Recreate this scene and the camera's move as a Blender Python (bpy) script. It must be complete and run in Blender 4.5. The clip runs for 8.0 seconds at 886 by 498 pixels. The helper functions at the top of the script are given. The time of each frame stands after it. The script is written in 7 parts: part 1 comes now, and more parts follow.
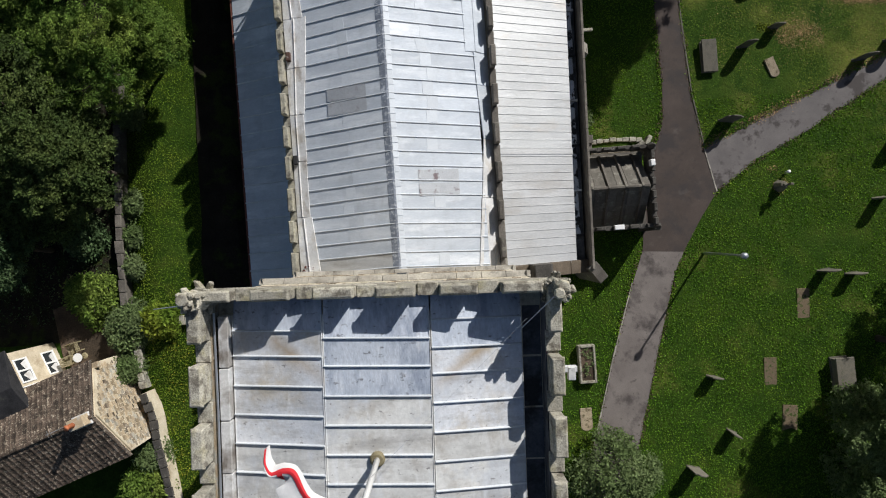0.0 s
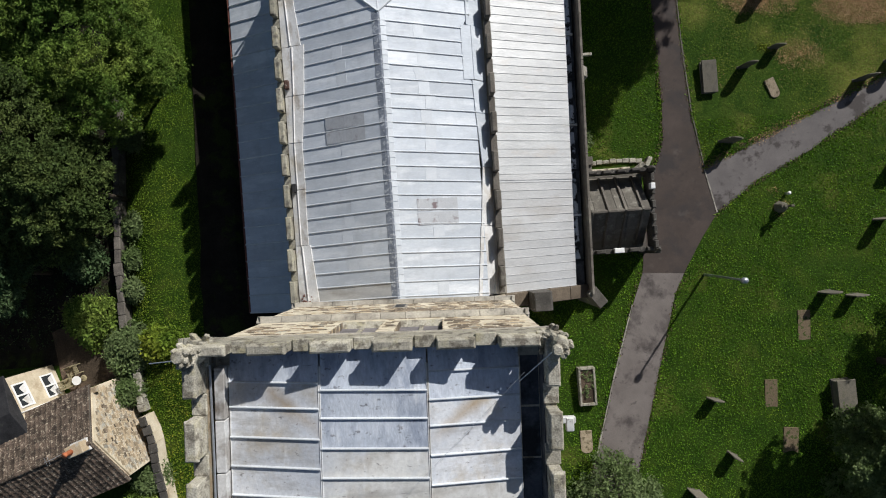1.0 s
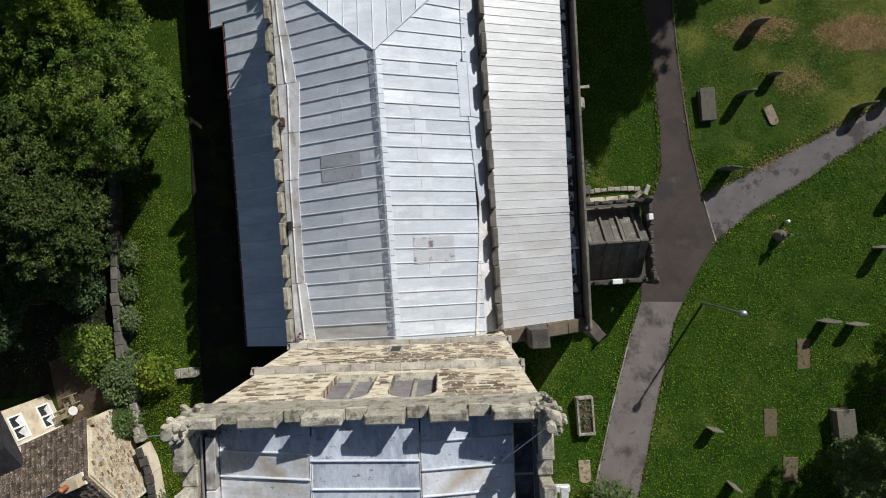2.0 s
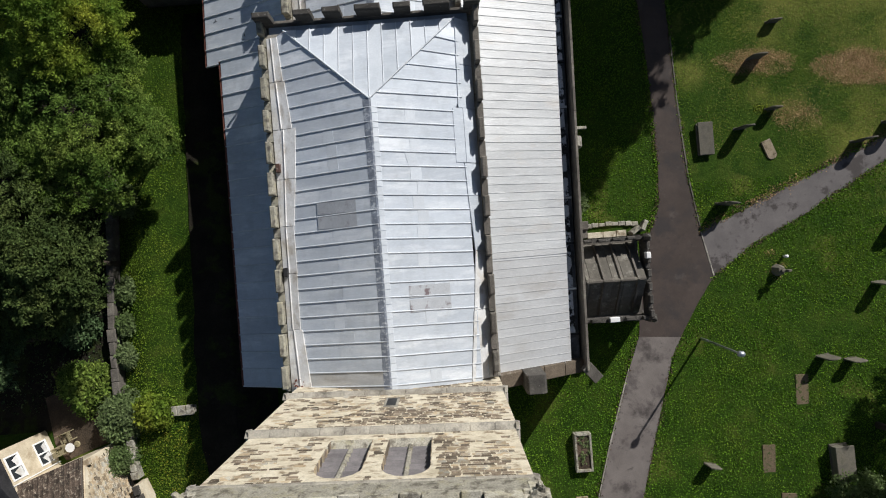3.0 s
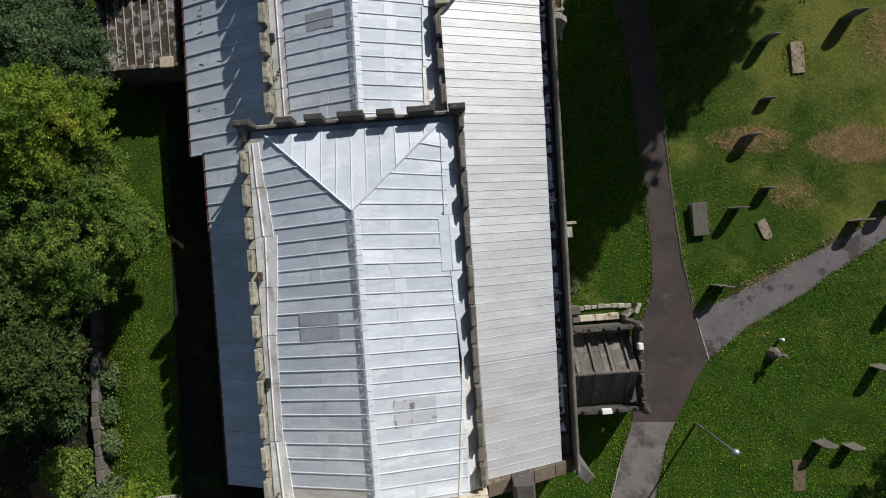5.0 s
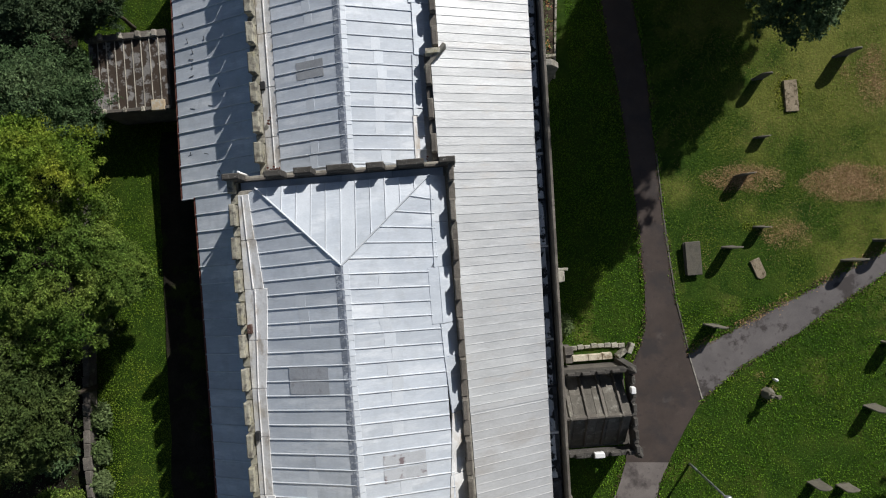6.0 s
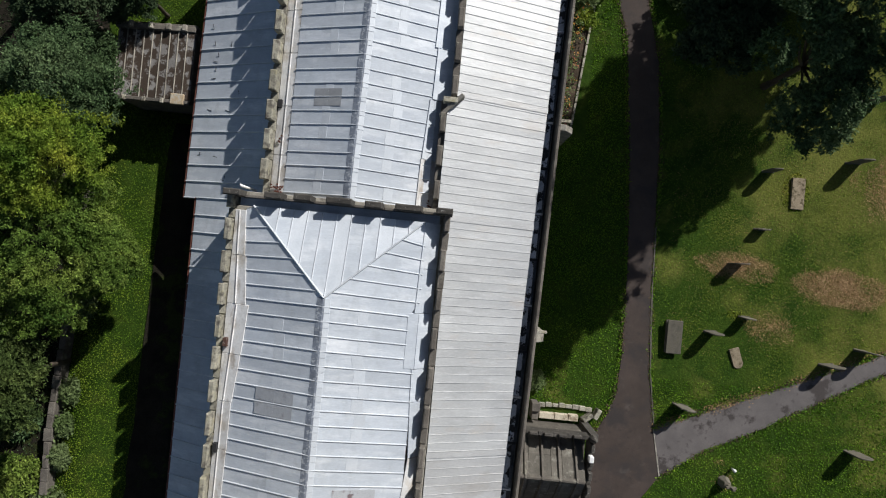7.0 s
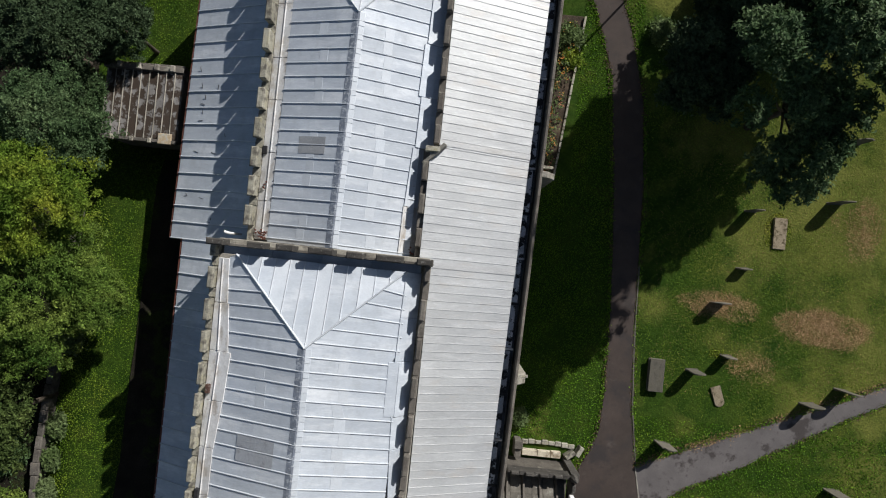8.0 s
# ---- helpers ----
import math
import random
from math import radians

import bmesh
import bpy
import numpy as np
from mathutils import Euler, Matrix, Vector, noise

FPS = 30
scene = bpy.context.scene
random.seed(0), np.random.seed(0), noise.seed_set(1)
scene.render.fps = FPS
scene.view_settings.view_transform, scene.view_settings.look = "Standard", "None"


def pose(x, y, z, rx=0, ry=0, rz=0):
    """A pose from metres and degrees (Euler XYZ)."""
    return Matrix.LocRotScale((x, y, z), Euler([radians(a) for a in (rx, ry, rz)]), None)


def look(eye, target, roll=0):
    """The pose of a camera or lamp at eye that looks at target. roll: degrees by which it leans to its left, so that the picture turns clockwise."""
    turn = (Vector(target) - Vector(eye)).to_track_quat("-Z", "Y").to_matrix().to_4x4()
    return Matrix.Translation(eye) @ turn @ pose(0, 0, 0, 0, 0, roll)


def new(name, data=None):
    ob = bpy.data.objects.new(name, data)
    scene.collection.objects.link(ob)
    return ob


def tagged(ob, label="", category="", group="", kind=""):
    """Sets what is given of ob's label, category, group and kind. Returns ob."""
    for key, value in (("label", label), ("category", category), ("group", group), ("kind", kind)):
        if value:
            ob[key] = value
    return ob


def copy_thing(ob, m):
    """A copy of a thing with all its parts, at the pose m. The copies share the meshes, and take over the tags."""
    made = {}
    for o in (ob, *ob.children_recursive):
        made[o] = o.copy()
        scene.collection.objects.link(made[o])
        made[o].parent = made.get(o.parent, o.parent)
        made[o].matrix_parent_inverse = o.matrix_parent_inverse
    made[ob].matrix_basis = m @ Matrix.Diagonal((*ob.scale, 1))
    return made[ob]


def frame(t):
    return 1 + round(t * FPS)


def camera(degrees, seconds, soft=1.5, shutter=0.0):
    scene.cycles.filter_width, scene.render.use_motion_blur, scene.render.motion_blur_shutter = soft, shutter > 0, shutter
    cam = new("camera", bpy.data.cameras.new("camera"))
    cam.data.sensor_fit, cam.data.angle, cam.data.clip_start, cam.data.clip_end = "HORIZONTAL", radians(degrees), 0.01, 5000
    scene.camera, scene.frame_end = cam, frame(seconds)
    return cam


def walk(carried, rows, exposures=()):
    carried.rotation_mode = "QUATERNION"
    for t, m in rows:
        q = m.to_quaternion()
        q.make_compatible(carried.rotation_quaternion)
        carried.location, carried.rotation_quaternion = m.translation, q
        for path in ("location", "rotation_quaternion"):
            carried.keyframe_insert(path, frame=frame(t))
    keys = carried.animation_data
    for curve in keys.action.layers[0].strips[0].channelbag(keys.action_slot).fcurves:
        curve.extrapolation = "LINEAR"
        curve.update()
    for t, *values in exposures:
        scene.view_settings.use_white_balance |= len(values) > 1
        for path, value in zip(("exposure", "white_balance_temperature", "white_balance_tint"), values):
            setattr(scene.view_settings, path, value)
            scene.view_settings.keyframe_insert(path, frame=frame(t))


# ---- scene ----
cam = camera(78.3, 8.0, soft=1.1)
METRES, EYE, TILT, LEAN, TURN = 17.0, 33.0, -90.0, 0.0, -4.1
ROWS = [
    (0.0, 0.0, 0.0, 0.0, 0.0, 0.0, -0.0),
    (0.5, 0.0021, 0.0003, 0.0334, 0.05, 0.05, 0.03),
    (1.0, 0.0054, 0.0047, 0.0739, 0.1, 0.09, 0.06),
    (1.5, 0.0111, 0.0096, 0.12, 0.15, 0.12, 0.08),
    (3.0, 0.0293, 0.0154, 0.2957, 0.26, 0.21, 0.2),
    (3.5, 0.0362, 0.0239, 0.362, 0.31, 0.21, 0.24),
    (4.0, 0.046, 0.0313, 0.4328, 0.33, 0.25, 0.27),
    (4.5, 0.0588, 0.0402, 0.5073, 0.38, 0.32, 0.29),
    (6.0, 0.1003, 0.0495, 0.713, 0.49, 0.47, 0.37),
    (6.4, 0.1129, 0.0441, 0.767, 0.538, 0.486, 0.15),
    (6.5, 0.116, 0.0427, 0.7805, 0.55, 0.49, -0.2),
    (6.6, 0.1183, 0.0406, 0.7932, 0.558, 0.49, -1.9),
    (6.7, 0.1205, 0.0384, 0.8059, 0.566, 0.49, -4.1),
    (6.8, 0.1228, 0.0363, 0.8187, 0.574, 0.49, -7.3),
    (6.9, 0.125, 0.0341, 0.8314, 0.582, 0.49, -8.6),
    (7.0, 0.1273, 0.032, 0.8441, 0.59, 0.49, -9.52),
    (7.1, 0.1301, 0.03, 0.8569, 0.578, 0.498, -9.9),
    (7.2, 0.133, 0.028, 0.8697, 0.566, 0.506, -10.05),
    (7.5, 0.1415, 0.022, 0.908, 0.53, 0.53, -9.93),
    (8.0, 0.154, 0.0131, 0.9817, 0.49, 0.55, -9.91),
]
walk(cam, [(t, pose(0, 0, EYE, TILT, LEAN, TURN) @ pose(METRES * x, METRES * y, METRES * z, 90 + pitch, roll, yaw)) for t, x, y, z, yaw, pitch, roll in ROWS])

# ---- light ----
SUN_AZ, SUN_EL = radians(38.3), radians(29.0)
SUN_DIR = Vector((math.sin(SUN_AZ) * math.cos(SUN_EL), math.cos(SUN_AZ) * math.cos(SUN_EL), math.sin(SUN_EL)))
world = bpy.data.worlds.new("sky")
scene.world = world
world.use_nodes = True
wn = world.node_tree
sky = wn.nodes.new("ShaderNodeTexSky")
sky.sky_type = "NISHITA"
sky.sun_disc = False
sky.sun_elevation = math.asin(SUN_DIR.z)
sky.sun_rotation = math.atan2(SUN_DIR.x, SUN_DIR.y)
wn.links.new(sky.outputs[0], wn.nodes["Background"].inputs[0])
wn.nodes["Background"].inputs[1].default_value = 0.05
sun = new("sun", bpy.data.lights.new("sun", "SUN"))
sun.data.energy = 5.0
sun.data.angle = radians(0.53)
sun.data.color = (1.0, 0.975, 0.935)
sun.matrix_world = look(SUN_DIR * 100, (0, 0, 0))
scene.view_settings.exposure = 0.07


# ---- materials ----
def material(name, colours, scale=3.0, fine=30.0, rough=0.8, metal=0.0, bump=0.3, fine_amount=0.25,
             vary=0.0, island=0.0, stain=None, stain_scale=1.0, stain_edge=(0.5, 0.65), stretch=(1, 1, 1), depth=0.02, spec=0.3, dry=None):
    """Two scales of noise between colours, a stain with its own shape, piece-to-piece change, and relief."""
    m = bpy.data.materials.new(name)
    m.use_nodes = True
    nt = m.node_tree
    n, l = nt.nodes, nt.links
    bsdf = n["Principled BSDF"]
    geo = n.new("ShaderNodeNewGeometry")
    mp = n.new("ShaderNodeMapping")
    mp.inputs["Scale"].default_value = stretch
    l.new(geo.outputs["Position"], mp.inputs["Vector"])

    def noise_node(s, detail=5.0, roughness=0.6):
        q = n.new("ShaderNodeTexNoise")
        q.inputs["Scale"].default_value = s
        q.inputs["Detail"].default_value = detail
        q.inputs["Roughness"].default_value = roughness
        l.new(mp.outputs[0], q.inputs["Vector"])
        return q

    big, small = noise_node(scale), noise_node(fine, 3.0)
    ramp = n.new("ShaderNodeValToRGB")
    els = ramp.color_ramp.elements
    k = len(colours)
    for i, c in enumerate(colours):
        at = 0.3 + 0.4 * i / max(1, k - 1)
        e = els[i] if i < 2 else els.new(at)
        e.position = at
        e.color = (*c, 1)
    l.new(big.outputs[0], ramp.inputs[0])
    colour = ramp.outputs[0]
    if stain:
        sn = noise_node(stain_scale, 6.0, 0.65)
        sr = n.new("ShaderNodeMapRange")
        sr.inputs["From Min"].default_value, sr.inputs["From Max"].default_value = stain_edge
        if dry:
            xyz = n.new("ShaderNodeSeparateXYZ")
            l.new(geo.outputs["Position"], xyz.inputs[0])
            gy = n.new("ShaderNodeMapRange")
            gy.inputs["From Min"].default_value, gy.inputs["From Max"].default_value = dry
            gy.inputs["To Min"].default_value, gy.inputs["To Max"].default_value = -0.06, 0.12
            slant = n.new("ShaderNodeMath")
            slant.operation = "MULTIPLY_ADD"
            slant.inputs[1].default_value = 2.0
            l.new(xyz.outputs["X"], slant.inputs[0])
            l.new(xyz.outputs["Y"], slant.inputs[2])
            l.new(slant.outputs[0], gy.inputs["Value"])
            plus = n.new("ShaderNodeMath")
            plus.operation = "ADD"
            l.new(sn.outputs[0], plus.inputs[0])
            l.new(gy.outputs[0], plus.inputs[1])
            l.new(plus.outputs[0], sr.inputs["Value"])
        else:
            l.new(sn.outputs[0], sr.inputs["Value"])
        mx = n.new("ShaderNodeMix")
        mx.data_type = "RGBA"
        l.new(sr.outputs[0], mx.inputs["Factor"])
        l.new(colour, mx.inputs["A"])
        mx.inputs["B"].default_value = (*stain, 1)
        colour = mx.outputs["Result"]
    hsv = n.new("ShaderNodeHueSaturation")
    l.new(colour, hsv.inputs["Color"])
    mr = n.new("ShaderNodeMapRange")
    mr.inputs["From Min"].default_value, mr.inputs["From Max"].default_value = 0.25, 0.75
    mr.inputs["To Min"].default_value, mr.inputs["To Max"].default_value = 1 - fine_amount, 1 + fine_amount
    l.new(small.outputs[0], mr.inputs["Value"])
    value = mr.outputs[0]
    for amount, source in ((vary, "object"), (island, "island")):
        if not amount:
            continue
        if source == "object":
            rnd = n.new("ShaderNodeObjectInfo").outputs["Random"]
        else:
            rnd = geo.outputs["Random Per Island"]
        r2 = n.new("ShaderNodeMapRange")
        r2.inputs["To Min"].default_value, r2.inputs["To Max"].default_value = 1 - amount, 1 + amount
        l.new(rnd, r2.inputs["Value"])
        mul = n.new("ShaderNodeMath")
        mul.operation = "MULTIPLY"
        l.new(value, mul.inputs[0])
        l.new(r2.outputs[0], mul.inputs[1])
        value = mul.outputs[0]
    l.new(value, hsv.inputs["Value"])
    l.new(hsv.outputs[0], bsdf.inputs["Base Color"])
    bsdf.inputs["Roughness"].default_value = rough
    bsdf.inputs["Metallic"].default_value = metal
    bsdf.inputs["Specular IOR Level"].default_value = spec
    if bump:
        add = n.new("ShaderNodeMath")
        add.operation = "ADD"
        l.new(big.outputs[0], add.inputs[0])
        l.new(small.outputs[0], add.inputs[1])
        bp = n.new("ShaderNodeBump")
        bp.inputs["Strength"].default_value = bump
        bp.inputs["Distance"].default_value = depth
        l.new(add.outputs[0], bp.inputs["Height"])
        l.new(bp.outputs[0], bsdf.inputs["Normal"])
    return m


def leafy(name, colours, light=0.35, island=0.35):
    """Foliage: colour by leaf, some light passing through."""
    m = material(name, colours, 0.5, 6.0, 0.6, 0, 0, 0.2, island=island, spec=0.08)
    nt = m.node_tree
    bsdf = nt.nodes["Principled BSDF"]
    tr = nt.nodes.new("ShaderNodeBsdfTranslucent")
    mix = nt.nodes.new("ShaderNodeMixShader")
    mix.inputs[0].default_value = light
    nt.links.new(bsdf.inputs["Base Color"].links[0].from_socket, tr.inputs[0])
    nt.links.new(bsdf.outputs[0], mix.inputs[1])
    nt.links.new(tr.outputs[0], mix.inputs[2])
    nt.links.new(mix.outputs[0], nt.nodes["Material Output"].inputs[0])
    return m


def weather(m, colour, scale, edge, stretch=(1, 1, 1), amount=1.0, turn=0.0):
    """One more layer of stain over a material, with its own shape and direction."""
    nt = m.node_tree
    n, l = nt.nodes, nt.links
    hsv = next(q for q in n if q.bl_idname == "ShaderNodeHueSaturation")
    below = hsv.inputs["Color"].links[0].from_socket
    geo = n.new("ShaderNodeNewGeometry")
    mp = n.new("ShaderNodeMapping")
    mp.inputs["Scale"].default_value = stretch
    mp.inputs["Rotation"].default_value = (0, 0, radians(turn))
    mp.inputs["Location"].default_value = (scale * 3.1, scale * 7.7, 1.3)
    q = n.new("ShaderNodeTexNoise")
    q.inputs["Scale"].default_value = scale
    q.inputs["Detail"].default_value = 6.0
    q.inputs["Roughness"].default_value = 0.62
    mr = n.new("ShaderNodeMapRange")
    mr.inputs["From Min"].default_value, mr.inputs["From Max"].default_value = edge
    mr.inputs["To Max"].default_value = amount
    mx = n.new("ShaderNodeMix")
    mx.data_type = "RGBA"
    mx.inputs["B"].default_value = (*colour, 1)
    l.new(geo.outputs["Position"], mp.inputs["Vector"])
    l.new(mp.outputs[0], q.inputs["Vector"])
    l.new(q.outputs[0], mr.inputs["Value"])
    l.new(mr.outputs[0], mx.inputs["Factor"])
    l.new(below, mx.inputs["A"])
    l.new(mx.outputs["Result"], hsv.inputs["Color"])


def drip(m, p, q, wide, colour, amount):
    """A run of dirt along the line from p to q, with a ragged edge."""
    nt = m.node_tree
    n, l = nt.nodes, nt.links
    hsv = next(k for k in n if k.bl_idname == "ShaderNodeHueSaturation")
    below = hsv.inputs["Color"].links[0].from_socket
    a = math.atan2(q[1] - p[1], q[0] - p[0])
    geo = n.new("ShaderNodeNewGeometry")
    off = n.new("ShaderNodeVectorMath")
    off.operation = "SUBTRACT"
    off.inputs[1].default_value = (p[0], p[1], 0)
    mp = n.new("ShaderNodeMapping")
    mp.inputs["Rotation"].default_value = (0, 0, -a)
    xyz = n.new("ShaderNodeSeparateXYZ")
    nz = n.new("ShaderNodeTexNoise")
    nz.inputs["Scale"].default_value = 2.2
    nz.inputs["Detail"].default_value = 6.0
    l.new(geo.outputs["Position"], off.inputs[0])
    l.new(off.outputs[0], mp.inputs["Vector"])
    l.new(mp.outputs[0], xyz.inputs[0])
    l.new(geo.outputs["Position"], nz.inputs["Vector"])
    ab = n.new("ShaderNodeMath")
    ab.operation = "ABSOLUTE"
    l.new(xyz.outputs["Y"], ab.inputs[0])
    wob = n.new("ShaderNodeMath")
    wob.operation = "MULTIPLY_ADD"
    wob.inputs[1].default_value = 1.2 * wide
    l.new(nz.outputs[0], wob.inputs[0])
    l.new(ab.outputs[0], wob.inputs[2])
    side = n.new("ShaderNodeMapRange")
    side.inputs["From Min"].default_value, side.inputs["From Max"].default_value = 0.4 * wide, 1.6 * wide
    side.inputs["To Min"].default_value, side.inputs["To Max"].default_value = amount, 0.0
    l.new(wob.outputs[0], side.inputs["Value"])
    length = math.hypot(q[0] - p[0], q[1] - p[1])
    ends = n.new("ShaderNodeMapRange")
    ends.inputs["From Min"].default_value, ends.inputs["From Max"].default_value = length, length * 0.5
    l.new(xyz.outputs["X"], ends.inputs["Value"])
    first = n.new("ShaderNodeMapRange")
    first.inputs["From Min"].default_value, first.inputs["From Max"].default_value = -0.2, 0.3
    l.new(xyz.outputs["X"], first.inputs["Value"])
    m1, m2 = n.new("ShaderNodeMath"), n.new("ShaderNodeMath")
    m1.operation = m2.operation = "MULTIPLY"
    l.new(side.outputs[0], m1.inputs[0])
    l.new(ends.outputs[0], m1.inputs[1])
    l.new(m1.outputs[0], m2.inputs[0])
    l.new(first.outputs[0], m2.inputs[1])
    mx = n.new("ShaderNodeMix")
    mx.data_type = "RGBA"
    mx.inputs["B"].default_value = (*colour, 1)
    l.new(m2.outputs[0], mx.inputs["Factor"])
    l.new(below, mx.inputs["A"])
    l.new(mx.outputs["Result"], hsv.inputs["Color"])


LEAD = material("lead", [(0.455, 0.497, 0.555), (0.555, 0.597, 0.65)], 0.9, 14, 0.58, 0.12, 0.12, 0.07, vary=0.09,
                stain=(0.7, 0.73, 0.77), stain_scale=0.6, stain_edge=(0.5, 0.7), stretch=(0.5, 2.2, 1))
LEAD_OLD = material("lead_old", [(0.46, 0.465, 0.465), (0.58, 0.585, 0.58)], 0.9, 14, 0.5, 0.2, 0.15, 0.1, vary=0.1,
                    stain=(0.38, 0.365, 0.345), stain_scale=0.8, stain_edge=(0.5, 0.66), stretch=(0.5, 2.0, 1))
LEAD_TOWER = material("lead_tower", [(0.55, 0.58, 0.63), (0.74, 0.75, 0.77)], 1.0, 12, 0.5, 0.1, 0.3, 0.12, vary=0.1,
                      stain=(0.5, 0.46, 0.4), stain_scale=0.7, stain_edge=(0.48, 0.64))
LEAD_BLUE = material("lead_blue", [(0.42, 0.47, 0.55), (0.56, 0.6, 0.67)], 1.0, 12, 0.5, 0.1, 0.3, 0.14, vary=0.08, stain=(0.3, 0.34, 0.42), stain_scale=1.1, stain_edge=(0.46, 0.62), stretch=(1.6, 0.6, 1))
LEAD_GREY = material("lead_grey", [(0.57, 0.57, 0.555), (0.72, 0.72, 0.705)], 1.0, 10, 0.5, 0.1, 0.25, 0.1, vary=0.1, stain=(0.42, 0.39, 0.35), stain_scale=0.8, stain_edge=(0.48, 0.66))
WALK_LEAD = material("walkway_lead", [(0.52, 0.52, 0.52), (0.72, 0.72, 0.72)], 1.2, 12, 0.55, 0.1, 0.2, 0.15, vary=0.15,
                     stain=(0.36, 0.34, 0.32), stain_scale=1.0, stain_edge=(0.46, 0.56))
LEAD_DARK = material("lead_dark", [(0.2, 0.215, 0.24), (0.28, 0.3, 0.33)], 2, 25, 0.5, 0.2, 0.2, 0.2, vary=0.1)
LEAD_PALE = material("lead_pale", [(0.58, 0.58, 0.575), (0.73, 0.73, 0.73)], 1.2, 12, 0.45, 0.1, 0.15, 0.1,
                     stain=(0.5, 0.465, 0.41), stain_scale=0.9, stain_edge=(0.5, 0.68), vary=0.1)
LEAD_WORN = material("lead_worn", [(0.52, 0.56, 0.61), (0.6, 0.635, 0.68)], 1.4, 14, 0.55, 0.12, 0.12, 0.07, vary=0.06)
GUTTER_LEAD = material("gutter_lead", [(0.42, 0.44, 0.47), (0.58, 0.6, 0.63)], 1.2, 12, 0.55, 0.1, 0.2, 0.2, vary=0.12, stain=(0.025, 0.024, 0.023), stain_scale=2.2, stain_edge=(0.5, 0.54))
ROLL = material("roll", [(0.5, 0.53, 0.57), (0.64, 0.67, 0.7)], 1.5, 20, 0.45, 0.2, 0.1, 0.1, vary=0.08)
WHITE_METAL = material("white_metal", [(0.45, 0.46, 0.47), (0.545, 0.555, 0.56)], 0.8, 10, 0.54, 0.3, 0.35, 0.07, vary=0.05,
                       stain=(0.5, 0.47, 0.44), stain_scale=0.5, stain_edge=(0.56, 0.75), stretch=(0.5, 1.5, 1), depth=0.03)
DULL_METAL = material("dull_metal", [(0.46, 0.465, 0.47), (0.55, 0.555, 0.56)], 0.8, 10, 0.5, 0.3, 0.35, 0.08, vary=0.05,
                      stain=(0.42, 0.405, 0.39), stain_scale=0.6, stain_edge=(0.5, 0.7), stretch=(0.5, 1.5, 1), depth=0.03)
weather(WALK_LEAD, (0.11, 0.085, 0.065), 1.1, (0.52, 0.64), (1.5, 0.7, 1), 0.85)
weather(LEAD_BLUE, (0.13, 0.13, 0.15), 5.0, (0.6, 0.68), (1, 1.6, 1), 0.8)
weather(LEAD_BLUE, (0.72, 0.74, 0.77), 1.8, (0.6, 0.72), (2.2, 0.6, 1), 0.5)
for m in (LEAD_TOWER, LEAD_GREY):
    weather(m, (0.76, 0.77, 0.79), 1.4, (0.56, 0.68), (2.4, 0.5, 1), 0.6)
    weather(m, (0.3, 0.29, 0.28), 1.0, (0.52, 0.68), (0.5, 2.6, 1), 0.55)
    weather(m, (0.46, 0.5, 0.57), 0.55, (0.5, 0.62), (1, 1, 1), 0.5)
    weather(m, (0.2, 0.19, 0.19), 6.0, (0.63, 0.69), (1, 1.8, 1), 0.85)
    drip(m, (-4.64, -1.85), (-2.9, -3.3), 0.3, (0.4, 0.32, 0.23), 0.95)
    drip(m, (1.3, -2.2), (-0.7, -3.6), 0.26, (0.4, 0.32, 0.23), 0.95)
weather(LEAD, (0.4, 0.42, 0.45), 2.4, (0.6, 0.72), (0.6, 3.0, 1), 0.5)
weather(LEAD, (0.24, 0.25, 0.27), 7.0, (0.69, 0.75), (0.7, 2.5, 1), 0.7)
weather(LEAD, (0.37, 0.4, 0.43), 1.5, (0.5, 0.66), (1.4, 0.8, 1), 0.3)
weather(LEAD, (0.7, 0.73, 0.76), 4.0, (0.56, 0.7), (0.5, 3.0, 1), 0.35)
weather(LEAD_PALE, (0.3, 0.25, 0.2), 1.3, (0.54, 0.68), (1.6, 0.6, 1), 0.7)
weather(LEAD_PALE, (0.8, 0.8, 0.8), 2.2, (0.58, 0.68), (1, 1, 1), 0.7)
weather(WHITE_METAL, (0.62, 0.63, 0.64), 1.2, (0.54, 0.7), (0.5, 3.0, 1), 0.7)
weather(WHITE_METAL, (0.36, 0.35, 0.33), 3.0, (0.66, 0.76), (0.6, 2.0, 1), 0.5)
STONE = material("stone", [(0.2, 0.18, 0.15), (0.31, 0.29, 0.25), (0.4, 0.37, 0.31)], 1.5, 18, 0.9, 0, 0.6, 0.25, vary=0.18,
                 stain=(0.11, 0.1, 0.085), stain_scale=1.3, stain_edge=(0.52, 0.68))
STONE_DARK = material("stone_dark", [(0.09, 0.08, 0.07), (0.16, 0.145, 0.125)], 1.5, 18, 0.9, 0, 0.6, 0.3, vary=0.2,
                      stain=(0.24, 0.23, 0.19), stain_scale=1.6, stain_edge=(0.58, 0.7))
PARAPET_STONE = material("parapet_stone", [(0.2, 0.19, 0.155), (0.31, 0.295, 0.24), (0.27, 0.25, 0.17)], 2.6, 24, 0.92, 0, 0.8, 0.35, vary=0.2, stain=(0.11, 0.1, 0.085), stain_scale=3.0, stain_edge=(0.5, 0.62))
SOOT_STONE = material("soot_stone", [(0.045, 0.042, 0.038), (0.085, 0.078, 0.07)], 1.8, 18, 0.9, 0, 0.6, 0.3, vary=0.2, stain=(0.16, 0.15, 0.13), stain_scale=2.2, stain_edge=(0.6, 0.7))
weather(SOOT_STONE, (0.42, 0.41, 0.38), 7.0, (0.63, 0.69), (1, 1, 1), 0.6)
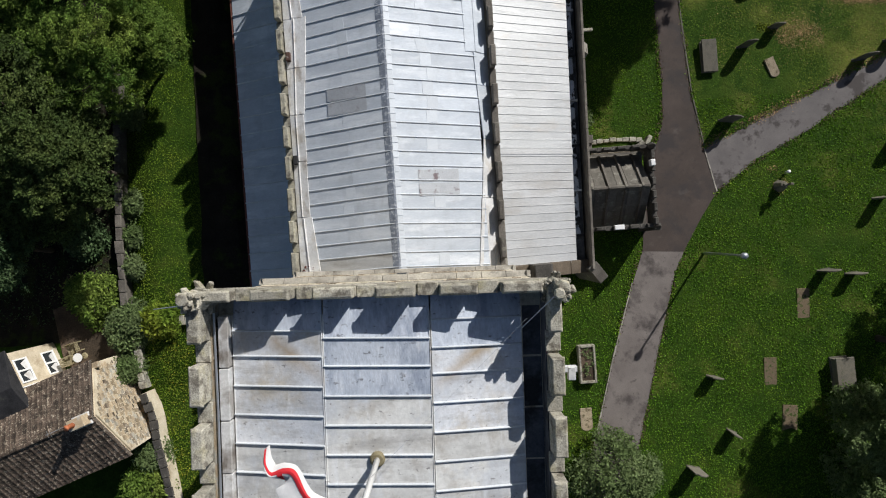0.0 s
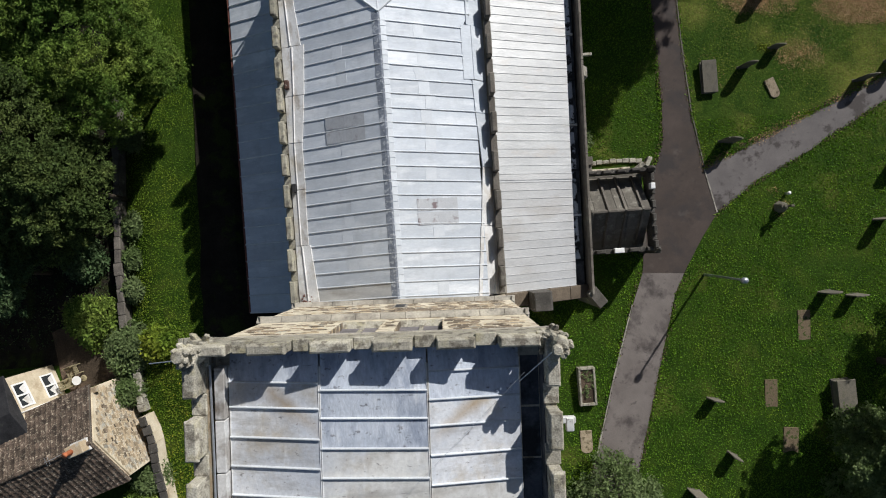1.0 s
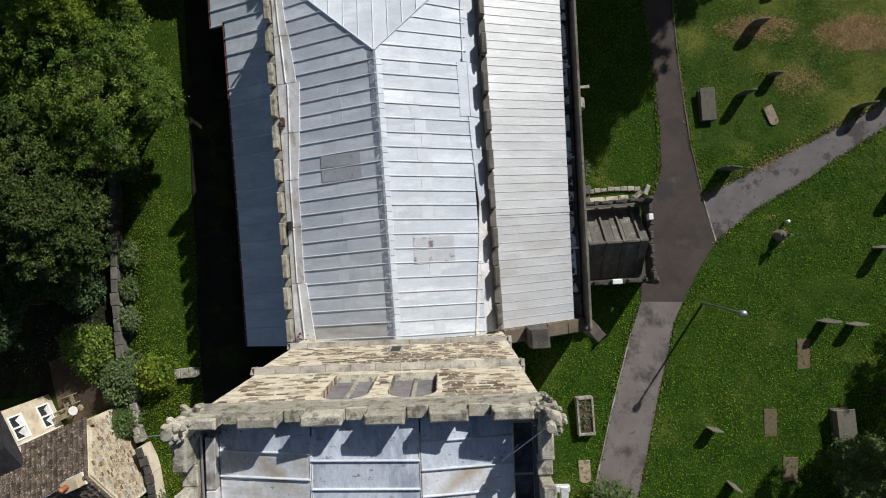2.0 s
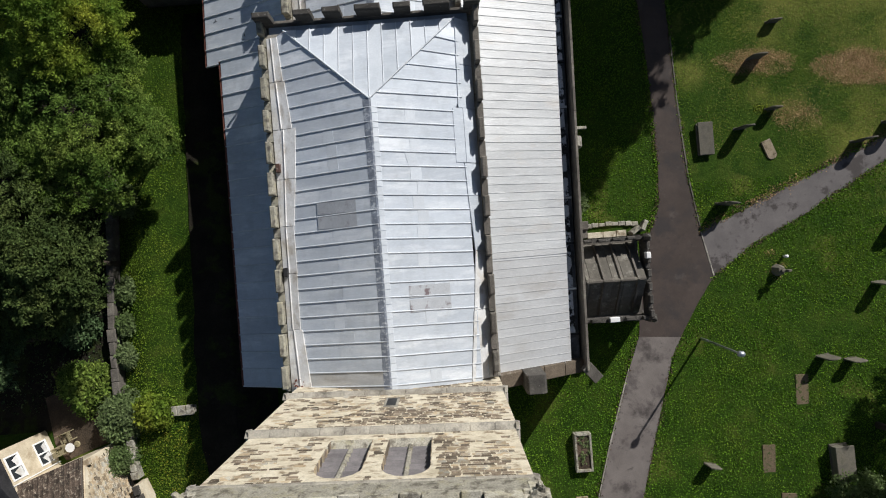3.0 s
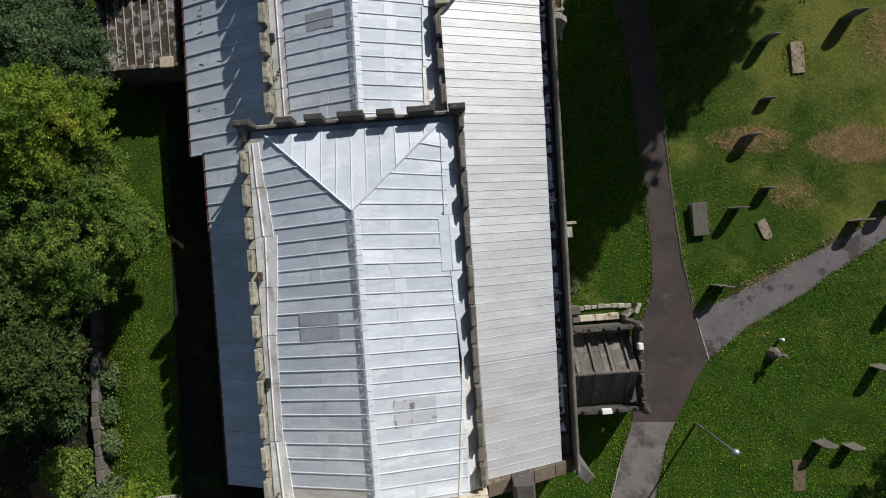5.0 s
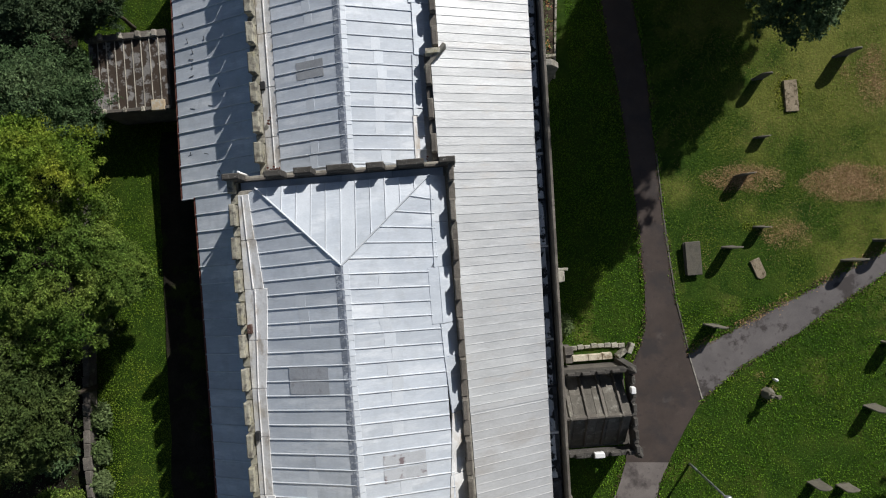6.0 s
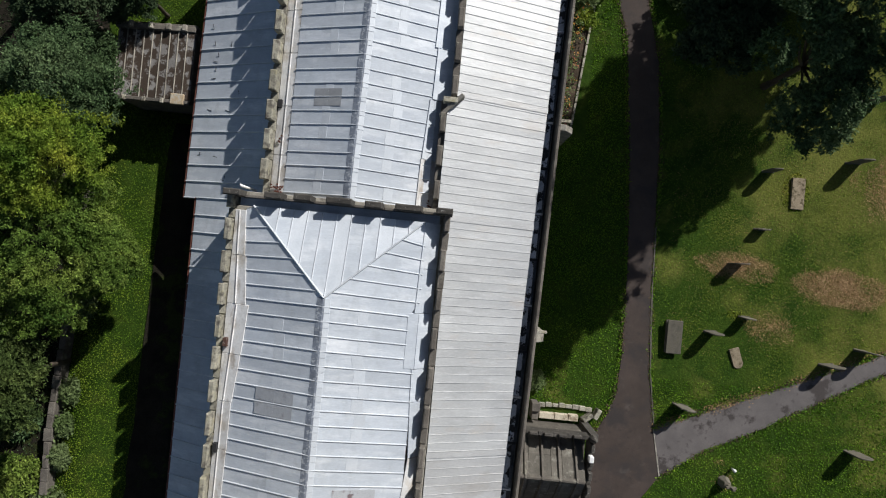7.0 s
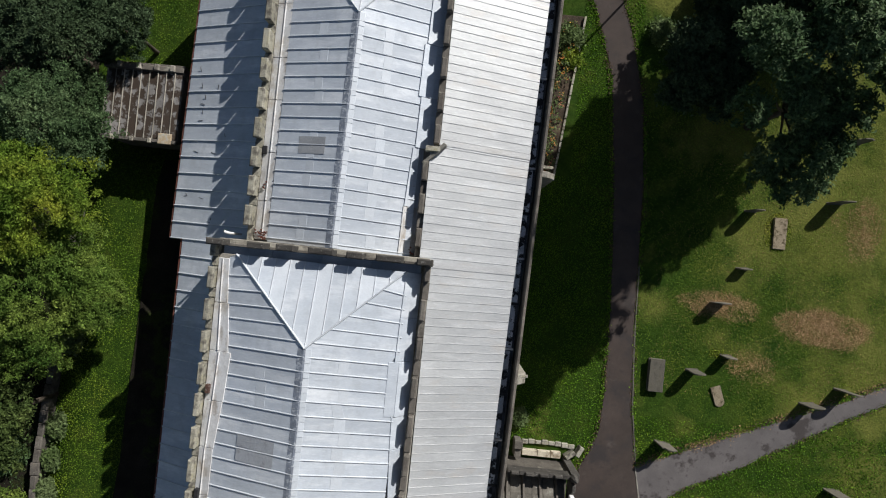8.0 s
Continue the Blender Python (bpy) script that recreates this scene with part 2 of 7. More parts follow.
LICHEN_STONE = material("lichen_stone", [(0.25, 0.235, 0.195), (0.37, 0.35, 0.295), (0.31, 0.285, 0.19)], 2.6, 24, 0.92, 0, 0.8, 0.4,
                        vary=0.22, stain=(0.15, 0.135, 0.11), stain_scale=3.5, stain_edge=(0.5, 0.62))
CREAM = material("cream_mortar", [(0.42, 0.35, 0.25), (0.56, 0.49, 0.37), (0.63, 0.57, 0.46)], 1.2, 14, 0.92, 0, 0.5, 0.15,
                 stain=(0.3, 0.23, 0.15), stain_scale=0.9, stain_edge=(0.56, 0.72))
BROWN_STONE = material("brown_stone", [(0.1, 0.078, 0.058), (0.22, 0.175, 0.13)], 3, 30, 0.9, 0, 0.5, 0.3, vary=0.5, stain=(0.27, 0.24, 0.19), stain_scale=4, stain_edge=(0.52, 0.66))
MIXED_STONE = material("mixed_stone", [(0.13, 0.1, 0.075), (0.27, 0.22, 0.16)], 3, 30, 0.9, 0, 0.5, 0.3, island=0.5, stain=(0.36, 0.32, 0.25), stain_scale=3, stain_edge=(0.5, 0.62))
TAN_STONE = material("tan_stone", [(0.3, 0.23, 0.15), (0.45, 0.37, 0.26)], 3, 30, 0.9, 0, 0.5, 0.25, vary=0.4, stain=(0.36, 0.35, 0.31), stain_scale=3, stain_edge=(0.5, 0.62))
SLATE = material("slate_louvre", [(0.11, 0.103, 0.107), (0.2, 0.185, 0.19)], 2, 25, 0.7, 0, 0.3, 0.2, vary=0.15, stretch=(1, 1, 3))
GRASS = material("grass", [(0.018, 0.042, 0.006), (0.03, 0.06, 0.008), (0.044, 0.07, 0.011)], 0.9, 7, 0.9, 0, 0.8, 0.35,
                 stain=(0.12, 0.13, 0.03), stain_scale=0.22, stain_edge=(0.5, 0.66), depth=0.05, spec=0.05, dry=(54, 67))
# near-black ground colour: the shade of church and trees is put into it
SHADED_EARTH = material("shaded_earth", [(0.014, 0.013, 0.01), (0.03, 0.026, 0.02)], 1.0, 12, 0.95, 0, 0.8, 0.35, stain=(0.03, 0.04, 0.012), stain_scale=0.7, stain_edge=(0.52, 0.62), depth=0.05, spec=0.05)
SOIL = material("soil", [(0.04, 0.03, 0.02), (0.075, 0.055, 0.038)], 1.0, 12, 0.95, 0, 0.8, 0.35,
                stain=(0.12, 0.085, 0.06), stain_scale=0.5, stain_edge=(0.5, 0.62), depth=0.05)
ASPHALT_OLD = material("asphalt_worn", [(0.135, 0.117, 0.109), (0.19, 0.168, 0.156)], 0.8, 40, 0.9, 0, 0.3, 0.18,
                       stain=(0.07, 0.06, 0.057), stain_scale=0.7, stain_edge=(0.52, 0.66), depth=0.01)
ASPHALT = material("asphalt_dark", [(0.048, 0.037, 0.032), (0.07, 0.053, 0.046)], 0.8, 40, 0.85, 0, 0.3, 0.18,
                   stain=(0.04, 0.034, 0.033), stain_scale=0.6, stain_edge=(0.5, 0.66), depth=0.01)
ASPHALT_GREY = material("asphalt_grey", [(0.1, 0.091, 0.09), (0.147, 0.133, 0.13)], 0.8, 40, 0.8, 0, 0.3, 0.18,
                        stain=(0.055, 0.047, 0.045), stain_scale=0.55, stain_edge=(0.54, 0.6), depth=0.01)
for m in (ASPHALT, ASPHALT_OLD, ASPHALT_GREY):
    weather(m, (0.15, 0.13, 0.12), 1.6, (0.6, 0.74), (1, 1, 1), 0.25)
    weather(m, (0.03, 0.026, 0.024), 2.6, (0.6, 0.7), (1, 1, 1), 0.5)
GRAVE = material("grave_stone", [(0.095, 0.09, 0.073), (0.17, 0.152, 0.122)], 3, 25, 0.9, 0, 0.5, 0.25, vary=0.2,
                 stain=(0.1, 0.095, 0.07), stain_scale=3, stain_edge=(0.52, 0.66))
LEDGER = material("ledger_stone", [(0.25, 0.2, 0.135), (0.36, 0.3, 0.21)], 3, 25, 0.9, 0, 0.5, 0.3, vary=0.2, stain=(0.1, 0.08, 0.045), stain_scale=3.5, stain_edge=(0.5, 0.62))
BARE = material("bare_slab", [(0.1, 0.075, 0.045), (0.17, 0.13, 0.085)], 4, 25, 0.95, 0, 0.6, 0.35, vary=0.15, stain=(0.04, 0.06, 0.012), stain_scale=4, stain_edge=(0.54, 0.6))
WEATHERED = material("weathered_brown", [(0.085, 0.066, 0.048), (0.15, 0.12, 0.09)], 1.5, 16, 0.92, 0, 0.6, 0.3, vary=0.15, stain=(0.3, 0.28, 0.24), stain_scale=2.5, stain_edge=(0.6, 0.7))
# stained lead, made darker still to carry the shade behind south parapets
STAINED_SHADED_LEAD = material("stained_shaded_lead", [(0.06, 0.062, 0.07), (0.15, 0.155, 0.17)], 1.2, 12, 0.6, 0.1, 0.2, 0.3, vary=0.15, stain=(0.035, 0.034, 0.033), stain_scale=0.9, stain_edge=(0.45, 0.6))
STREAKED = material("streaked_mortar", [(0.42, 0.37, 0.28), (0.56, 0.5, 0.39), (0.64, 0.59, 0.48)], 1.6, 16, 0.92, 0, 0.6, 0.2, stain=(0.22, 0.17, 0.115), stain_scale=2.2, stain_edge=(0.52, 0.66), stretch=(1, 1, 1.8))
TILE = material("roof_tile", [(0.05, 0.037, 0.028), (0.12, 0.088, 0.067)], 2.5, 14, 0.85, 0, 0.9, 0.6, vary=0.45,
                stain=(0.29, 0.245, 0.19), stain_scale=8, stain_edge=(0.54, 0.62))
MOSSY = material("mossy_slab", [(0.16, 0.15, 0.142), (0.29, 0.28, 0.27)], 1.5, 15, 0.9, 0, 0.4, 0.2,
                 stain=(0.055, 0.04, 0.03), stain_scale=1.9, stain_edge=(0.44, 0.5), vary=0.1)
WHITE = material("white_paint", [(0.75, 0.75, 0.74), (0.8, 0.8, 0.8)], 3, 20, 0.5, 0, 0.1, 0.05)
GALVA = material("galvanised", [(0.35, 0.38, 0.42), (0.45, 0.48, 0.52)], 6, 40, 0.4, 0.7, 0.1, 0.1)
RED = material("red_cloth", [(0.5, 0.02, 0.03), (0.6, 0.03, 0.04)], 6, 60, 0.8, 0, 0.1, 0.05)
CLOTH = material("white_cloth", [(0.6, 0.6, 0.61), (0.72, 0.72, 0.72)], 6, 60, 0.8, 0, 0.1, 0.05)
TERRACOTTA = material("terracotta", [(0.4, 0.12, 0.05), (0.5, 0.17, 0.08)], 6, 40, 0.85, 0, 0.2, 0.15)
TIMBER = material("timber", [(0.2, 0.17, 0.1), (0.3, 0.26, 0.16)], 4, 40, 0.8, 0, 0.3, 0.2, vary=0.2)
RUST = material("rust_paint", [(0.1, 0.036, 0.025), (0.16, 0.06, 0.042)], 4, 40, 0.7, 0, 0.2, 0.2)
DARK = material("black_iron", [(0.02, 0.02, 0.022), (0.035, 0.035, 0.037)], 4, 30, 0.6, 0.2, 0.1, 0.1)
BARK = material("bark", [(0.045, 0.037, 0.028), (0.09, 0.072, 0.055)], 3, 25, 0.95, 0, 0.8, 0.3, stretch=(1, 1, 0.3))
GLASS = material("window_glass", [(0.02, 0.025, 0.03), (0.04, 0.045, 0.05)], 2, 10, 0.06, 0, 0, 0.05)
LEAF_MID = leafy("leaf_mid", [(0.06, 0.118, 0.022), (0.135, 0.21, 0.04), (0.225, 0.29, 0.062)], 0.32, 0.55)
LEAF_DARK = leafy("leaf_dark", [(0.038, 0.072, 0.03), (0.078, 0.128, 0.054), (0.13, 0.185, 0.085)], 0.25, 0.5)
LEAF_OLIVE = leafy("leaf_olive", [(0.034, 0.06, 0.019), (0.08, 0.116, 0.034), (0.142, 0.175, 0.052)], 0.28, 0.55)
# leaf colour for shaded crowns, with their shade darkened into it
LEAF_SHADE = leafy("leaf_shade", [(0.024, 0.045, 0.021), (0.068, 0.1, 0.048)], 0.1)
LEAF_YELLOW = leafy("leaf_yellow", [(0.078, 0.155, 0.022), (0.168, 0.245, 0.033), (0.3, 0.33, 0.044)], 0.35, 0.45)
LEAF_BUSH = leafy("leaf_bush", [(0.11, 0.165, 0.055), (0.185, 0.24, 0.105)])
BLADE = leafy("grass_blade", [(0.08, 0.19, 0.013), (0.13, 0.262, 0.018), (0.188, 0.288, 0.026)], 0.3, 0.36)
BLADE_OLIVE = leafy("olive_blade", [(0.078, 0.15, 0.012), (0.13, 0.21, 0.018), (0.19, 0.24, 0.026)], 0.3, 0.4)
CLOVER = leafy("clover", [(0.055, 0.13, 0.014), (0.09, 0.175, 0.02)], 0.35, 0.3)
BLADE_LONG = leafy("long_blade", [(0.09, 0.15, 0.02), (0.18, 0.23, 0.025), (0.26, 0.26, 0.04)], 0.35, 0.4)
BLADE_DRY = leafy("dry_blade", [(0.11, 0.18, 0.022), (0.23, 0.25, 0.042)], 0.25, 0.2)
DRY = material("dry_leaves", [(0.25, 0.155, 0.068), (0.42, 0.28, 0.14)], 2, 20, 0.9, 0, 0, 0.25, island=0.4)
PETAL = material("petals", [(0.5, 0.03, 0.03), (0.55, 0.3, 0.05), (0.5, 0.08, 0.2)], 1.2, 6, 0.7, 0, 0, 0.2, island=0.3)


# ---- mesh helpers ----
class Geo:
    """Gathers corners and faces of one mesh."""

    def __init__(self):
        self.v, self.f = [], []

    def add(self, pts, faces):
        k = len(self.v)
        self.v += [tuple(p) for p in pts]
        self.f += [tuple(i + k for i in f) for f in faces]
        return self

    def box(self, x0, x1, y0, y1, z0, z1):
        return self.hexa([(x0, y0, z0), (x1, y0, z0), (x1, y1, z0), (x0, y1, z0)],
                         [(x0, y0, z1), (x1, y0, z1), (x1, y1, z1), (x0, y1, z1)])

    def hexa(self, low, high):
        n = len(low)
        sides = [(i, (i + 1) % n, n + (i + 1) % n, n + i) for i in range(n)]
        return self.add(list(low) + list(high), [tuple(range(n))[::-1], tuple(range(n, 2 * n))] + sides)

    def prism(self, outline, axis, a, b):
        """An outline in two axes, drawn out along the third from a to b."""
        def at(p, w):
            q = list(p)
            q.insert(axis, w)
            return q
        return self.hexa([at(p, a) for p in outline], [at(p, b) for p in outline])

    def tube(self, pts, radii, sides=8):
        pts = [Vector(p) for p in pts]
        k0 = len(self.v)
        for i, p in enumerate(pts):
            d = (pts[min(i + 1, len(pts) - 1)] - pts[max(i - 1, 0)]).normalized()
            a = d.orthogonal().normalized()
            b = d.cross(a)
            for s in range(sides):
                t = 2 * math.pi * s / sides
                self.v.append(tuple(p + (a * math.cos(t) + b * math.sin(t)) * radii[i]))
        for i in range(len(pts) - 1):
            for s in range(sides):
                q = (s + 1) % sides
                self.f.append((k0 + i * sides + s, k0 + i * sides + q, k0 + (i + 1) * sides + q, k0 + (i + 1) * sides + s))
        self.f.append(tuple(range(k0, k0 + sides))[::-1])
        e = k0 + (len(pts) - 1) * sides
        self.f.append(tuple(range(e, e + sides)))
        return self

    def mesh(self, name, mat, bevel=0.0, smooth=False):
        me = bpy.data.meshes.new(name)
        me.from_pydata(self.v, [], self.f)
        bm = bmesh.new()
        bm.from_mesh(me)
        bmesh.ops.recalc_face_normals(bm, faces=bm.faces)
        if bevel:
            bmesh.ops.bevel(bm, geom=[e for e in bm.edges if e.calc_face_angle(0) > 0.5], offset=bevel, segments=1, affect="EDGES")
        bm.to_mesh(me)
        bm.free()
        me.materials.append(mat)
        if smooth:
            me.polygons.foreach_set("use_smooth", [True] * len(me.polygons))
        return me


def part(name, geo, mat, parent, label="", bevel=0.0, smooth=False):
    ob = new(name, geo if isinstance(geo, bpy.types.Mesh) else geo.mesh(name, mat, bevel, smooth))
    ob.parent = parent
    if label:
        ob["label"] = label
    return ob


def thing(name, label, category, group="", kind="", at=None):
    ob = new(name)
    ob.empty_display_size = 0.2
    if at is not None:
        ob.matrix_basis = at
    return tagged(ob, label, category, group, kind)


def solid(name, geo, mat, label, category, kind="", bevel=0.0, smooth=False, group=""):
    return tagged(new(name, geo.mesh(name, mat, bevel, smooth)), label, category, group, kind)


def lerp(a, b, t):
    return tuple(p + (q - p) * t for p, q in zip(a, b))


def land(x, y):
    """Height of the ground: it falls gently to the east end, and the north lawn lies higher behind its wall."""
    bank = max(0.0, min(1.0, (-10 - x) / 2, (x + 19) / 2, (y + 8) / 4, (22 - y) / 3))
    return 0.1 - 0.04 * max(-15.0, min(25.0, y)) + bank


rng = random.Random(7)


def sheet(parent, mat, a, b, c, d, thick=0.025, name="lead_sheet", split=0.0, gap=0.02):
    """One sheet of a roof on the four corners low, low, high, high; with a welted cross joint where split."""
    a, b, c, d = (Vector(p) for p in (a, b, c, d))
    n = (b - a).cross(d - a).normalized()
    if n.z < 0:
        n = -n
    pieces = [(0.0, 1.0)] if not split else [(0.0, split), (split - 0.01, 1.0)]
    for i, (s, e) in enumerate(pieces):
        q = [a.lerp(d, s), b.lerp(c, s), b.lerp(c, e), a.lerp(d, e)]
        low = [p + n * (0.006 * i) for p in q]
        mid = (q[0] + q[2]) / 2
        high = [p + (mid - p).normalized() * gap + n * (thick + 0.008 * i + rng.uniform(0, 0.006)) for p in q]
        part(name, Geo().hexa(low, high), mat, parent)


def roll(parent, mat, p, q, r=0.035, name="roll", tall=2.1):
    """A half-round lead roll from p to q."""
    p, q = Vector(p), Vector(q)
    d = (q - p).normalized()
    side = d.cross(Vector((0, 0, 1))).normalized()
    up = side.cross(d)
    g = Geo()
    ring = []
    for k in range(6):
        t = math.pi * k / 5
        ring.append(side * math.cos(t) * r + up * (math.sin(t) * r * tall))
    g.hexa([p + o for o in ring], [q + o for o in ring])
    return part(name, g, mat, parent, smooth=False)


# ---- ground and paths ----
def steps(spans):
    out = []
    for a, b, n in spans:
        out += [a + (b - a) * i / n for i in range(n)]
    return out + [spans[-1][1]]


def ground_sheet():
    xs = steps([(-700, -60, 8), (-60, 60, 120), (60, 700, 8)])
    ys = steps([(-700, -40, 8), (-40, 60, 100), (60, 700, 8)])
    g = Geo()
    g.v = [(x, y, land(x, y) + (0.03 * noise.noise((x * 0.4, y * 0.4, 0)) if abs(x) < 60 else 0)) for y in ys for x in xs]
    w = len(xs)
    g.f = [(j * w + i, j * w + i + 1, (j + 1) * w + i + 1, (j + 1) * w + i) for j in range(len(ys) - 1) for i in range(w - 1)]
    ob = solid("ground", g, GRASS, "mown green churchyard grass with dry patches", "lawn", "structure", smooth=True)
    return ob


ground_sheet()


def resample(line, n):
    pts = [Vector(p) for p in line]
    d = [0.0]
    for a, b in zip(pts, pts[1:]):
        d.append(d[-1] + (b - a).length)
    out = []
    for i in range(n + 1):
        s = d[-1] * i / n
        k = max(j for j in range(len(pts) - 1) if d[j] <= s + 1e-9)
        t = (s - d[k]) / (d[k + 1] - d[k])
        out.append(pts[k].lerp(pts[k + 1], t))
    return out


def strip(name, left, right, mat, label, lift, n=40, wob=0.06):
    """A path with thickness, laid on the ground between two edges."""
    a, b = resample(left, n), resample(right, n)
    g = Geo()
    m = 6
    top = []
    for i in range(n + 1):
        wa, wb = (wob * noise.noise((i * 0.7, k, 0)) for k in (3.1, 8.7))
        row = []
        for j in range(m + 1):
            p = a[i].lerp(b[i], j / m)
            p = p + (b[i] - a[i]).normalized() * (wa if j == 0 else wb if j == m else 0)
            row.append((p.x, p.y, land(p.x, p.y) + lift))
        top.append(row)
    g.v = [p for row in top for p in row] + [(x, y, z - 0.12) for row in top for x, y, z in row]
    w, off = m + 1, (n + 1) * (m + 1)
    for i in range(n):
        for j in range(m):
            g.f.append((i * w + j, i * w + j + 1, (i + 1) * w + j + 1, (i + 1) * w + j))
        g.f.append((i * w, (i + 1) * w, off + (i + 1) * w, off + i * w))
        g.f.append((i * w + m, (i + 1) * w + m, off + (i + 1) * w + m, off + i * w + m))
    return solid(name, g, mat, label, "path", "structure")


LOW_L = [(6.6, -17.5), (8.28, -12.04), (9.68, -7.45), (11.27, -2.82), (12.0, -1.0)]
LOW_R = [(9.1, -18), (10.68, -12.87), (12.44, -6.97), (13.87, -2.33), (14.5, -1.2)]
UP_L = [(12.0, -1.0), (12.2, 0.5), (12.47, 2.6), (12.85, 4.6), (13.45, 5.6), (13.9, 7.0), (14.05, 9.0), (14.05, 11.8), (14.0, 14.0), (13.85, 17), (13.6, 21), (13.2, 25), (12.85, 28.3), (12.2, 30.5), (11.6, 32.2), (9.5, 37)]
UP_R = [(14.5, -1.2), (15.5, 0.5), (16.75, 2.2), (16.5, 3.8), (16.22, 5.1), (15.75, 8.4), (15.57, 11.8), (15.5, 13.6), (15.45, 17), (15.35, 22), (14.9, 27), (14.15, 30.0), (13.7, 31.6), (13.0, 33.4), (11.2, 37.5)]
BR_L = [(16.74, 2.2), (17.3, 2.6), (19.06, 3.83), (22.31, 5.45), (25.22, 7.05), (27.71, 8.45), (33, 11.2)]
BR_R = [(16.24, 5.0), (16.8, 5.35), (18.21, 5.95), (21.45, 7.3), (24.31, 8.5), (27.84, 9.95), (33, 12.3)]
strip("path", LOW_L, LOW_R, ASPHALT_OLD, "worn pale grey tarmac path with a mossy edge", 0.03)
strip("path", UP_L, UP_R, ASPHALT, "dark brown-grey tarmac path beside the lawn", 0.034, 80)
strip("path", BR_L, BR_R, ASPHALT_GREY, "grey tarmac side path with dark damp stains", 0.038)


# darkened strip that deepens the church's shade on the north lawn
strip("path", [(-14.0, -12), (-14.1, -2), (-14.0, 8), (-13.9, 20.5)], [(-9.8, -12), (-9.8, -2), (-9.8, 8), (-9.8, 20.5)], SHADED_EARTH, "ground strip along the north wall, darkened to look shaded", 0.09, 40, 0.2)


def edging(line, n, label, mat=STONE):
    """A row of thin edging stones along a path."""
    e = thing("path_edging", label, "kerb", kind="structure")
    pts = resample(line, n)
    for a, b in zip(pts, pts[1:]):
        d = (b - a).normalized()
        s = Vector((-d.y, d.x)) * rng.uniform(0.025, 0.045)
        q = [a + d * 0.02 - s, b - d * 0.02 - s, b - d * 0.02 + s, a + d * 0.02 + s]
        lift = rng.uniform(0.05, 0.08)
        part("edging_stone", Geo().hexa([(p.x, p.y, land(p.x, p.y) - 0.1) for p in q], [(p.x, p.y, land(p.x, p.y) + lift) for p in q]), mat, e)


edging([(16.8, 2.3), (16.5, 3.8), (16.25, 5.0)], 4, "weathered stone edging at the path fork")
edging([(p[0] + 0.06, p[1]) for p in UP_R[4:9]], 12, "dark weathered stone edging beside the dark path", STONE_DARK)
edging([(p[0] - 0.06, p[1]) for p in LOW_L[:4]], 20, "pale stone edging along the worn path")


# ---- church ----
church = thing("church", "stone parish church with lead roofs, battlemented parapets and a west tower", "church")


def south_x(y):
    """Outer line of the south aisle, which widens slowly to the east."""
    return 7.57 + 0.0228 * (y + 1.0)


def block(name, mat, x0, x1, y0, y1, z0, z1, label="", bevel=0.02, parent=None):
    return part(name, Geo().box(x0, x1, y0, y1, z0, z1), mat, parent or church, label, bevel)


def merlon(parent, mat, x0, x1, y0, y1, z0, z1, m=None, over=0.03):
    """An upright stone of a parapet with a coping slab sloping off on both sides."""
    g = Geo().box(x0, x1, y0, y1, z0, z1 - 0.1)
    jx, jy, jz = rng.uniform(-0.02, 0.02), rng.uniform(-0.02, 0.02), rng.uniform(-0.02, 0.02)
    a0, a1, b0, b1 = x0 - over + jx, x1 + over + jx, y0 - over + jy, y1 + over + jy
    s = 0.05
    g.hexa([(a0, b0, z1 - 0.1), (a1, b0, z1 - 0.1), (a1, b1, z1 - 0.1), (a0, b1, z1 - 0.1)],
           [(a0 + s, b0 + s, z1 + jz), (a1 - s, b0 + s, z1 - jz), (a1 - s, b1 - s, z1 + jz), (a0 + s, b1 - s, z1)])
    ob = part("merlon", g, mat, parent, bevel=0.015)
    if m is not None:
        ob.matrix_basis = m
    return ob


# nave and aisle walls
block("nave_wall", STONE, -6.9, 3.0, -1.0, 16.2, -1.2, 7.4, "weathered grey-brown stone walls")
block("chancel_wall", STONE, -6.1, 2.95, 16.2, 32, -1.6, 5.7, "weathered grey-brown stone walls")
block("north_aisle_wall", STONE_DARK, -10.0, -6.9, -1.2, 15.9, -1.2, 3.7, "darker stone wall on the north side")
block("north_chapel_wall", STONE_DARK, -10.85, -6.1, 15.9, 32, -1.6, 2.9, "darker stone wall on the north side")
aisle = Geo().hexa([(3.0, -1.1, -1.2), (south_x(-1.1) - 0.1, -1.1, -1.2), (south_x(32) - 0.1, 32, -1.6), (3.0, 32, -1.6)],
                   [(3.0, -1.1, 4.3), (south_x(-1.1) - 0.1, -1.1, 4.3), (south_x(32) - 0.1, 32, 4.3), (3.0, 32, 4.3)])
part("south_aisle_wall", aisle, STONE, church, "weathered stone wall", 0.02)


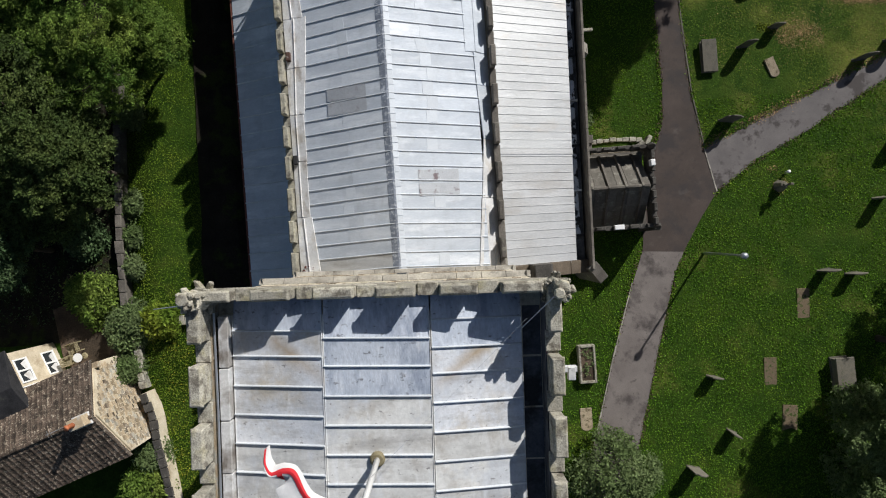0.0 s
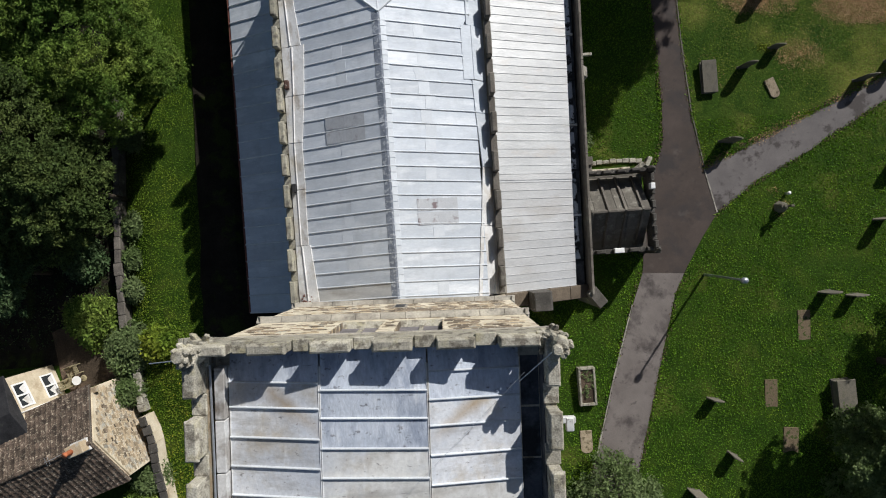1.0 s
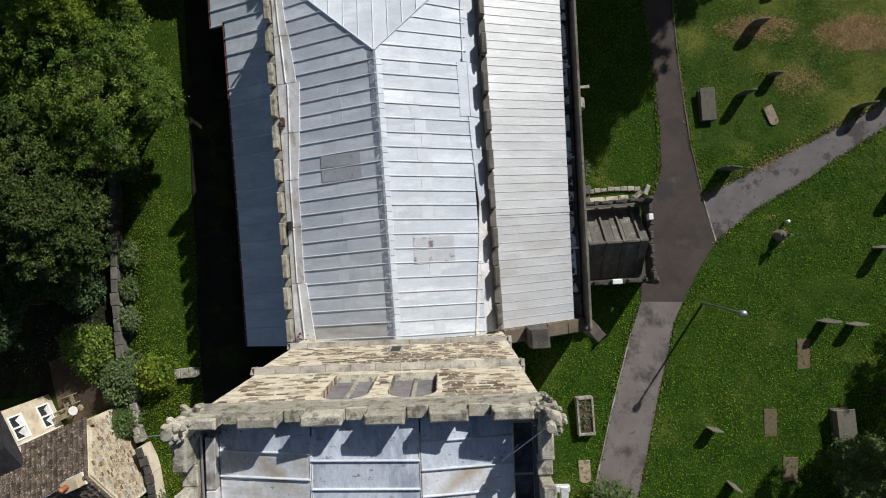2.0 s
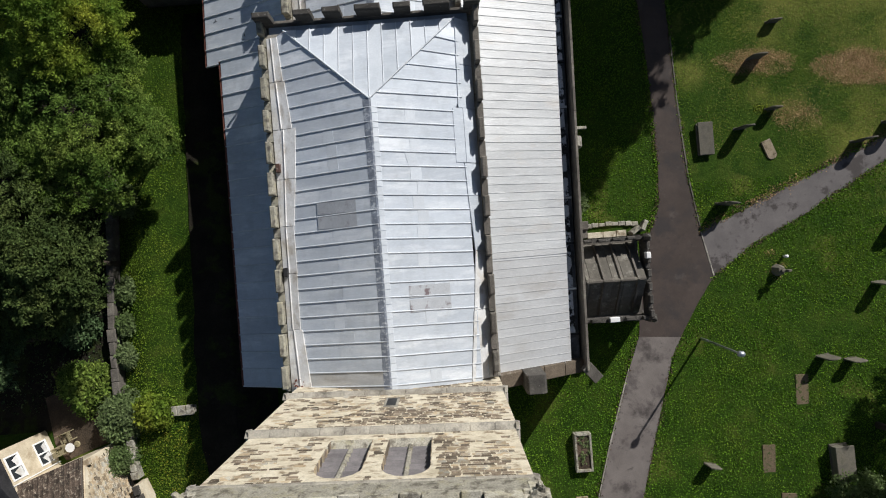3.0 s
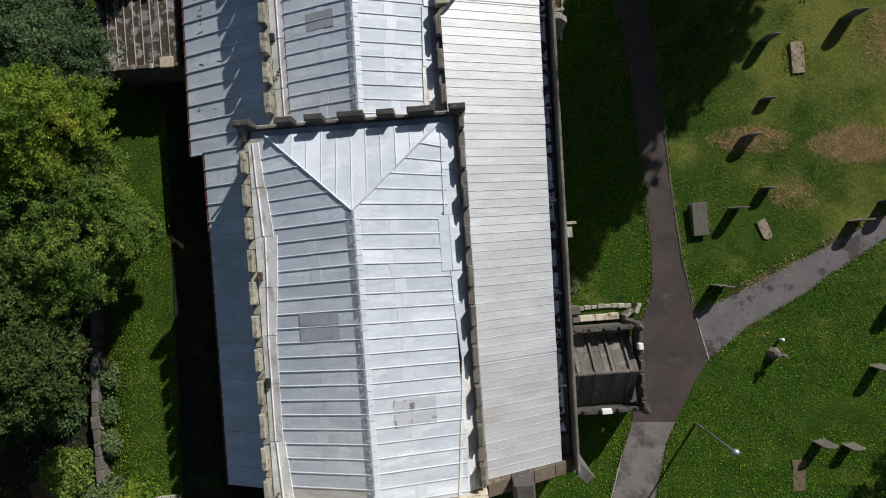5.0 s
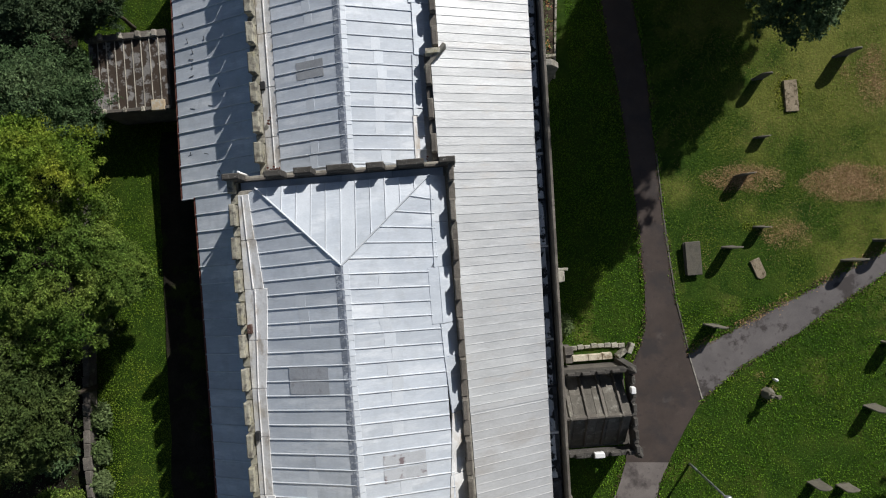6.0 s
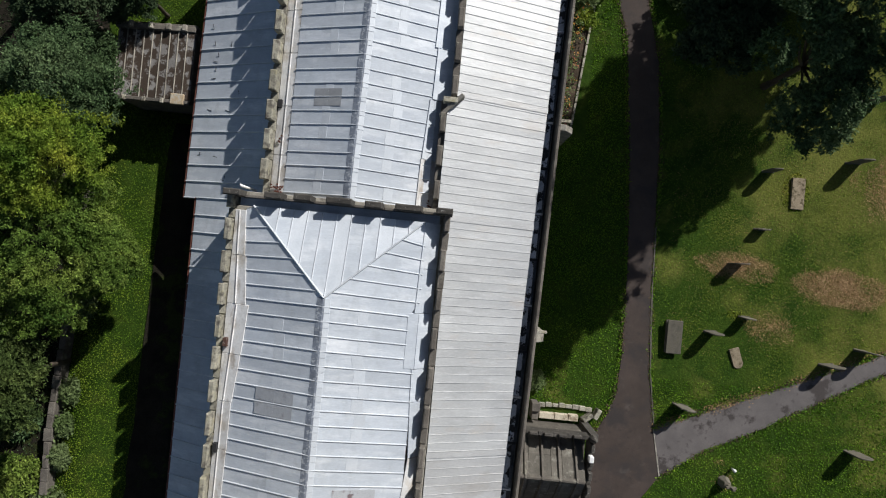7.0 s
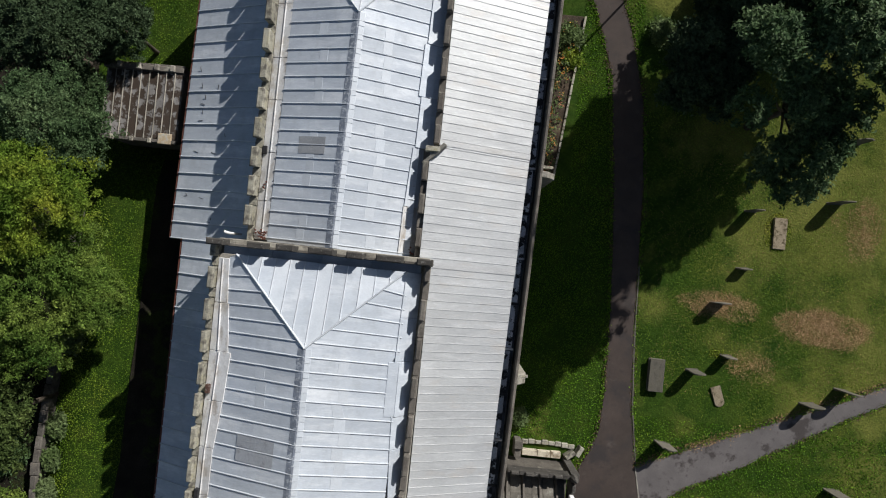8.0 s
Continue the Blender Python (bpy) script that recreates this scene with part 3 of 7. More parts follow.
def slope(name, label, mats, low0, low1, high0, high1, bays, r=0.035, sheets="lead_sheet", split=True, skip_roll=()):
    """A roof slope of sheets and rolls between two low and two high corners."""
    g = Geo()
    lows = [Vector(low0), Vector(low1), Vector(high1), Vector(high0)]
    n = (lows[1] - lows[0]).cross(lows[3] - lows[0]).normalized()
    n = -n if n.z < 0 else n
    g.hexa([p - n * 0.12 for p in lows], [p - n * 0.004 for p in lows])
    roof = part(name, g, LEAD_DARK, church, label)
    for i in range(bays):
        a, b = lerp(low0, low1, i / bays), lerp(low0, low1, (i + 1) / bays)
        d, c = lerp(high0, high1, i / bays), lerp(high0, high1, (i + 1) / bays)
        sheet(roof, mats[0] if rng.random() < mats[2] else mats[1], a, b, c, d, name=sheets, split=rng.uniform(0.42, 0.58) if split else 0)
    for i in range(bays + 1):
        if i not in skip_roll:
            roll(roof, ROLL, lerp(low0, low1, i / bays), lerp(high0, high1, i / bays), r)
    return roof


RIDGE_LEAD = material("ridge_lead", [(0.2, 0.225, 0.275), (0.3, 0.33, 0.385)], 5, 30, 0.5, 0.15, 0.3, 0.3, vary=0.12, stain=(0.55, 0.58, 0.62), stain_scale=7, stain_edge=(0.52, 0.62))
RX, RZ = -1.93, 9.25
W0 = -0.98


def flat_sheet(parent, mat, pts, name="lead_sheet", thick=0.025, gap=0.02):
    """A sheet with any number of corners lying on a slope."""
    pts = [Vector(p) for p in pts]
    n = (pts[1] - pts[0]).cross(pts[-1] - pts[0]).normalized()
    n = -n if n.z < 0 else n
    mid = sum(pts, Vector()) / len(pts)
    lift = thick + rng.uniform(0, 0.006)
    part(name, Geo().hexa(pts, [p + (mid - p).normalized() * gap + n * lift for p in pts]), mat, parent)


def hipped_side(parent, pick, cuts, eave, ridge, hip, foot, joint):
    """Bays of one long slope between the cuts along the ridge; past the hip they shorten."""
    def top(y):
        if y <= hip[1]:
            return lerp(ridge, hip, (y - ridge[1]) / (hip[1] - ridge[1]))
        return lerp(hip, foot, (y - hip[1]) / (foot[1] - hip[1]))
    for i, (p, q) in enumerate(zip(cuts, cuts[1:])):
        a, b, c, d = eave(p), eave(q), top(q), top(p)
        mat = pick(i)
        if q <= hip[1] + 1e-6:
            at = joint(i)
            sheet(parent, mat, a, b, c, d, split=at)
            f = at + rng.uniform(-0.02, 0.03) if at else rng.uniform(0.44, 0.52)
            if rng.random() < (0.35 if at else 0.75) and i:
                lap = [lerp(lerp(a, d, u), lerp(b, c, u), v) for u, v in ((f, 0.06), (f, 0.94), (f + 0.12, 0.94), (f + 0.12, 0.06))]
                flat_sheet(parent, LEAD_WORN, [(x, y, z + 0.024) for x, y, z in lap], "lap_sheet", 0.011, 0.004)
        else:
            flat_sheet(parent, mat, [a, b, c] + ([hip] if p < hip[1] - 0.02 else []) + [d])
        if i:
            roll(parent, ROLL, a, d)


def hipped_end(parent, cuts, hip, foot0, foot1):
    """The end slope between two hips, with rolls running up to them."""
    def low(x):
        return lerp(foot0, foot1, (x - foot0[0]) / (foot1[0] - foot0[0]))

    def top(x):
        return lerp(foot0, hip, (x - foot0[0]) / (hip[0] - foot0[0])) if x <= hip[0] else lerp(hip, foot1, (x - hip[0]) / (foot1[0] - hip[0]))
    xs = [foot0[0]] + cuts + [foot1[0]]
    for i, (p, q) in enumerate(zip(xs, xs[1:])):
        pts = [low(p), low(q)] + ([top(q)] if i < len(xs) - 2 else []) + ([top(p)] if i else [])
        flat_sheet(parent, LEAD if i % 3 else LEAD_WORN, pts)
        if i:
            roll(parent, ROLL, low(p), top(p), 0.03)
    roll(parent, ROLL, foot0, hip, 0.045, "hip_roll")
    roll(parent, ROLL, foot1, hip, 0.045, "hip_roll")


def roof_body(name, label, pts, drop=0.13):
    """The boarding below a slope."""
    return part(name, Geo().hexa([(x, y, z - drop) for x, y, z in pts], [(x, y, z - 0.012) for x, y, z in pts]), LEAD_DARK, church, label)


HIP, CN, CS = (RX - 0.01, 11.8, RZ), (-5.76, 15.52, 8.0), (2.02, 15.5, 8.07)
NCUT = [W0] + [-0.64 + 0.636 * i for i in range(25)] + [15.45]
nave_n = roof_body("nave_roof", "pale blue-grey lead sheets with raised rolls", [(-6.05, W0, 7.9), (-6.1, 15.4, 7.9), CN, HIP, (RX, W0, RZ)])
hipped_side(nave_n, lambda i: LEAD_OLD if i < 2 else LEAD, NCUT, lambda y: (-6.05 - 0.012 * max(0.0, y - 10), y - 0.1, 7.9), (RX, W0, RZ), HIP, CN, lambda i: 0.0 if i > 14 else rng.uniform(0.42, 0.56))
nave_s = roof_body("nave_roof", "bright blue-grey lead sheets with raised rolls", [(2.1, W0, 8.05), (2.08, 15.3, 8.05), CS, HIP, (RX, W0, RZ)])
hipped_side(nave_s, lambda i: LEAD, NCUT, lambda y: (1.68, y - 0.2, 8.175) if 9.0 < y < 11.5 else (2.1, y - 0.2, 8.05), (RX, W0, RZ), HIP, CS, lambda i: 0.0)
hip_roof = roof_body("nave_hip_roof", "hipped end in pale blue-grey lead sheets", [CN, CS, HIP])
hipped_end(hip_roof, [RX - 0.01 + 0.655 * i for i in range(-5, 6)], HIP, CN, CS)


def ridge_cap(y0, y1, x, z, n, drift=0.0):
    """The ridge: overlapping lead cappings dressed to one side."""
    cap = part("ridge", Geo().tube([(x, y0, z), (x + drift, y1, z)], [0.05, 0.05], 8), LEAD_DARK, church, "darker lead ridge capping")
    for i in range(n):
        a, b = y0 + (y1 - y0) * i / n, y0 + (y1 - y0) * (i + 1) / n
        up = 0.004 * (i % 2)
        x += drift / n
        g = Geo().prism([(x - 0.3, z - 0.055 + up), (x - 0.03, z + 0.055 + up), (x + 0.05, z + 0.055 + up), (x + 0.06, z + 0.02), (x - 0.02, z), (x - 0.3, z - 0.09)], 1, a, b + 0.01)
        part("ridge_cap", g, RIDGE_LEAD, cap)
        g = Geo().prism([(x + 0.06, z - 0.06), (x + 0.06, z + 0.045), (x + 0.29, z - 0.035 + up), (x + 0.29, z - 0.09)], 1, a + 0.02, b - 0.005)
        part("ridge_flashing", g, LEAD_WORN, cap)


ridge_cap(W0, 11.8, RX, RZ, 20)


def patch(x0, x1, y0, y1, side, z0, z1, xa, xb, n, mat, label):
    """Darker repair sheets lying on a slope; heights from the slope's own line."""
    def h(x):
        return z0 + (z1 - z0) * (x - xa) / (xb - xa) + 0.034
    top = part("repair_patch", Geo().hexa([(x0, y0, h(x0)), (x1, y0, h(x1)), (x1, y0 + 0.05, h(x1)), (x0, y0 + 0.05, h(x0))],
                                          [(x0, y0, h(x0) + 0.005), (x1, y0, h(x1) + 0.005), (x1, y0 + 0.05, h(x1) + 0.005), (x0, y0 + 0.05, h(x0) + 0.005)]), mat, church, label)
    dy = (y1 - y0) / n
    for i in range(n):
        for j in range(2):
            a, b = x0 + (x1 - x0) * j / 2 + 0.003, x0 + (x1 - x0) * (j + 1) / 2 - 0.003
            p, q = y0 + dy * i + 0.035, y0 + dy * (i + 1) - 0.035
            part("patch_sheet", Geo().hexa([(a, p, h(a)), (b, p, h(b)), (b, q, h(b)), (a, q, h(a))],
                                           [(a, p, h(a) + 0.006), (b, p, h(b) + 0.006), (b, q, h(b) + 0.006), (a, q, h(a) + 0.006)]), mat, top)


PATCH = material("patch_lead", [(0.34, 0.357, 0.387), (0.41, 0.427, 0.457)], 3, 30, 0.55, 0.15, 0.2, 0.2, vary=0.08,
                 stain=(0.27, 0.27, 0.285), stain_scale=2.5, stain_edge=(0.55, 0.68))
PATCH_PALE = material("patch_lead_pale", [(0.43, 0.45, 0.48), (0.5, 0.52, 0.55)], 3, 30, 0.55, 0.15, 0.2, 0.15, vary=0.06,
                      stain=(0.2, 0.16, 0.17), stain_scale=1.7, stain_edge=(0.55, 0.63))
patch(-4.75, -2.9, 6.36, 7.57, -1, 8.03, RZ + 0.01, -5.75, RX, 2, PATCH, "dark grey repair patch on the roof")
patch(-0.85, 0.95, 2.4, 3.6, 1, 8.07, RZ + 0.005, 2.1, RX, 2, PATCH_PALE, "stained grey repair patch on the roof")

# gutters behind the nave parapets
gut = block("north_gutter", STONE, -6.66, -5.7, W0, 15.5, 7.5, 7.78, "pale stained lead gutter")
for y0, y1, e0, e1 in ((W0, 1.9, -5.6, -5.88), (1.9, 4.47, -5.97, -5.95), (4.47, 6.63, -5.93, -5.93), (6.63, 8.78, -5.9, -5.68), (8.78, 11.05, -5.66, -5.5), (11.05, 13.25, -5.66, -5.88), (13.25, 15.3, -5.95, -6.1)):
    z0, z1 = 8.06 + (e0 + 5.75) * 0.333, 8.06 + (e1 + 5.75) * 0.333
    sheet(gut, LEAD_PALE, (-6.6, y0, 7.84), (-6.6, y1, 7.84), (e1, y1, z1), (e0, y0, z0), 0.04, "gutter_sheet")
    m0, m1 = (e0 - 6.6) / 2 - 0.05, (e1 - 6.6) / 2 - 0.05
    roll(gut, LEAD_PALE, (m0, y0 + 0.03, (7.86 + z0) / 2), (m1, y1 - 0.03, (7.86 + z1) / 2), 0.035)
litter = np.random.default_rng(44)
for k in range(26):
    px, py = litter.uniform(-6.5, -5.75), litter.uniform(-0.75, -0.35)
    part("dead_leaf", Geo().hexa([(px - 0.06, py, 8.02), (px, py - 0.04, 8.0), (px + 0.06, py, 8.02), (px, py + 0.04, 8.0)], [(px - 0.05, py, 8.05), (px, py - 0.03, 8.03), (px + 0.05, py, 8.04), (px, py + 0.03, 8.05)]), RUST, gut)
OLD_IRON = material("old_iron", [(0.055, 0.03, 0.024), (0.1, 0.055, 0.042)], 8, 40, 0.8, 0, 0.4, 0.5, stain=(0.4, 0.38, 0.36), stain_scale=9, stain_edge=(0.6, 0.66))
for y in (9.3, 4.55):
    part("outlet", Geo().box(-6.55, -6.35, y - 0.2, y + 0.2, 7.8, 8.12), OLD_IRON if y > 6 else DARK, gut, "rusty outlet box" if y > 6 else "black drain hole", 0.02)
gut_s = block("south_gutter", STONE, 1.9, 2.7, W0, 15.5, 7.3, 7.5, "pale stained lead gutter")
for i, (y0, y1, e0, e1) in enumerate(((W0, 2.2, 1.6, 1.93), (2.2, 4.9, 1.95, 2.2), (4.9, 7.4, 2.2, 2.05), (7.4, 8.9, 2.05, 2.0), (8.9, 11.4, 2.1, 2.1), (11.4, 13.4, 1.9, 1.95), (13.4, 15.5, 1.95, 2.02))):
    sheet(gut_s, LEAD_PALE if i in (0, 1) else LEAD, (2.68, y0, 7.54), (2.68, y1, 7.54), (e1, y1, 8.09 + (2.1 - e1) * 0.3), (e0, y0, 8.09 + (2.1 - e0) * 0.3), 0.04, "gutter_sheet")
    roll(gut_s, ROLL, (2.42, y0 + 0.03, 7.74), (2.42, y1 - 0.03, 7.74), 0.03)


sheet(gut_s, LEAD, (2.14, 8.9, 8.045), (2.14, 11.4, 8.045), (1.64, 11.4, 8.194), (1.64, 8.9, 8.194), 0.04, "gutter_sheet")
gut_e = block("east_gutter", STONE, -6.6, 2.7, 15.3, 15.9, 7.3, 7.56, "lead gutter behind the end parapet")
for i in range(4):
    a, b = -6.55 + i * 2.3, -6.55 + (i + 1) * 2.3
    sheet(gut_e, LEAD, (a, 15.88, 7.58), (b, 15.88, 7.58), (b, 15.4, 7.6), (a, 15.4, 7.6), 0.04, "gutter_sheet")


def parapet(name, mat, label, x0, x1, y0, y1, z0, zc, zm, period, length, shift=0.0, parent=None):
    """A battlemented parapet wall along x or y."""
    along_y = (y1 - y0) > (x1 - x0)
    body = block(name, mat, x0, x1, y0, y1, z0, zc, label, 0.02, parent)
    a0, a1 = (y0, y1) if along_y else (x0, x1)
    p = a0 + shift
    while p < a1 - 0.2:
        q = min(p + length + rng.uniform(-0.04, 0.04), a1)
        if along_y:
            merlon(body, mat, x0, x1, p, q, zc - 0.01, zm)
        else:
            merlon(body, mat, p, q, y0, y1, zc - 0.01, zm)
        p += period
    # coping stones in the gaps
    p = a0 + shift + length
    while p < a1 - 0.3:
        q = min(p + period - length, a1)
        if along_y:
            part("coping_stone", Geo().box(x0 - 0.04, x1 + 0.04, p + 0.03, q - 0.03, zc - 0.02, zc + 0.05), mat, body, bevel=0.02)
        else:
            part("coping_stone", Geo().box(p + 0.03, q - 0.03, y0 - 0.04, y1 + 0.04, zc - 0.02, zc + 0.05), mat, body, bevel=0.02)
        p += period
    return body


parapet("north_parapet", PARAPET_STONE, "lichen-covered battlemented stone parapet", -6.9, -6.66, -0.9, 15.9, 7.55, 7.82, 8.33, 1.46, 0.98, 0.2)
sp_nave = parapet("south_parapet", STONE_DARK, "dark weathered battlemented parapet", -0.11, 0.11, -0.9, 15.9, 7.55, 7.86, 8.4, 1.75, 0.9, 0.3)
sp_nave.matrix_basis = pose(2.75, 0, 0, 0, 0, -0.85)
ep = block("east_parapet", STONE_DARK, -6.95, 3.2, 15.88, 15.98, 7.3, 8.0, "dark weathered battlemented parapet across the nave end")
EAST_MERLONS = ((-6.95, -6.2), (-5.1, -4.35), (-3.8, -3.03), (-2.36, -1.25), (-0.65, 0.09), (0.69, 1.85), (2.5, 3.2))
for i, (a, b) in enumerate(EAST_MERLONS):
    merlon(ep, SOOT_STONE, a, b, 15.9, 16.16, 7.85, 8.74)
    if i:
        part("coping_stone", Geo().box(EAST_MERLONS[i - 1][1] + 0.03, a - 0.03, 15.87, 16.0, 7.98, 8.03), STONE_DARK, ep, bevel=0.02)

CH_PATCH = material("patch_lead_mid", [(0.3, 0.31, 0.325), (0.36, 0.37, 0.385)], 3, 30, 0.55, 0.15, 0.2, 0.2, vary=0.08)
FAINT = material("patch_lead_faint", [(0.35, 0.37, 0.4), (0.43, 0.455, 0.49)], 3, 30, 0.55, 0.12, 0.2, 0.15, vary=0.05)
# chancel roof, lower than the nave
CX, CZ = -1.67, 7.35
CW, CH, CHN, CHS = (CX, 16.22, CZ), (-1.48, 27.4, CZ), (-4.75, 31.3, 6.3), (1.8, 31.3, 6.3)
CCUT = [16.22] + [16.42 + 0.6627 * i for i in range(23)] + [31.28]
ch_n = roof_body("chancel_roof", "grey lead sheets with raised rolls", [(-5.05, 16.22, 6.25), (-4.95, 31.3, 6.25), CHN, CH, CW])
hipped_side(ch_n, lambda i: LEAD_OLD if i == 0 else LEAD, CCUT, lambda y: (-5.05 + 0.006 * (y - 16), y, 6.25), CW, CH, CHN, lambda i: 0.0)
ch_s = roof_body("chancel_roof", "pale grey lead sheets with raised rolls", [(1.95, 16.22, 6.25), (1.95, 31.3, 6.25), CHS, CH, CW])
hipped_side(ch_s, lambda i: LEAD, CCUT, lambda y: (1.95, y - 0.1, 6.25), CW, CH, CHS, lambda i: 0.0)
ch_hip = roof_body("chancel_hip_roof", "hipped end in pale grey lead sheets", [CHN, CHS, CH])
hipped_end(ch_hip, [-1.48 + 0.655 * i for i in range(-4, 5)], CH, CHN, CHS)
ridge_cap(16.22, 27.4, CX, CZ, 17, 0.19)
for cx, cy, cz, n in ((-5.3, 16.5, 6.2, 24), (1.75, 16.45, 6.25, 20), (-5.3, 19.0, 6.2, 8)):
    for k in range(n):
        px, py = cx + litter.normal(0, 0.17), cy + litter.normal(0, 0.13)
        part("dead_leaf", Geo().hexa([(px - 0.07, py, cz), (px, py - 0.05, cz - 0.02), (px + 0.07, py, cz), (px, py + 0.05, cz - 0.02)], [(px - 0.05, py, cz + 0.05), (px, py - 0.04, cz + 0.03), (px + 0.06, py, cz + 0.04), (px, py + 0.04, cz + 0.06)]), RUST, ch_n)
patch(-3.88, -2.5, 20.62, 21.48, -1, 6.25, CZ, -5.0, CX, 2, CH_PATCH, "grey repair patch on the chancel roof")
patch(-0.9, 0.0, 22.2, 22.85, 1, 6.25, CZ, 1.95, CX, 2, FAINT, "faint grey repair patch on the roof")
gut_c = block("chancel_north_gutter", STONE, -5.85, -4.8, 16.2, 31.5, 5.6, 5.95, "pale stained lead gutter")
for y0, y1, wide in ((16.3, 18.2, 0.3), (18.2, 20.6, 0.15), (20.6, 23.2, 0.15), (23.2, 25.3, 0.3), (25.3, 28, 0.55), (28, 31.4, 0.3)):
    sheet(gut_c, LEAD_PALE, (-5.76, y0, 6.0), (-5.76, y1, 6.0), (-4.9 + wide, y1, 6.22 + wide * 0.33), (-4.9 + wide, y0, 6.22 + wide * 0.33), 0.05, "gutter_sheet")
    roll(gut_c, LEAD_PALE, (-5.35, y0 + 0.03, 6.15), (-5.35, y1 - 0.03, 6.15), 0.035)
part("outlet", Geo().box(-5.78, -5.55, 20.5, 20.9, 5.9, 6.2), DARK, gut_c, "black drain hole", 0.02)
gut_d = block("chancel_south_gutter", STONE, 1.4, 2.2, 16.2, 31.5, 5.6, 5.95, "pale stained lead gutter")
for i, (y0, y1, e0, e1, out) in enumerate(((16.3, 18.6, 1.38, 1.42, 2.2), (18.6, 21.5, 1.45, 1.6, 2.2), (21.5, 24.0, 1.7, 1.75, 2.6), (24.0, 26.6, 1.62, 1.68, 2.6), (26.6, 29.0, 1.8, 1.85, 2.6), (29.0, 31.4, 1.85, 1.9, 2.6))):
    sheet(gut_d, LEAD_PALE if i == 0 else LEAD, (out, y0, 6.0), (out, y1, 6.0), (e1, y1, 6.31 + (1.95 - e1) * 0.3), (e0, y0, 6.31 + (1.95 - e0) * 0.3), 0.04, "gutter_sheet")
    roll(gut_d, ROLL, (out - 0.3, y0 + 0.03, 6.12), (out - 0.3, y1 - 0.03, 6.12), 0.03)
parapet("chancel_north_parapet", PARAPET_STONE, "lichen-covered battlemented stone parapet", -6.12, -5.8, 16.2, 31.8, 5.65, 6.12, 6.75, 1.42, 0.95, 0.75)
parapet("chancel_south_parapet", STONE_DARK, "dark weathered battlemented parapet", 2.2, 2.44, 16.2, 21.5, 5.65, 6.5, 6.95, 1.6, 0.9, 0.5)
parapet("chancel_south_parapet", STONE_DARK, "dark weathered battlemented parapet", 2.6, 2.86, 21.5, 31.8, 5.65, 6.5, 6.95, 1.6, 0.9, 0.2)
step = block("parapet_step", LICHEN_STONE, 2.25, 2.95, 21.3, 21.55, 5.9, 7.0, "pale stone end block of the parapet")
part("raking_stone", Geo().hexa([(2.1, 20.75, 6.2), (2.25, 20.65, 6.2), (3.25, 21.65, 6.2), (3.1, 21.75, 6.2)], [(2.1, 20.75, 6.75), (2.25, 20.65, 6.75), (3.25, 21.65, 7.05), (3.1, 21.75, 7.05)]), STONE, step, bevel=0.02)

part("vent_pipe", Geo().tube([(-6.75, 16.45, 5.2), (-6.75, 16.45, 6.7), (-6.9, 16.5, 6.95)], [0.06, 0.06, 0.07], 8), WHITE, church, "white plastic vent pipe", smooth=True)
# lean-to roofs
slope("north_aisle_roof", "blue-grey lead lean-to roof in deep shade", (LEAD, LEAD, 1), (-10.3, -1.35, 3.95), (-10.3, 15.9, 3.95), (-6.9, -1.35, 5.25), (-6.9, 15.9, 5.25), 19, r=0.04, split=False)
for k in range(16):
    fx, fy = litter.uniform(-10.6, -8.4), litter.uniform(16.6, 25.5)
    up = 3.25 + (fx + 11.2) * 1.95 / 5.1 + 0.045
    mark = part("scratch_mark", Geo().box(-0.16, 0.16, -0.012, 0.012, -0.012, 0.006), DARK, church)
    mark.matrix_basis = pose(fx, fy, up, 0, -20.9, float(litter.choice((8, 80, 95, 100, -15))))
block("north_aisle_gutter", RUST, -10.42, -10.3, -1.35, 15.9, 3.8, 3.93, "dark red-brown gutter", 0.01)
slope("north_chapel_roof", "grey lead lean-to roof with raised rolls", (LEAD, LEAD, 1), (-11.3, 15.9, 3.25), (-10.98, 31.9, 3.25), (-6.12, 15.9, 5.2), (-6.12, 31.9, 5.2), 18, r=0.04, split=False)
part("north_chapel_gutter", Geo().hexa([(-11.42, 15.9, 3.08), (-11.3, 15.9, 3.08), (-10.98, 31.9, 3.08), (-11.1, 31.9, 3.08)], [(-11.42, 15.9, 3.22), (-11.3, 15.9, 3.22), (-10.98, 31.9, 3.22), (-11.1, 31.9, 3.22)]), RUST, church, "dark red-brown gutter", 0.01)


def aisle_low(y):
    return 6.84 + 0.0283 * (y + 1.0)


def aisle_high(y):
    """The roof reaches further in beside the narrower chancel."""
    return 3.03 if y < 15.95 else 2.46 if y < 21.5 else 2.88


def aisle_z(x, y):
    return 4.95 + (6.5 - 4.95) * (aisle_low(y) - x) / (aisle_low(y) - 3.03)


S0, S1 = -1.05, 31.9
NS = 80
core = Geo()
for i in range(NS):
    y0, y1 = S0 + (S1 - S0) * i / NS, S0 + (S1 - S0) * (i + 1) / NS
    h = aisle_high((y0 + y1) / 2)
    q = [(h, y0, aisle_z(h, y0)), (aisle_low(y0), y0, 4.95), (aisle_low(y1), y1, 4.95), (h, y1, aisle_z(h, y1))]
    core.hexa([(x, y, z - 0.25) for x, y, z in q], [(x, y, z - 0.02) for x, y, z in q])
sa = part("south_aisle_roof", core, LEAD_DARK, church, "bright white ribbed metal lean-to roof")
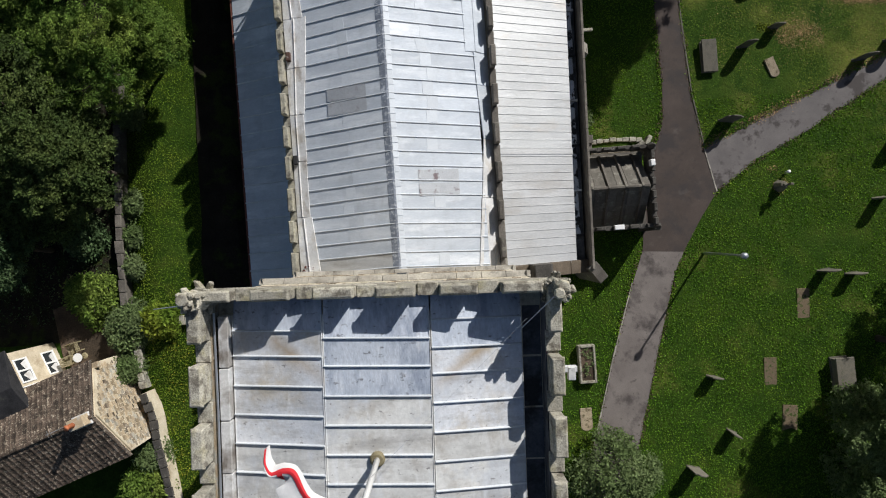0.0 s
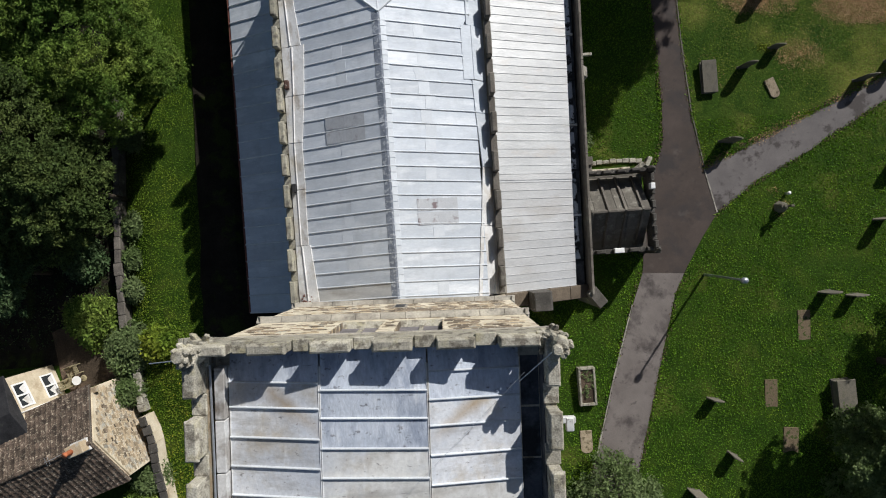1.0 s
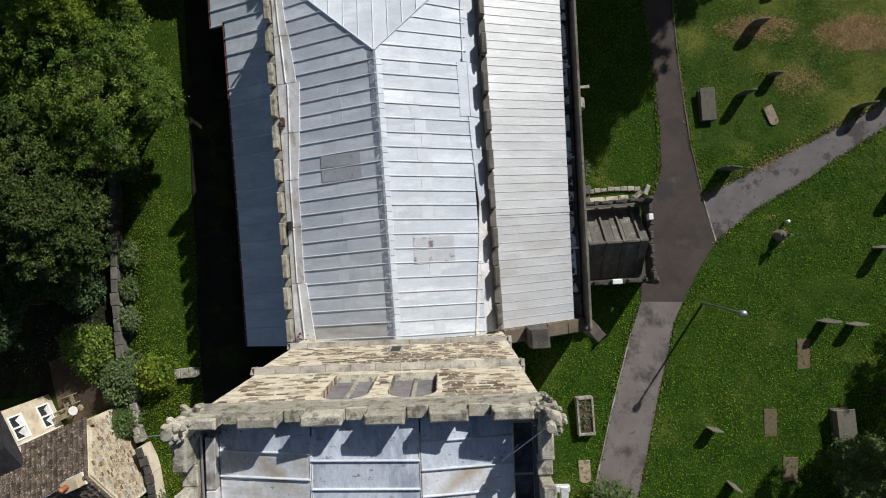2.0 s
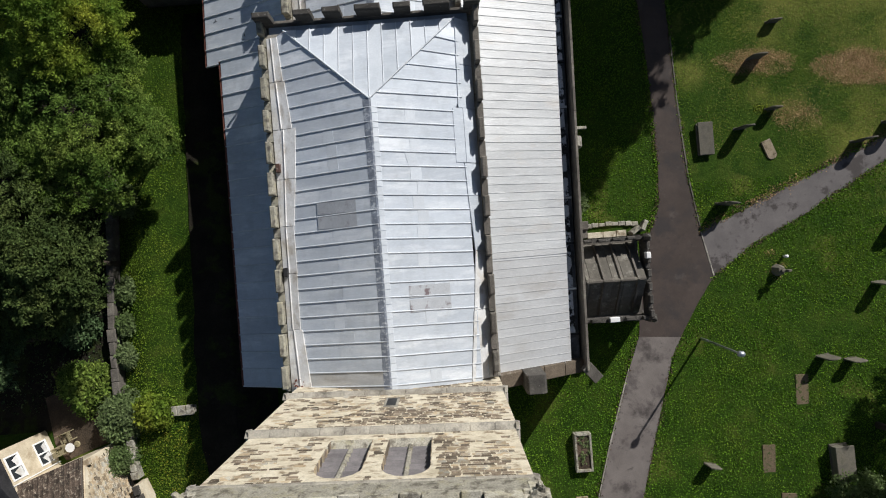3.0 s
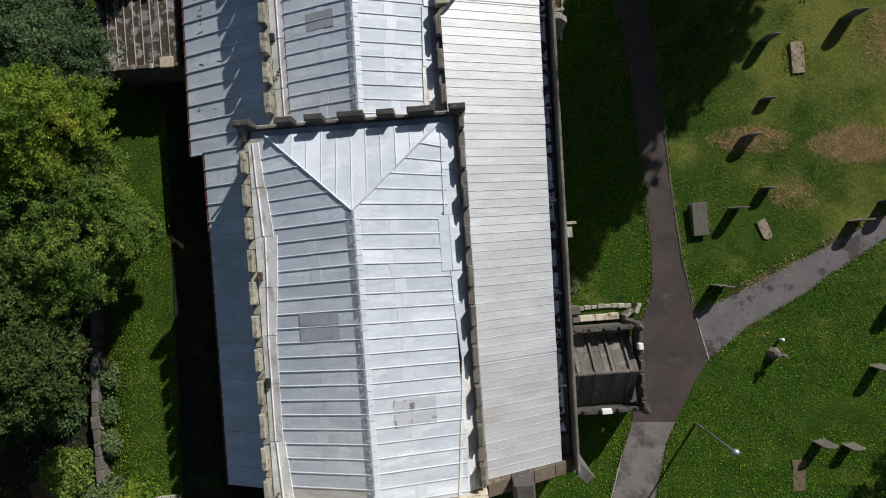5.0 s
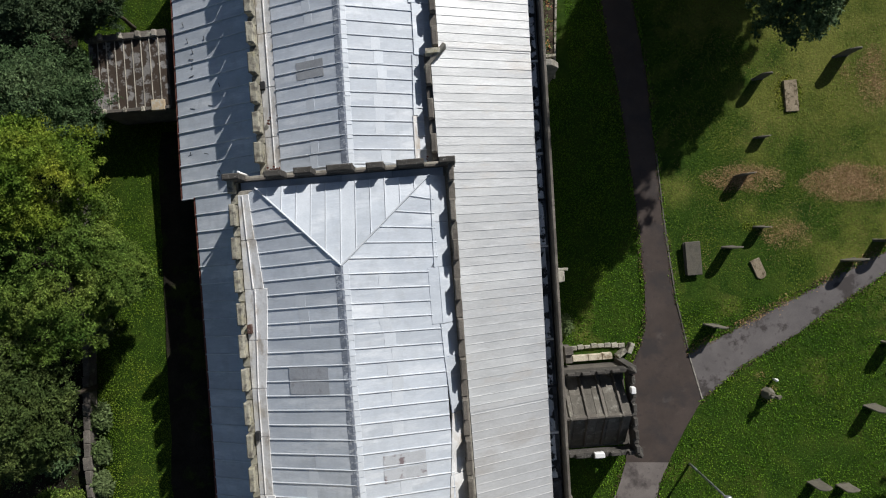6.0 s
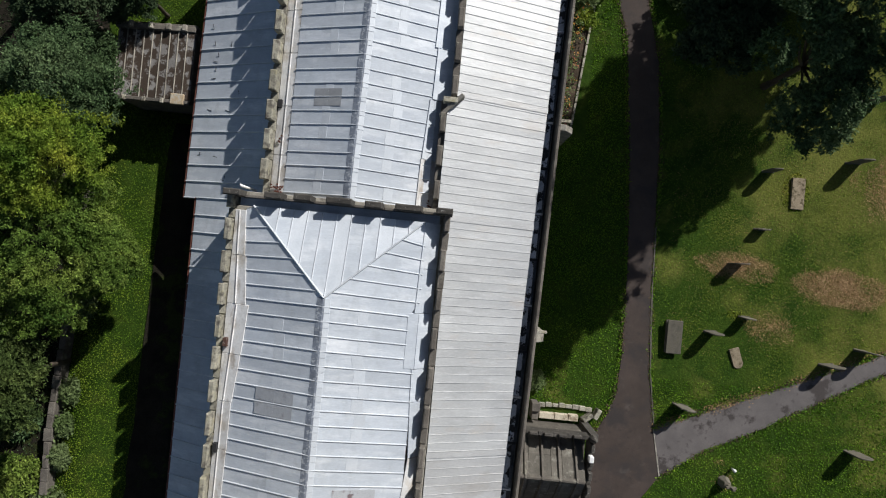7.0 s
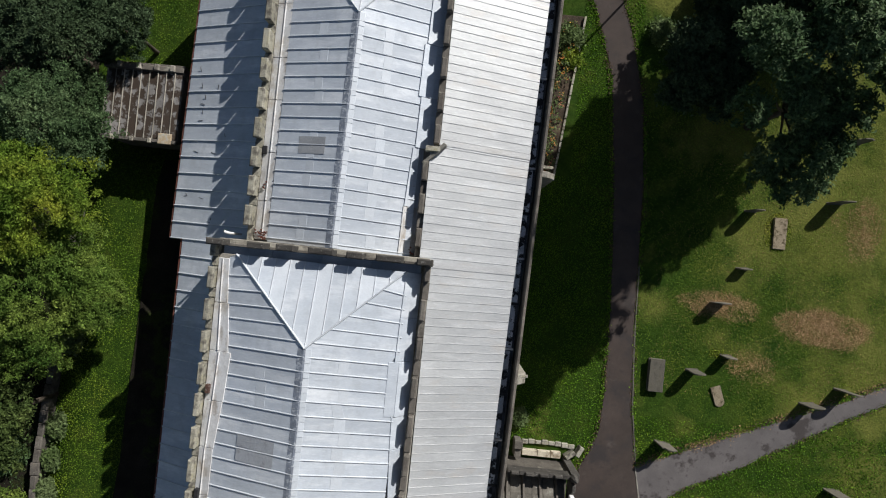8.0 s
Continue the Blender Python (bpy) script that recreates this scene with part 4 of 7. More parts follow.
for i in range(NS):
    y0, y1 = S0 + (S1 - S0) * i / NS, S0 + (S1 - S0) * (i + 1) / NS
    h = aisle_high((y0 + y1) / 2) + 0.01
    sheet(sa, DULL_METAL if y1 < 4.6 else WHITE_METAL, (aisle_low(y0), y0, 4.95), (aisle_low(y1), y1, 4.95), (h, y1, aisle_z(h, y1)), (h, y0, aisle_z(h, y0)), 0.02, "roof_sheet", gap=0.008)
    roll(sa, DULL_METAL if y1 < 4.6 else WHITE_METAL, (aisle_low(y0), y0, 4.96), (h, y0, aisle_z(h, y0) + 0.01), 0.014, "rib", 2.6)
for y in (4.55, 15.9, 21.85):
    lo, h = aisle_low(y) + 0.02, aisle_high(y + 0.15) + 0.01
    q = [(lo, y - 0.14, 4.985), (lo, y + 0.14, 4.985), (h, y + 0.14, aisle_z(h, y) + 0.035), (h, y - 0.14, aisle_z(h, y) + 0.035)]
    part("cover_strip", Geo().hexa(q, [(a, b, c + 0.012) for a, b, c in q]), DULL_METAL, sa, "grey cover strip")
# the gutter and parapet of the south aisle
g = Geo()
g.hexa([(aisle_low(S0) - 0.1, S0, 4.2), (south_x(S0) - 0.2, S0, 4.2), (south_x(S1) - 0.2, S1, 4.2), (aisle_low(S1) - 0.1, S1, 4.2)],
       [(aisle_low(S0) - 0.1, S0, 4.5), (south_x(S0) - 0.2, S0, 4.5), (south_x(S1) - 0.2, S1, 4.5), (aisle_low(S1) - 0.1, S1, 4.5)])
sg = part("south_aisle_gutter", g, STAINED_SHADED_LEAD, church, "stained lead gutter, darkened further for parapet shade")
for i in range(14):
    y = 0.2 + i * 2.35
    part("gutter_joint", Geo().box(aisle_low(y) - 0.02, south_x(y) - 0.2, y - 0.05, y + 0.05, 4.5, 4.66), LEAD_PALE if i % 2 else DARK, sg, bevel=0.01)
    part("gutter_sheet", Geo().box(aisle_low(y) - 0.06, aisle_low(y) + 0.36, y + 0.08, y + 2.25, 4.5, 4.62), GUTTER_LEAD, sg)
sp = part("south_aisle_parapet", Geo().hexa([(south_x(S0) - 0.07, S0 - 0.5, 4.0), (south_x(S0) + 0.08, S0 - 0.5, 4.0), (south_x(S1) + 0.08, S1, 4.0), (south_x(S1) - 0.07, S1, 4.0)],
                                            [(south_x(S0) - 0.07, S0 - 0.5, 5.3), (south_x(S0) + 0.08, S0 - 0.5, 5.3), (south_x(S1) + 0.08, S1, 5.3), (south_x(S1) - 0.07, S1, 5.3)]), STONE_DARK, church, "dark weathered stone parapet")
for i in range(28):
    y0 = S0 - 0.5 + i * 1.19
    y1 = y0 + 1.17
    j = rng.uniform(-0.01, 0.01)
    part("coping_stone", Geo().hexa([(south_x(y0) - 0.09, y0, 5.3), (south_x(y0) + 0.1, y0, 5.3), (south_x(y1) + 0.1, y1, 5.3), (south_x(y1) - 0.09, y1, 5.3)],
                                    [(south_x(y0) - 0.04, y0, 5.42 + j), (south_x(y0) + 0.05, y0, 5.4 + j), (south_x(y1) + 0.05, y1, 5.4 + j), (south_x(y1) - 0.04, y1, 5.42 + j)]), STONE_DARK, sp)
# west end of the south aisle: raking coping, buttress slab, corner buttress
for i in range(4):
    a, b = 3.0 + i * 1.15, 3.0 + (i + 1) * 1.15 - 0.02
    za, zb = 6.95 - (a - 3.0) * 0.5, 6.95 - (b - 3.0) * 0.5
    part("raking_coping", Geo().hexa([(a, -1.78, za - 0.5), (b, -1.78, zb - 0.5), (b, -1.06, zb - 0.5), (a, -1.06, za - 0.5)],
                                     [(a, -1.75, za + 0.0), (b, -1.75, zb + 0.0), (b, -1.08, zb + 0.06), (a, -1.08, za + 0.06)]), WEATHERED, church, bevel=0.02)
block("west_wall_skin", STONE_DARK, 3.0, 7.6, -1.55, -1.1, -0.5, 4.7, "weathered stone wall", 0.02)
part("buttress", Geo().prism([(4.15, -0.5), (5.1, -0.5), (5.1, 7.4), (5.0, 7.55), (4.25, 7.55), (4.15, 7.4)], 1, -1.95, -1.05), SOOT_STONE, church, "tall soot-dark stone stack", 0.02)
cb = part("buttress", Geo().box(-0.24, 0.24, -0.2, 0.95, -0.5, 4.6).prism([(-0.2, 4.6), (0.95, 4.6), (0.9, 4.85), (-0.2, 5.35)], 0, -0.28, 0.28), STONE_DARK, church, "dark stone corner buttress", 0.02)
cb.matrix_basis = pose(7.65, -1.5, 0, 0, 0, -140)
for y, top, half in ((10.3, 4.0, 0.28), (21.0, 5.35, 0.16)):
    x = south_x(y) + 0.05
    g = Geo().box(x, x + 0.75, y - half, y + half, -1.5, top - 0.6)
    g.hexa([(x, y - half, top - 0.6), (x + 0.75, y - half, top - 0.6), (x + 0.75, y + half, top - 0.6), (x, y + half, top - 0.6)],
           [(x, y - half, top), (x + 0.3, y - half, top), (x + 0.3, y + half, top), (x, y + half, top)])
    part("buttress", g, STONE, church, "stepped stone buttress", 0.02)
    part("spout", Geo().box(x, x + 0.6, y + 0.35, y + 0.5, 4.9, 5.03), LICHEN_STONE, church, "projecting stone water spout", 0.02)

# ---- tower ----
TW = pose(-1.7, -0.85, 0, 0, 0, -2.2)


def tower_part(name, geo, mat, label="", bevel=0.02, parent=None):
    ob = part(name, geo, mat, parent or church, label, bevel)
    if parent is None or parent is church:
        ob.matrix_basis = TW
    return ob


low_wall = tower_part("tower_lower_wall", Geo().box(-4.62, 4.62, -9.2, -0.02, -0.5, 9.8), STREAKED, "cream mortared rubble wall with brown stones")
mid_wall = tower_part("tower_middle_wall", Geo().box(-4.55, 4.55, -9.1, -0.05, 9.8, 14.5), STREAKED, "cream mortared rubble wall with brown stones")
# upper stage: front face is built round the twin belfry opening
top_wall = tower_part("tower_upper_wall", Geo().box(-4.45, 4.45, -9.0, -0.75, 14.5, 18.9), STREAKED, "cream mortared rubble wall with brown stones")
LV = [(-1.62, -0.22), (0.28, 1.7)]
blocks = [Geo().box(-4.45, LV[0][0], -0.75, -0.1, 14.5, 18.9), Geo().box(LV[0][1], LV[1][0], -0.75, -0.1, 14.5, 18.9), Geo().box(LV[1][1], 4.45, -0.75, -0.1, 14.5, 18.9)]
for a, b in LV:
    blocks.append(Geo().box(a, b, -0.75, -0.1, 14.5, 15.05))
    c = (a + b) / 2
    r = (b - a) / 2
    n = 8
    for i in range(n):
        t0, t1 = math.pi * i / n, math.pi * (i + 1) / n
        blocks.append(Geo().prism([(c + r * math.cos(t0), 17.3 + 0.75 * math.sin(t0)), (c + r * math.cos(t1), 17.3 + 0.75 * math.sin(t1)), (c + r * math.cos(t1), 18.9), (c + r * math.cos(t0), 18.9)], 1, -0.75, -0.1))
for g in blocks:
    part("wall_block", g, STREAKED, top_wall)
for a, b in LV:
    opening = tower_part("belfry_opening", Geo().prism([(-0.74, 15.06), (-0.1, 15.06), (-0.1, 15.08), (-0.74, 15.35)], 0, a, b), LICHEN_STONE, "arched belfry opening with stone mullion and slate louvres", 0)
    c = (a + b) / 2
    part("mullion", Geo().box(c - 0.07, c + 0.07, -0.45, -0.25, 15.1, 17.7), LICHEN_STONE, opening, bevel=0.03)
    part("back", Geo().box(a, b, -0.745, -0.72, 15.1, 18.1), DARK, opening)
    for i in range(8):
        z = 15.3 + i * 0.36
        for p, q in ((a + 0.02, c - 0.07), (c + 0.07, b - 0.02)):
            part("louvre", Geo().prism([(-0.3, z), (-0.28, z + 0.04), (-0.68, z + 0.4), (-0.7, z + 0.36)], 0, p, q), SLATE, opening)


def string_course(z, half, deep, label):
    body = tower_part("string_course", Geo().box(-half + 0.1, half - 0.1, -0.3, -0.03, z - 0.3, z - 0.02), STONE, label, 0)
    n = 11
    for i in range(n):
        a, b = -half + 2 * half * i / n, -half + 2 * half * (i + 1) / n - 0.012
        part("course_stone", Geo().prism([(-0.1, z - 0.3), (deep, z - 0.2), (deep, z - 0.08), (-0.1, z + 0.1)], 0, a, b), STONE, body, bevel=0.012)
    for s in (-1, 1):
        part("course_side", Geo().hexa([(s * (half - 0.15), -9.2, z - 0.3), (s * half, -9.2, z - 0.2), (s * half, deep, z - 0.2), (s * (half - 0.15), deep, z - 0.3)],
                                       [(s * (half - 0.15), -9.2, z + 0.1), (s * half, -9.2, z - 0.08), (s * half, deep, z - 0.08), (s * (half - 0.15), deep, z + 0.1)]), STONE, body)


string_course(9.8, 4.75, 0.13, "projecting grey stone string course")
string_course(14.5, 4.62, 0.1, "projecting grey stone string course")
string_course(18.85, 4.55, 0.08, "projecting grey stone string course under the parapet")
slit = tower_part("slit_window", Geo().box(-0.32, 0.26, -0.09, -0.02, 10.35, 11.65), STONE, "small square window in the tower", 0.01)
part("pane", Geo().box(-0.22, 0.16, -0.04, -0.005, 10.5, 11.5), DARK, slit)

# tower parapet
PT, PM = 19.5, 20.08
for name, x0, x1, y0, y1, shift in (("tower_east_parapet", -4.48, 4.48, -0.18, 0.06, 0.02), ("tower_north_parapet", -4.5, -4.2, -8.9, -0.2, 0.25),
                                    ("tower_south_parapet", 4.16, 4.46, -8.9, -0.2, 0.25), ("tower_west_parapet", -4.1, 4.1, -9.0, -8.65, 0.5)):
    p = parapet(name, LICHEN_STONE, "crumbling lichen-covered battlemented parapet of the tower", x0, x1, y0, y1, 18.75, PT, PM, 1.5, 0.92, shift)
    p.matrix_basis = TW
for sx in (-1, 1):
    pin = part("pinnacle_stump", Geo().box(-0.2, 0.2, -0.2, 0.2, 19.0, 19.6), LICHEN_STONE, church, "crumbling broken stone pinnacle", 0.03)
    pin.matrix_basis = TW @ pose(sx * 4.35, -0.12, 0)
    for k in range(6):
        g = Geo()
        r = 0.34 - 0.035 * k
        cx, cy, cz = rng.uniform(-0.08, 0.08), rng.uniform(-0.08, 0.08), 19.5 + k * 0.2
        g.tube([(cx, cy, cz), (cx + rng.uniform(-0.05, 0.05), cy, cz + 0.21)], [r * rng.uniform(0.85, 1.1), r * rng.uniform(0.7, 0.95)], 5 + k % 3)
        part("pinnacle_stone", g, LICHEN_STONE, pin, bevel=0.02)
        for j in range(3):
            a = rng.uniform(0, 6.28)
            part("crocket", Geo().tube([(cx + r * 0.6 * math.cos(a), cy + r * 0.6 * math.sin(a), cz), (cx + r * 1.15 * math.cos(a), cy + r * 1.15 * math.sin(a), cz + 0.1), (cx + r * 1.3 * math.cos(a), cy + r * 1.3 * math.sin(a), cz + rng.uniform(0.12, 0.22))], [0.1, 0.085, 0.03], 5), LICHEN_STONE, pin)

# tower roof: three columns of lead bays, walkways at the sides
TZ0, TZ1 = 19.02, 19.38
troof = tower_part("tower_roof", Geo().box(-4.26, 4.26, -8.7, -0.2, 18.6, 18.86), LEAD_DARK, "low lead roof of the tower with raised rolls", 0)
cols = [(-3.79, -1.44, TZ0, TZ1, (-1.02, -1.66, -2.42)), (-1.4, 1.26, TZ1, TZ1, (-1.25, -1.95, -2.7)), (1.3, 3.6, TZ1, TZ0, (-0.85, -1.55, -2.2))]
for ci, (x0, x1, z0, z1, first) in enumerate(cols):
    ys = [-0.23] + list(first)
    while ys[-1] > -8.0:
        ys.append(ys[-1] - 0.735)
    ys.append(-8.55)
    for k, (y, y2) in enumerate(zip(ys, ys[1:])):
        m = LEAD_BLUE if k == 0 or (ci == 1 and k < 3) or (ci == 2 and k < 2) else LEAD_TOWER if ci != 1 and k < 5 else LEAD_GREY
        low = [(x0, y2, z0 - 0.1), (x1, y2, z1 - 0.1), (x1, y, z1 - 0.1), (x0, y, z0 - 0.1)]
        part("lead_sheet", Geo().hexa(low, [(px, py, pz + 0.13 - (0.12 if k == 0 and py == y else 0)) for px, py, pz in low]), m, troof)
        tilt = 0.03 if ci != 1 else 0.08
        roll(troof, ROLL, (x0, y2 + tilt / 2, z0 + 0.03), (x1, y2 - tilt / 2, z1 + 0.03), 0.028)
    for x, z in ((x0, z0), (x1, z1)):
        roll(troof, LEAD_GREY, (x, -8.5, z + 0.012), (x, -0.62, z + 0.012), 0.018)
for sx, z in ((-1, 19.3), (1, 18.9)):
    for i in range(6):
        y0 = -0.6 - i * 1.33
        # south slabs get the near-black lead: parapet shade in their colour
        part("walkway_slab", Geo().box((-4.08 if sx < 0 else 3.64), (-3.83 if sx < 0 else 4.13), y0 - 1.3, y0, 18.85, z + rng.uniform(-0.015, 0.015)), WALK_LEAD if sx < 0 else STAINED_SHADED_LEAD, troof, bevel=0.015)
# lining added to darken the south parapet's inner face as if in shade
tower_part("parapet_lining", Geo().box(4.132, 4.157, -8.6, -0.25, 18.9, 19.48), STAINED_SHADED_LEAD, "stained lead lining, blackened for the shaded inner face", 0)
tower_part("parapet_lining", Geo().box(-4.15, 4.12, -0.21, -0.184, 18.9, 19.46), LEAD_DARK, "dark lead lining of the parapet", 0)
tower_part("parapet_lining", Geo().box(-4.197, -4.18, -8.6, -0.25, 18.9, 19.44), TAN_STONE, "brown rubble lining of the parapet", 0)
for k in range(44):
    ly, lz = -8.5 + 0.19 * k + rng.uniform(-0.03, 0.03), rng.choice((19.1, 19.22, 19.34))
    tower_part("lining_stone", Geo().box(-4.182, -4.165, ly, ly + rng.uniform(0.12, 0.24), lz - 0.05, lz + 0.05), BROWN_STONE, "", 0)
tower_part("conduit", Geo().tube([(-4.11, -8.6, 19.36), (-4.1, -5.5, 19.38), (-4.1, -3, 19.36), (-4.12, -0.5, 19.4)], [0.03] * 4, 6), GALVA, "pale conduit along the parapet", 0)
tower_part("spout", Geo().box(4.4, 5.0, -2.35, -2.18, 18.95, 19.1).box(4.75, 4.95, -2.55, -2.2, 18.98, 19.12), LEAD_GREY, "pale lead water spout", 0.02)
for s, a, b in (("lightning_tape", (-4.3, -0.2, 20.15), (-5.3, -0.3, 20.0)), ("lightning_tape", (4.25, -0.2, 20.5), (3.5, -1.1, 19.7))):
    tower_part(s, Geo().tube([a, lerp(a, b, 0.5), b], [0.02, 0.016, 0.012], 5), GALVA, "pale metal tape", 0)

# rubble stones showing through the mortar of the east face
stone_meshes = []
for k in range(10):
    w, h = (0.16, 0.22, 0.3, 0.38, 0.2, 0.26, 0.34, 0.48, 0.28, 0.42)[k], 0.1 + 0.022 * (k % 3)
    j = [rng.uniform(-0.025, 0.025) for _ in range(8)]
    low = [(-w / 2 + j[0], -0.05, -h / 2), (w / 2 + j[1], -0.05, -h / 2 + j[2]), (w / 2 + j[3], -0.05, h / 2), (-w / 2 + j[4], -0.05, h / 2 + j[5])]
    mid = [(x * 0.96, 0.014, z * 0.92) for x, y, z in low]
    stone_meshes.append((w, Geo().hexa(low, mid).mesh("rubble_stone", BROWN_STONE)))
tan_meshes = [(w, m.copy()) for w, m in stone_meshes]
for w, m in tan_meshes:
    m.materials[0] = TAN_STONE
for wall, z0, z1, half, yf in ((low_wall, 7.9, 9.45, 4.5, -0.02), (mid_wall, 9.95, 14.15, 4.45, -0.05), (top_wall, 14.65, 18.5, 4.35, -0.1)):
    z = z0
    spare = Geo()
    count = 0
    while z < z1:
        x = -half + rng.uniform(0, 0.3)
        while x < half - 0.25:
            k = rng.randrange(10)
            w, me = stone_meshes[k]
            c = x + w / 2
            show = 0.7 * noise.noise((c * 0.45 + 5, z * 0.55, 1.7)) + 0.6 * noise.noise((c * 1.5, z * 2.2, 4)) + 0.16 * math.exp(-((c - 0.3) / 2.4) ** 2) + rng.uniform(-0.25, 0.25)
            clear = True
            if yf == -0.1 and 14.8 < z < 18.3:
                for a, b in LV:
                    if a - 0.02 - w / 2 < c < b + 0.02 + w / 2:
                        clear = False
                    elif a - 0.7 < c < b + 0.8:
                        show += 0.22
            if show > 0.02 and clear:
                brown = show > 0.2 and rng.random() < 0.8 or rng.random() < 0.25
                if count < 360:
                    ob = part("rubble_stone", me if brown else tan_meshes[k][1], None, wall)
                    ob.matrix_basis = pose(c, yf, z + rng.uniform(-0.02, 0.02), 0, rng.uniform(-4, 4), 0)
                else:
                    spare.hexa([(c - w / 2, yf - 0.05, z - 0.05), (c + w / 2, yf - 0.05, z - 0.05), (c + w / 2, yf - 0.05, z + 0.05), (c - w / 2, yf - 0.05, z + 0.05)],
                               [(c - w / 2.1, yf + 0.014, z - 0.045), (c + w / 2.1, yf + 0.014, z - 0.045), (c + w / 2.1, yf + 0.014, z + 0.045), (c - w / 2.1, yf + 0.014, z + 0.045)])
                count += 1
            x += w + rng.uniform(0.025, 0.07)
        z += 0.155
    if spare.v:
        part("rubble_rest", spare, MIXED_STONE, wall)["kind"] = "stuff"
# stones down the sides of the belfry openings
for a, b in LV:
    for x, s in ((a, 1), (b, -1)):
        z = 15.15
        while z < 17.3:
            d = rng.uniform(0.2, 0.5)
            part("jamb_stone", Geo().box(min(x, x + 0.03 * s), max(x, x + 0.03 * s), -0.1 - d, -0.1, z, z + 0.19), BROWN_STONE if rng.random() < 0.6 else TAN_STONE, top_wall)
            z += 0.22

# ---- flagpole ----
fp = thing("flagpole", "white flagpole with a limp red and white flag on the tower", "flagpole", at=pose(-2.0, -5.1, 19.4))
part("base", Geo().tube([(0, 0, 0), (0, 0, 0.1), (0, 0, 0.14)], [0.19, 0.19, 0.14], 16), TIMBER, fp, "mossy base collar", smooth=False)
part("pole", Geo().tube([(0, 0, 0.05), (0, 0, 3.6), (0, 0, 5.2)], [0.075, 0.065, 0.045], 12), WHITE, fp, smooth=True)
part("finial", Geo().tube([(0, 0, 5.2), (0, 0, 5.27), (0, 0, 5.36)], [0.04, 0.09, 0.03], 10), WHITE, fp, smooth=True)

for ex, ey, ez in ((3.9, 3.3, 0.5),):
    part("stay_rope", Geo().tube([(0, 0.06, 1.3), (ex * 0.5, ey * 0.5, 0.75 + ez * 0.1), (ex, ey, ez)], [0.004, 0.004, 0.004], 5), GALVA, fp, "thin stay rope")


def bend(keys, s):
    """Smooth value along evenly spaced keys."""
    k = s * (len(keys) - 1)
    i = min(int(k), len(keys) - 2)
    f = k - i
    p0, p1, p2, p3 = keys[max(i - 1, 0)], keys[i], keys[i + 1], keys[min(i + 2, len(keys) - 1)]
    return p1 + 0.5 * f * (p2 - p0 + f * (2 * p0 - 5 * p1 + 4 * p2 - p3 + f * (3 * (p1 - p2) + p3 - p0)))


FLY_X = (-0.06, -0.45, -0.95, -1.2, -1.45, -1.72, -1.84, -1.82)
FLY_Y = (0.0, 0.15, 0.42, 0.93, 0.98, 0.9, 1.1, 1.38)
BELOW = (0.3, 0.42, 0.5, 0.48, 0.26, 0.08, 0.03, 0.02)
ABOVE = (0.05, 0.05, 0.03, 0.02, 0.07, 0.1, 0.08, 0.02)


def flag_point(s, d):
    """s along the fly; d across the limp cloth, its red bar lying along the fold at d = 0."""
    e = 0.01
    tx, ty = bend(FLY_X, min(s + e, 1)) - bend(FLY_X, max(s - e, 0)), bend(FLY_Y, min(s + e, 1)) - bend(FLY_Y, max(s - e, 0))
    k = math.hypot(tx, ty)
    w = bend(BELOW, s) if d < 0 else bend(ABOVE, s)
    off = d * w
    drop = (0.06 * d * d if d < 0 else 0.25 * d) + 0.025 * math.sin(d * 6 + s * 11)
    return (bend(FLY_X, s) + ty / k * off, bend(FLY_Y, s) - tx / k * off, 3.0 - drop - 0.25 * s * s)


def flag_piece(s0, s1, d0, d1, push):
    g = Geo()
    n, m = 36, 8
    for side in (0, 1):
        for i in range(n + 1):
            for j in range(m + 1):
                p = Vector(flag_point(s0 + (s1 - s0) * i / n, d0 + (d1 - d0) * j / m))
                g.v.append(tuple(p + Vector((0, 0, 1)) * ((push if side else -push))))
    w, off = m + 1, (n + 1) * (m + 1)
    for i in range(n):
        for j in range(m):
            q = (i * w + j, i * w + j + 1, (i + 1) * w + j + 1, (i + 1) * w + j)
            g.f += [q, tuple(k + off for k in q)[::-1]]
    return g


flag = part("flag", flag_piece(0.0, 1.0, -1.0, 1.0, 0.004), CLOTH, fp, "white flag", smooth=True)
part("cross_bar", flag_piece(0.0, 1.0, -0.16, 0.3, 0.012), RED, flag, "red bar of the flag", smooth=True)
part("cross_upright", flag_piece(0.58, 0.64, -1.0, 0.0, 0.015), RED, flag, "red bar of the flag", smooth=True)

# ---- south porch ----
PORCH_SLAB = material("porch_slab", [(0.08, 0.073, 0.062), (0.15, 0.138, 0.118)], 2, 18, 0.9, 0, 0.6, 0.25, vary=0.15, stain=(0.24, 0.23, 0.2), stain_scale=2.2, stain_edge=(0.56, 0.68))
porch = Geo().box(8.0, 11.9, 0.5, 4.85, -0.5, 1.4)
porch = part("porch_wall", porch, STONE_DARK, church, "dark weathered stone porch walls", 0.02)
PR = 2.68
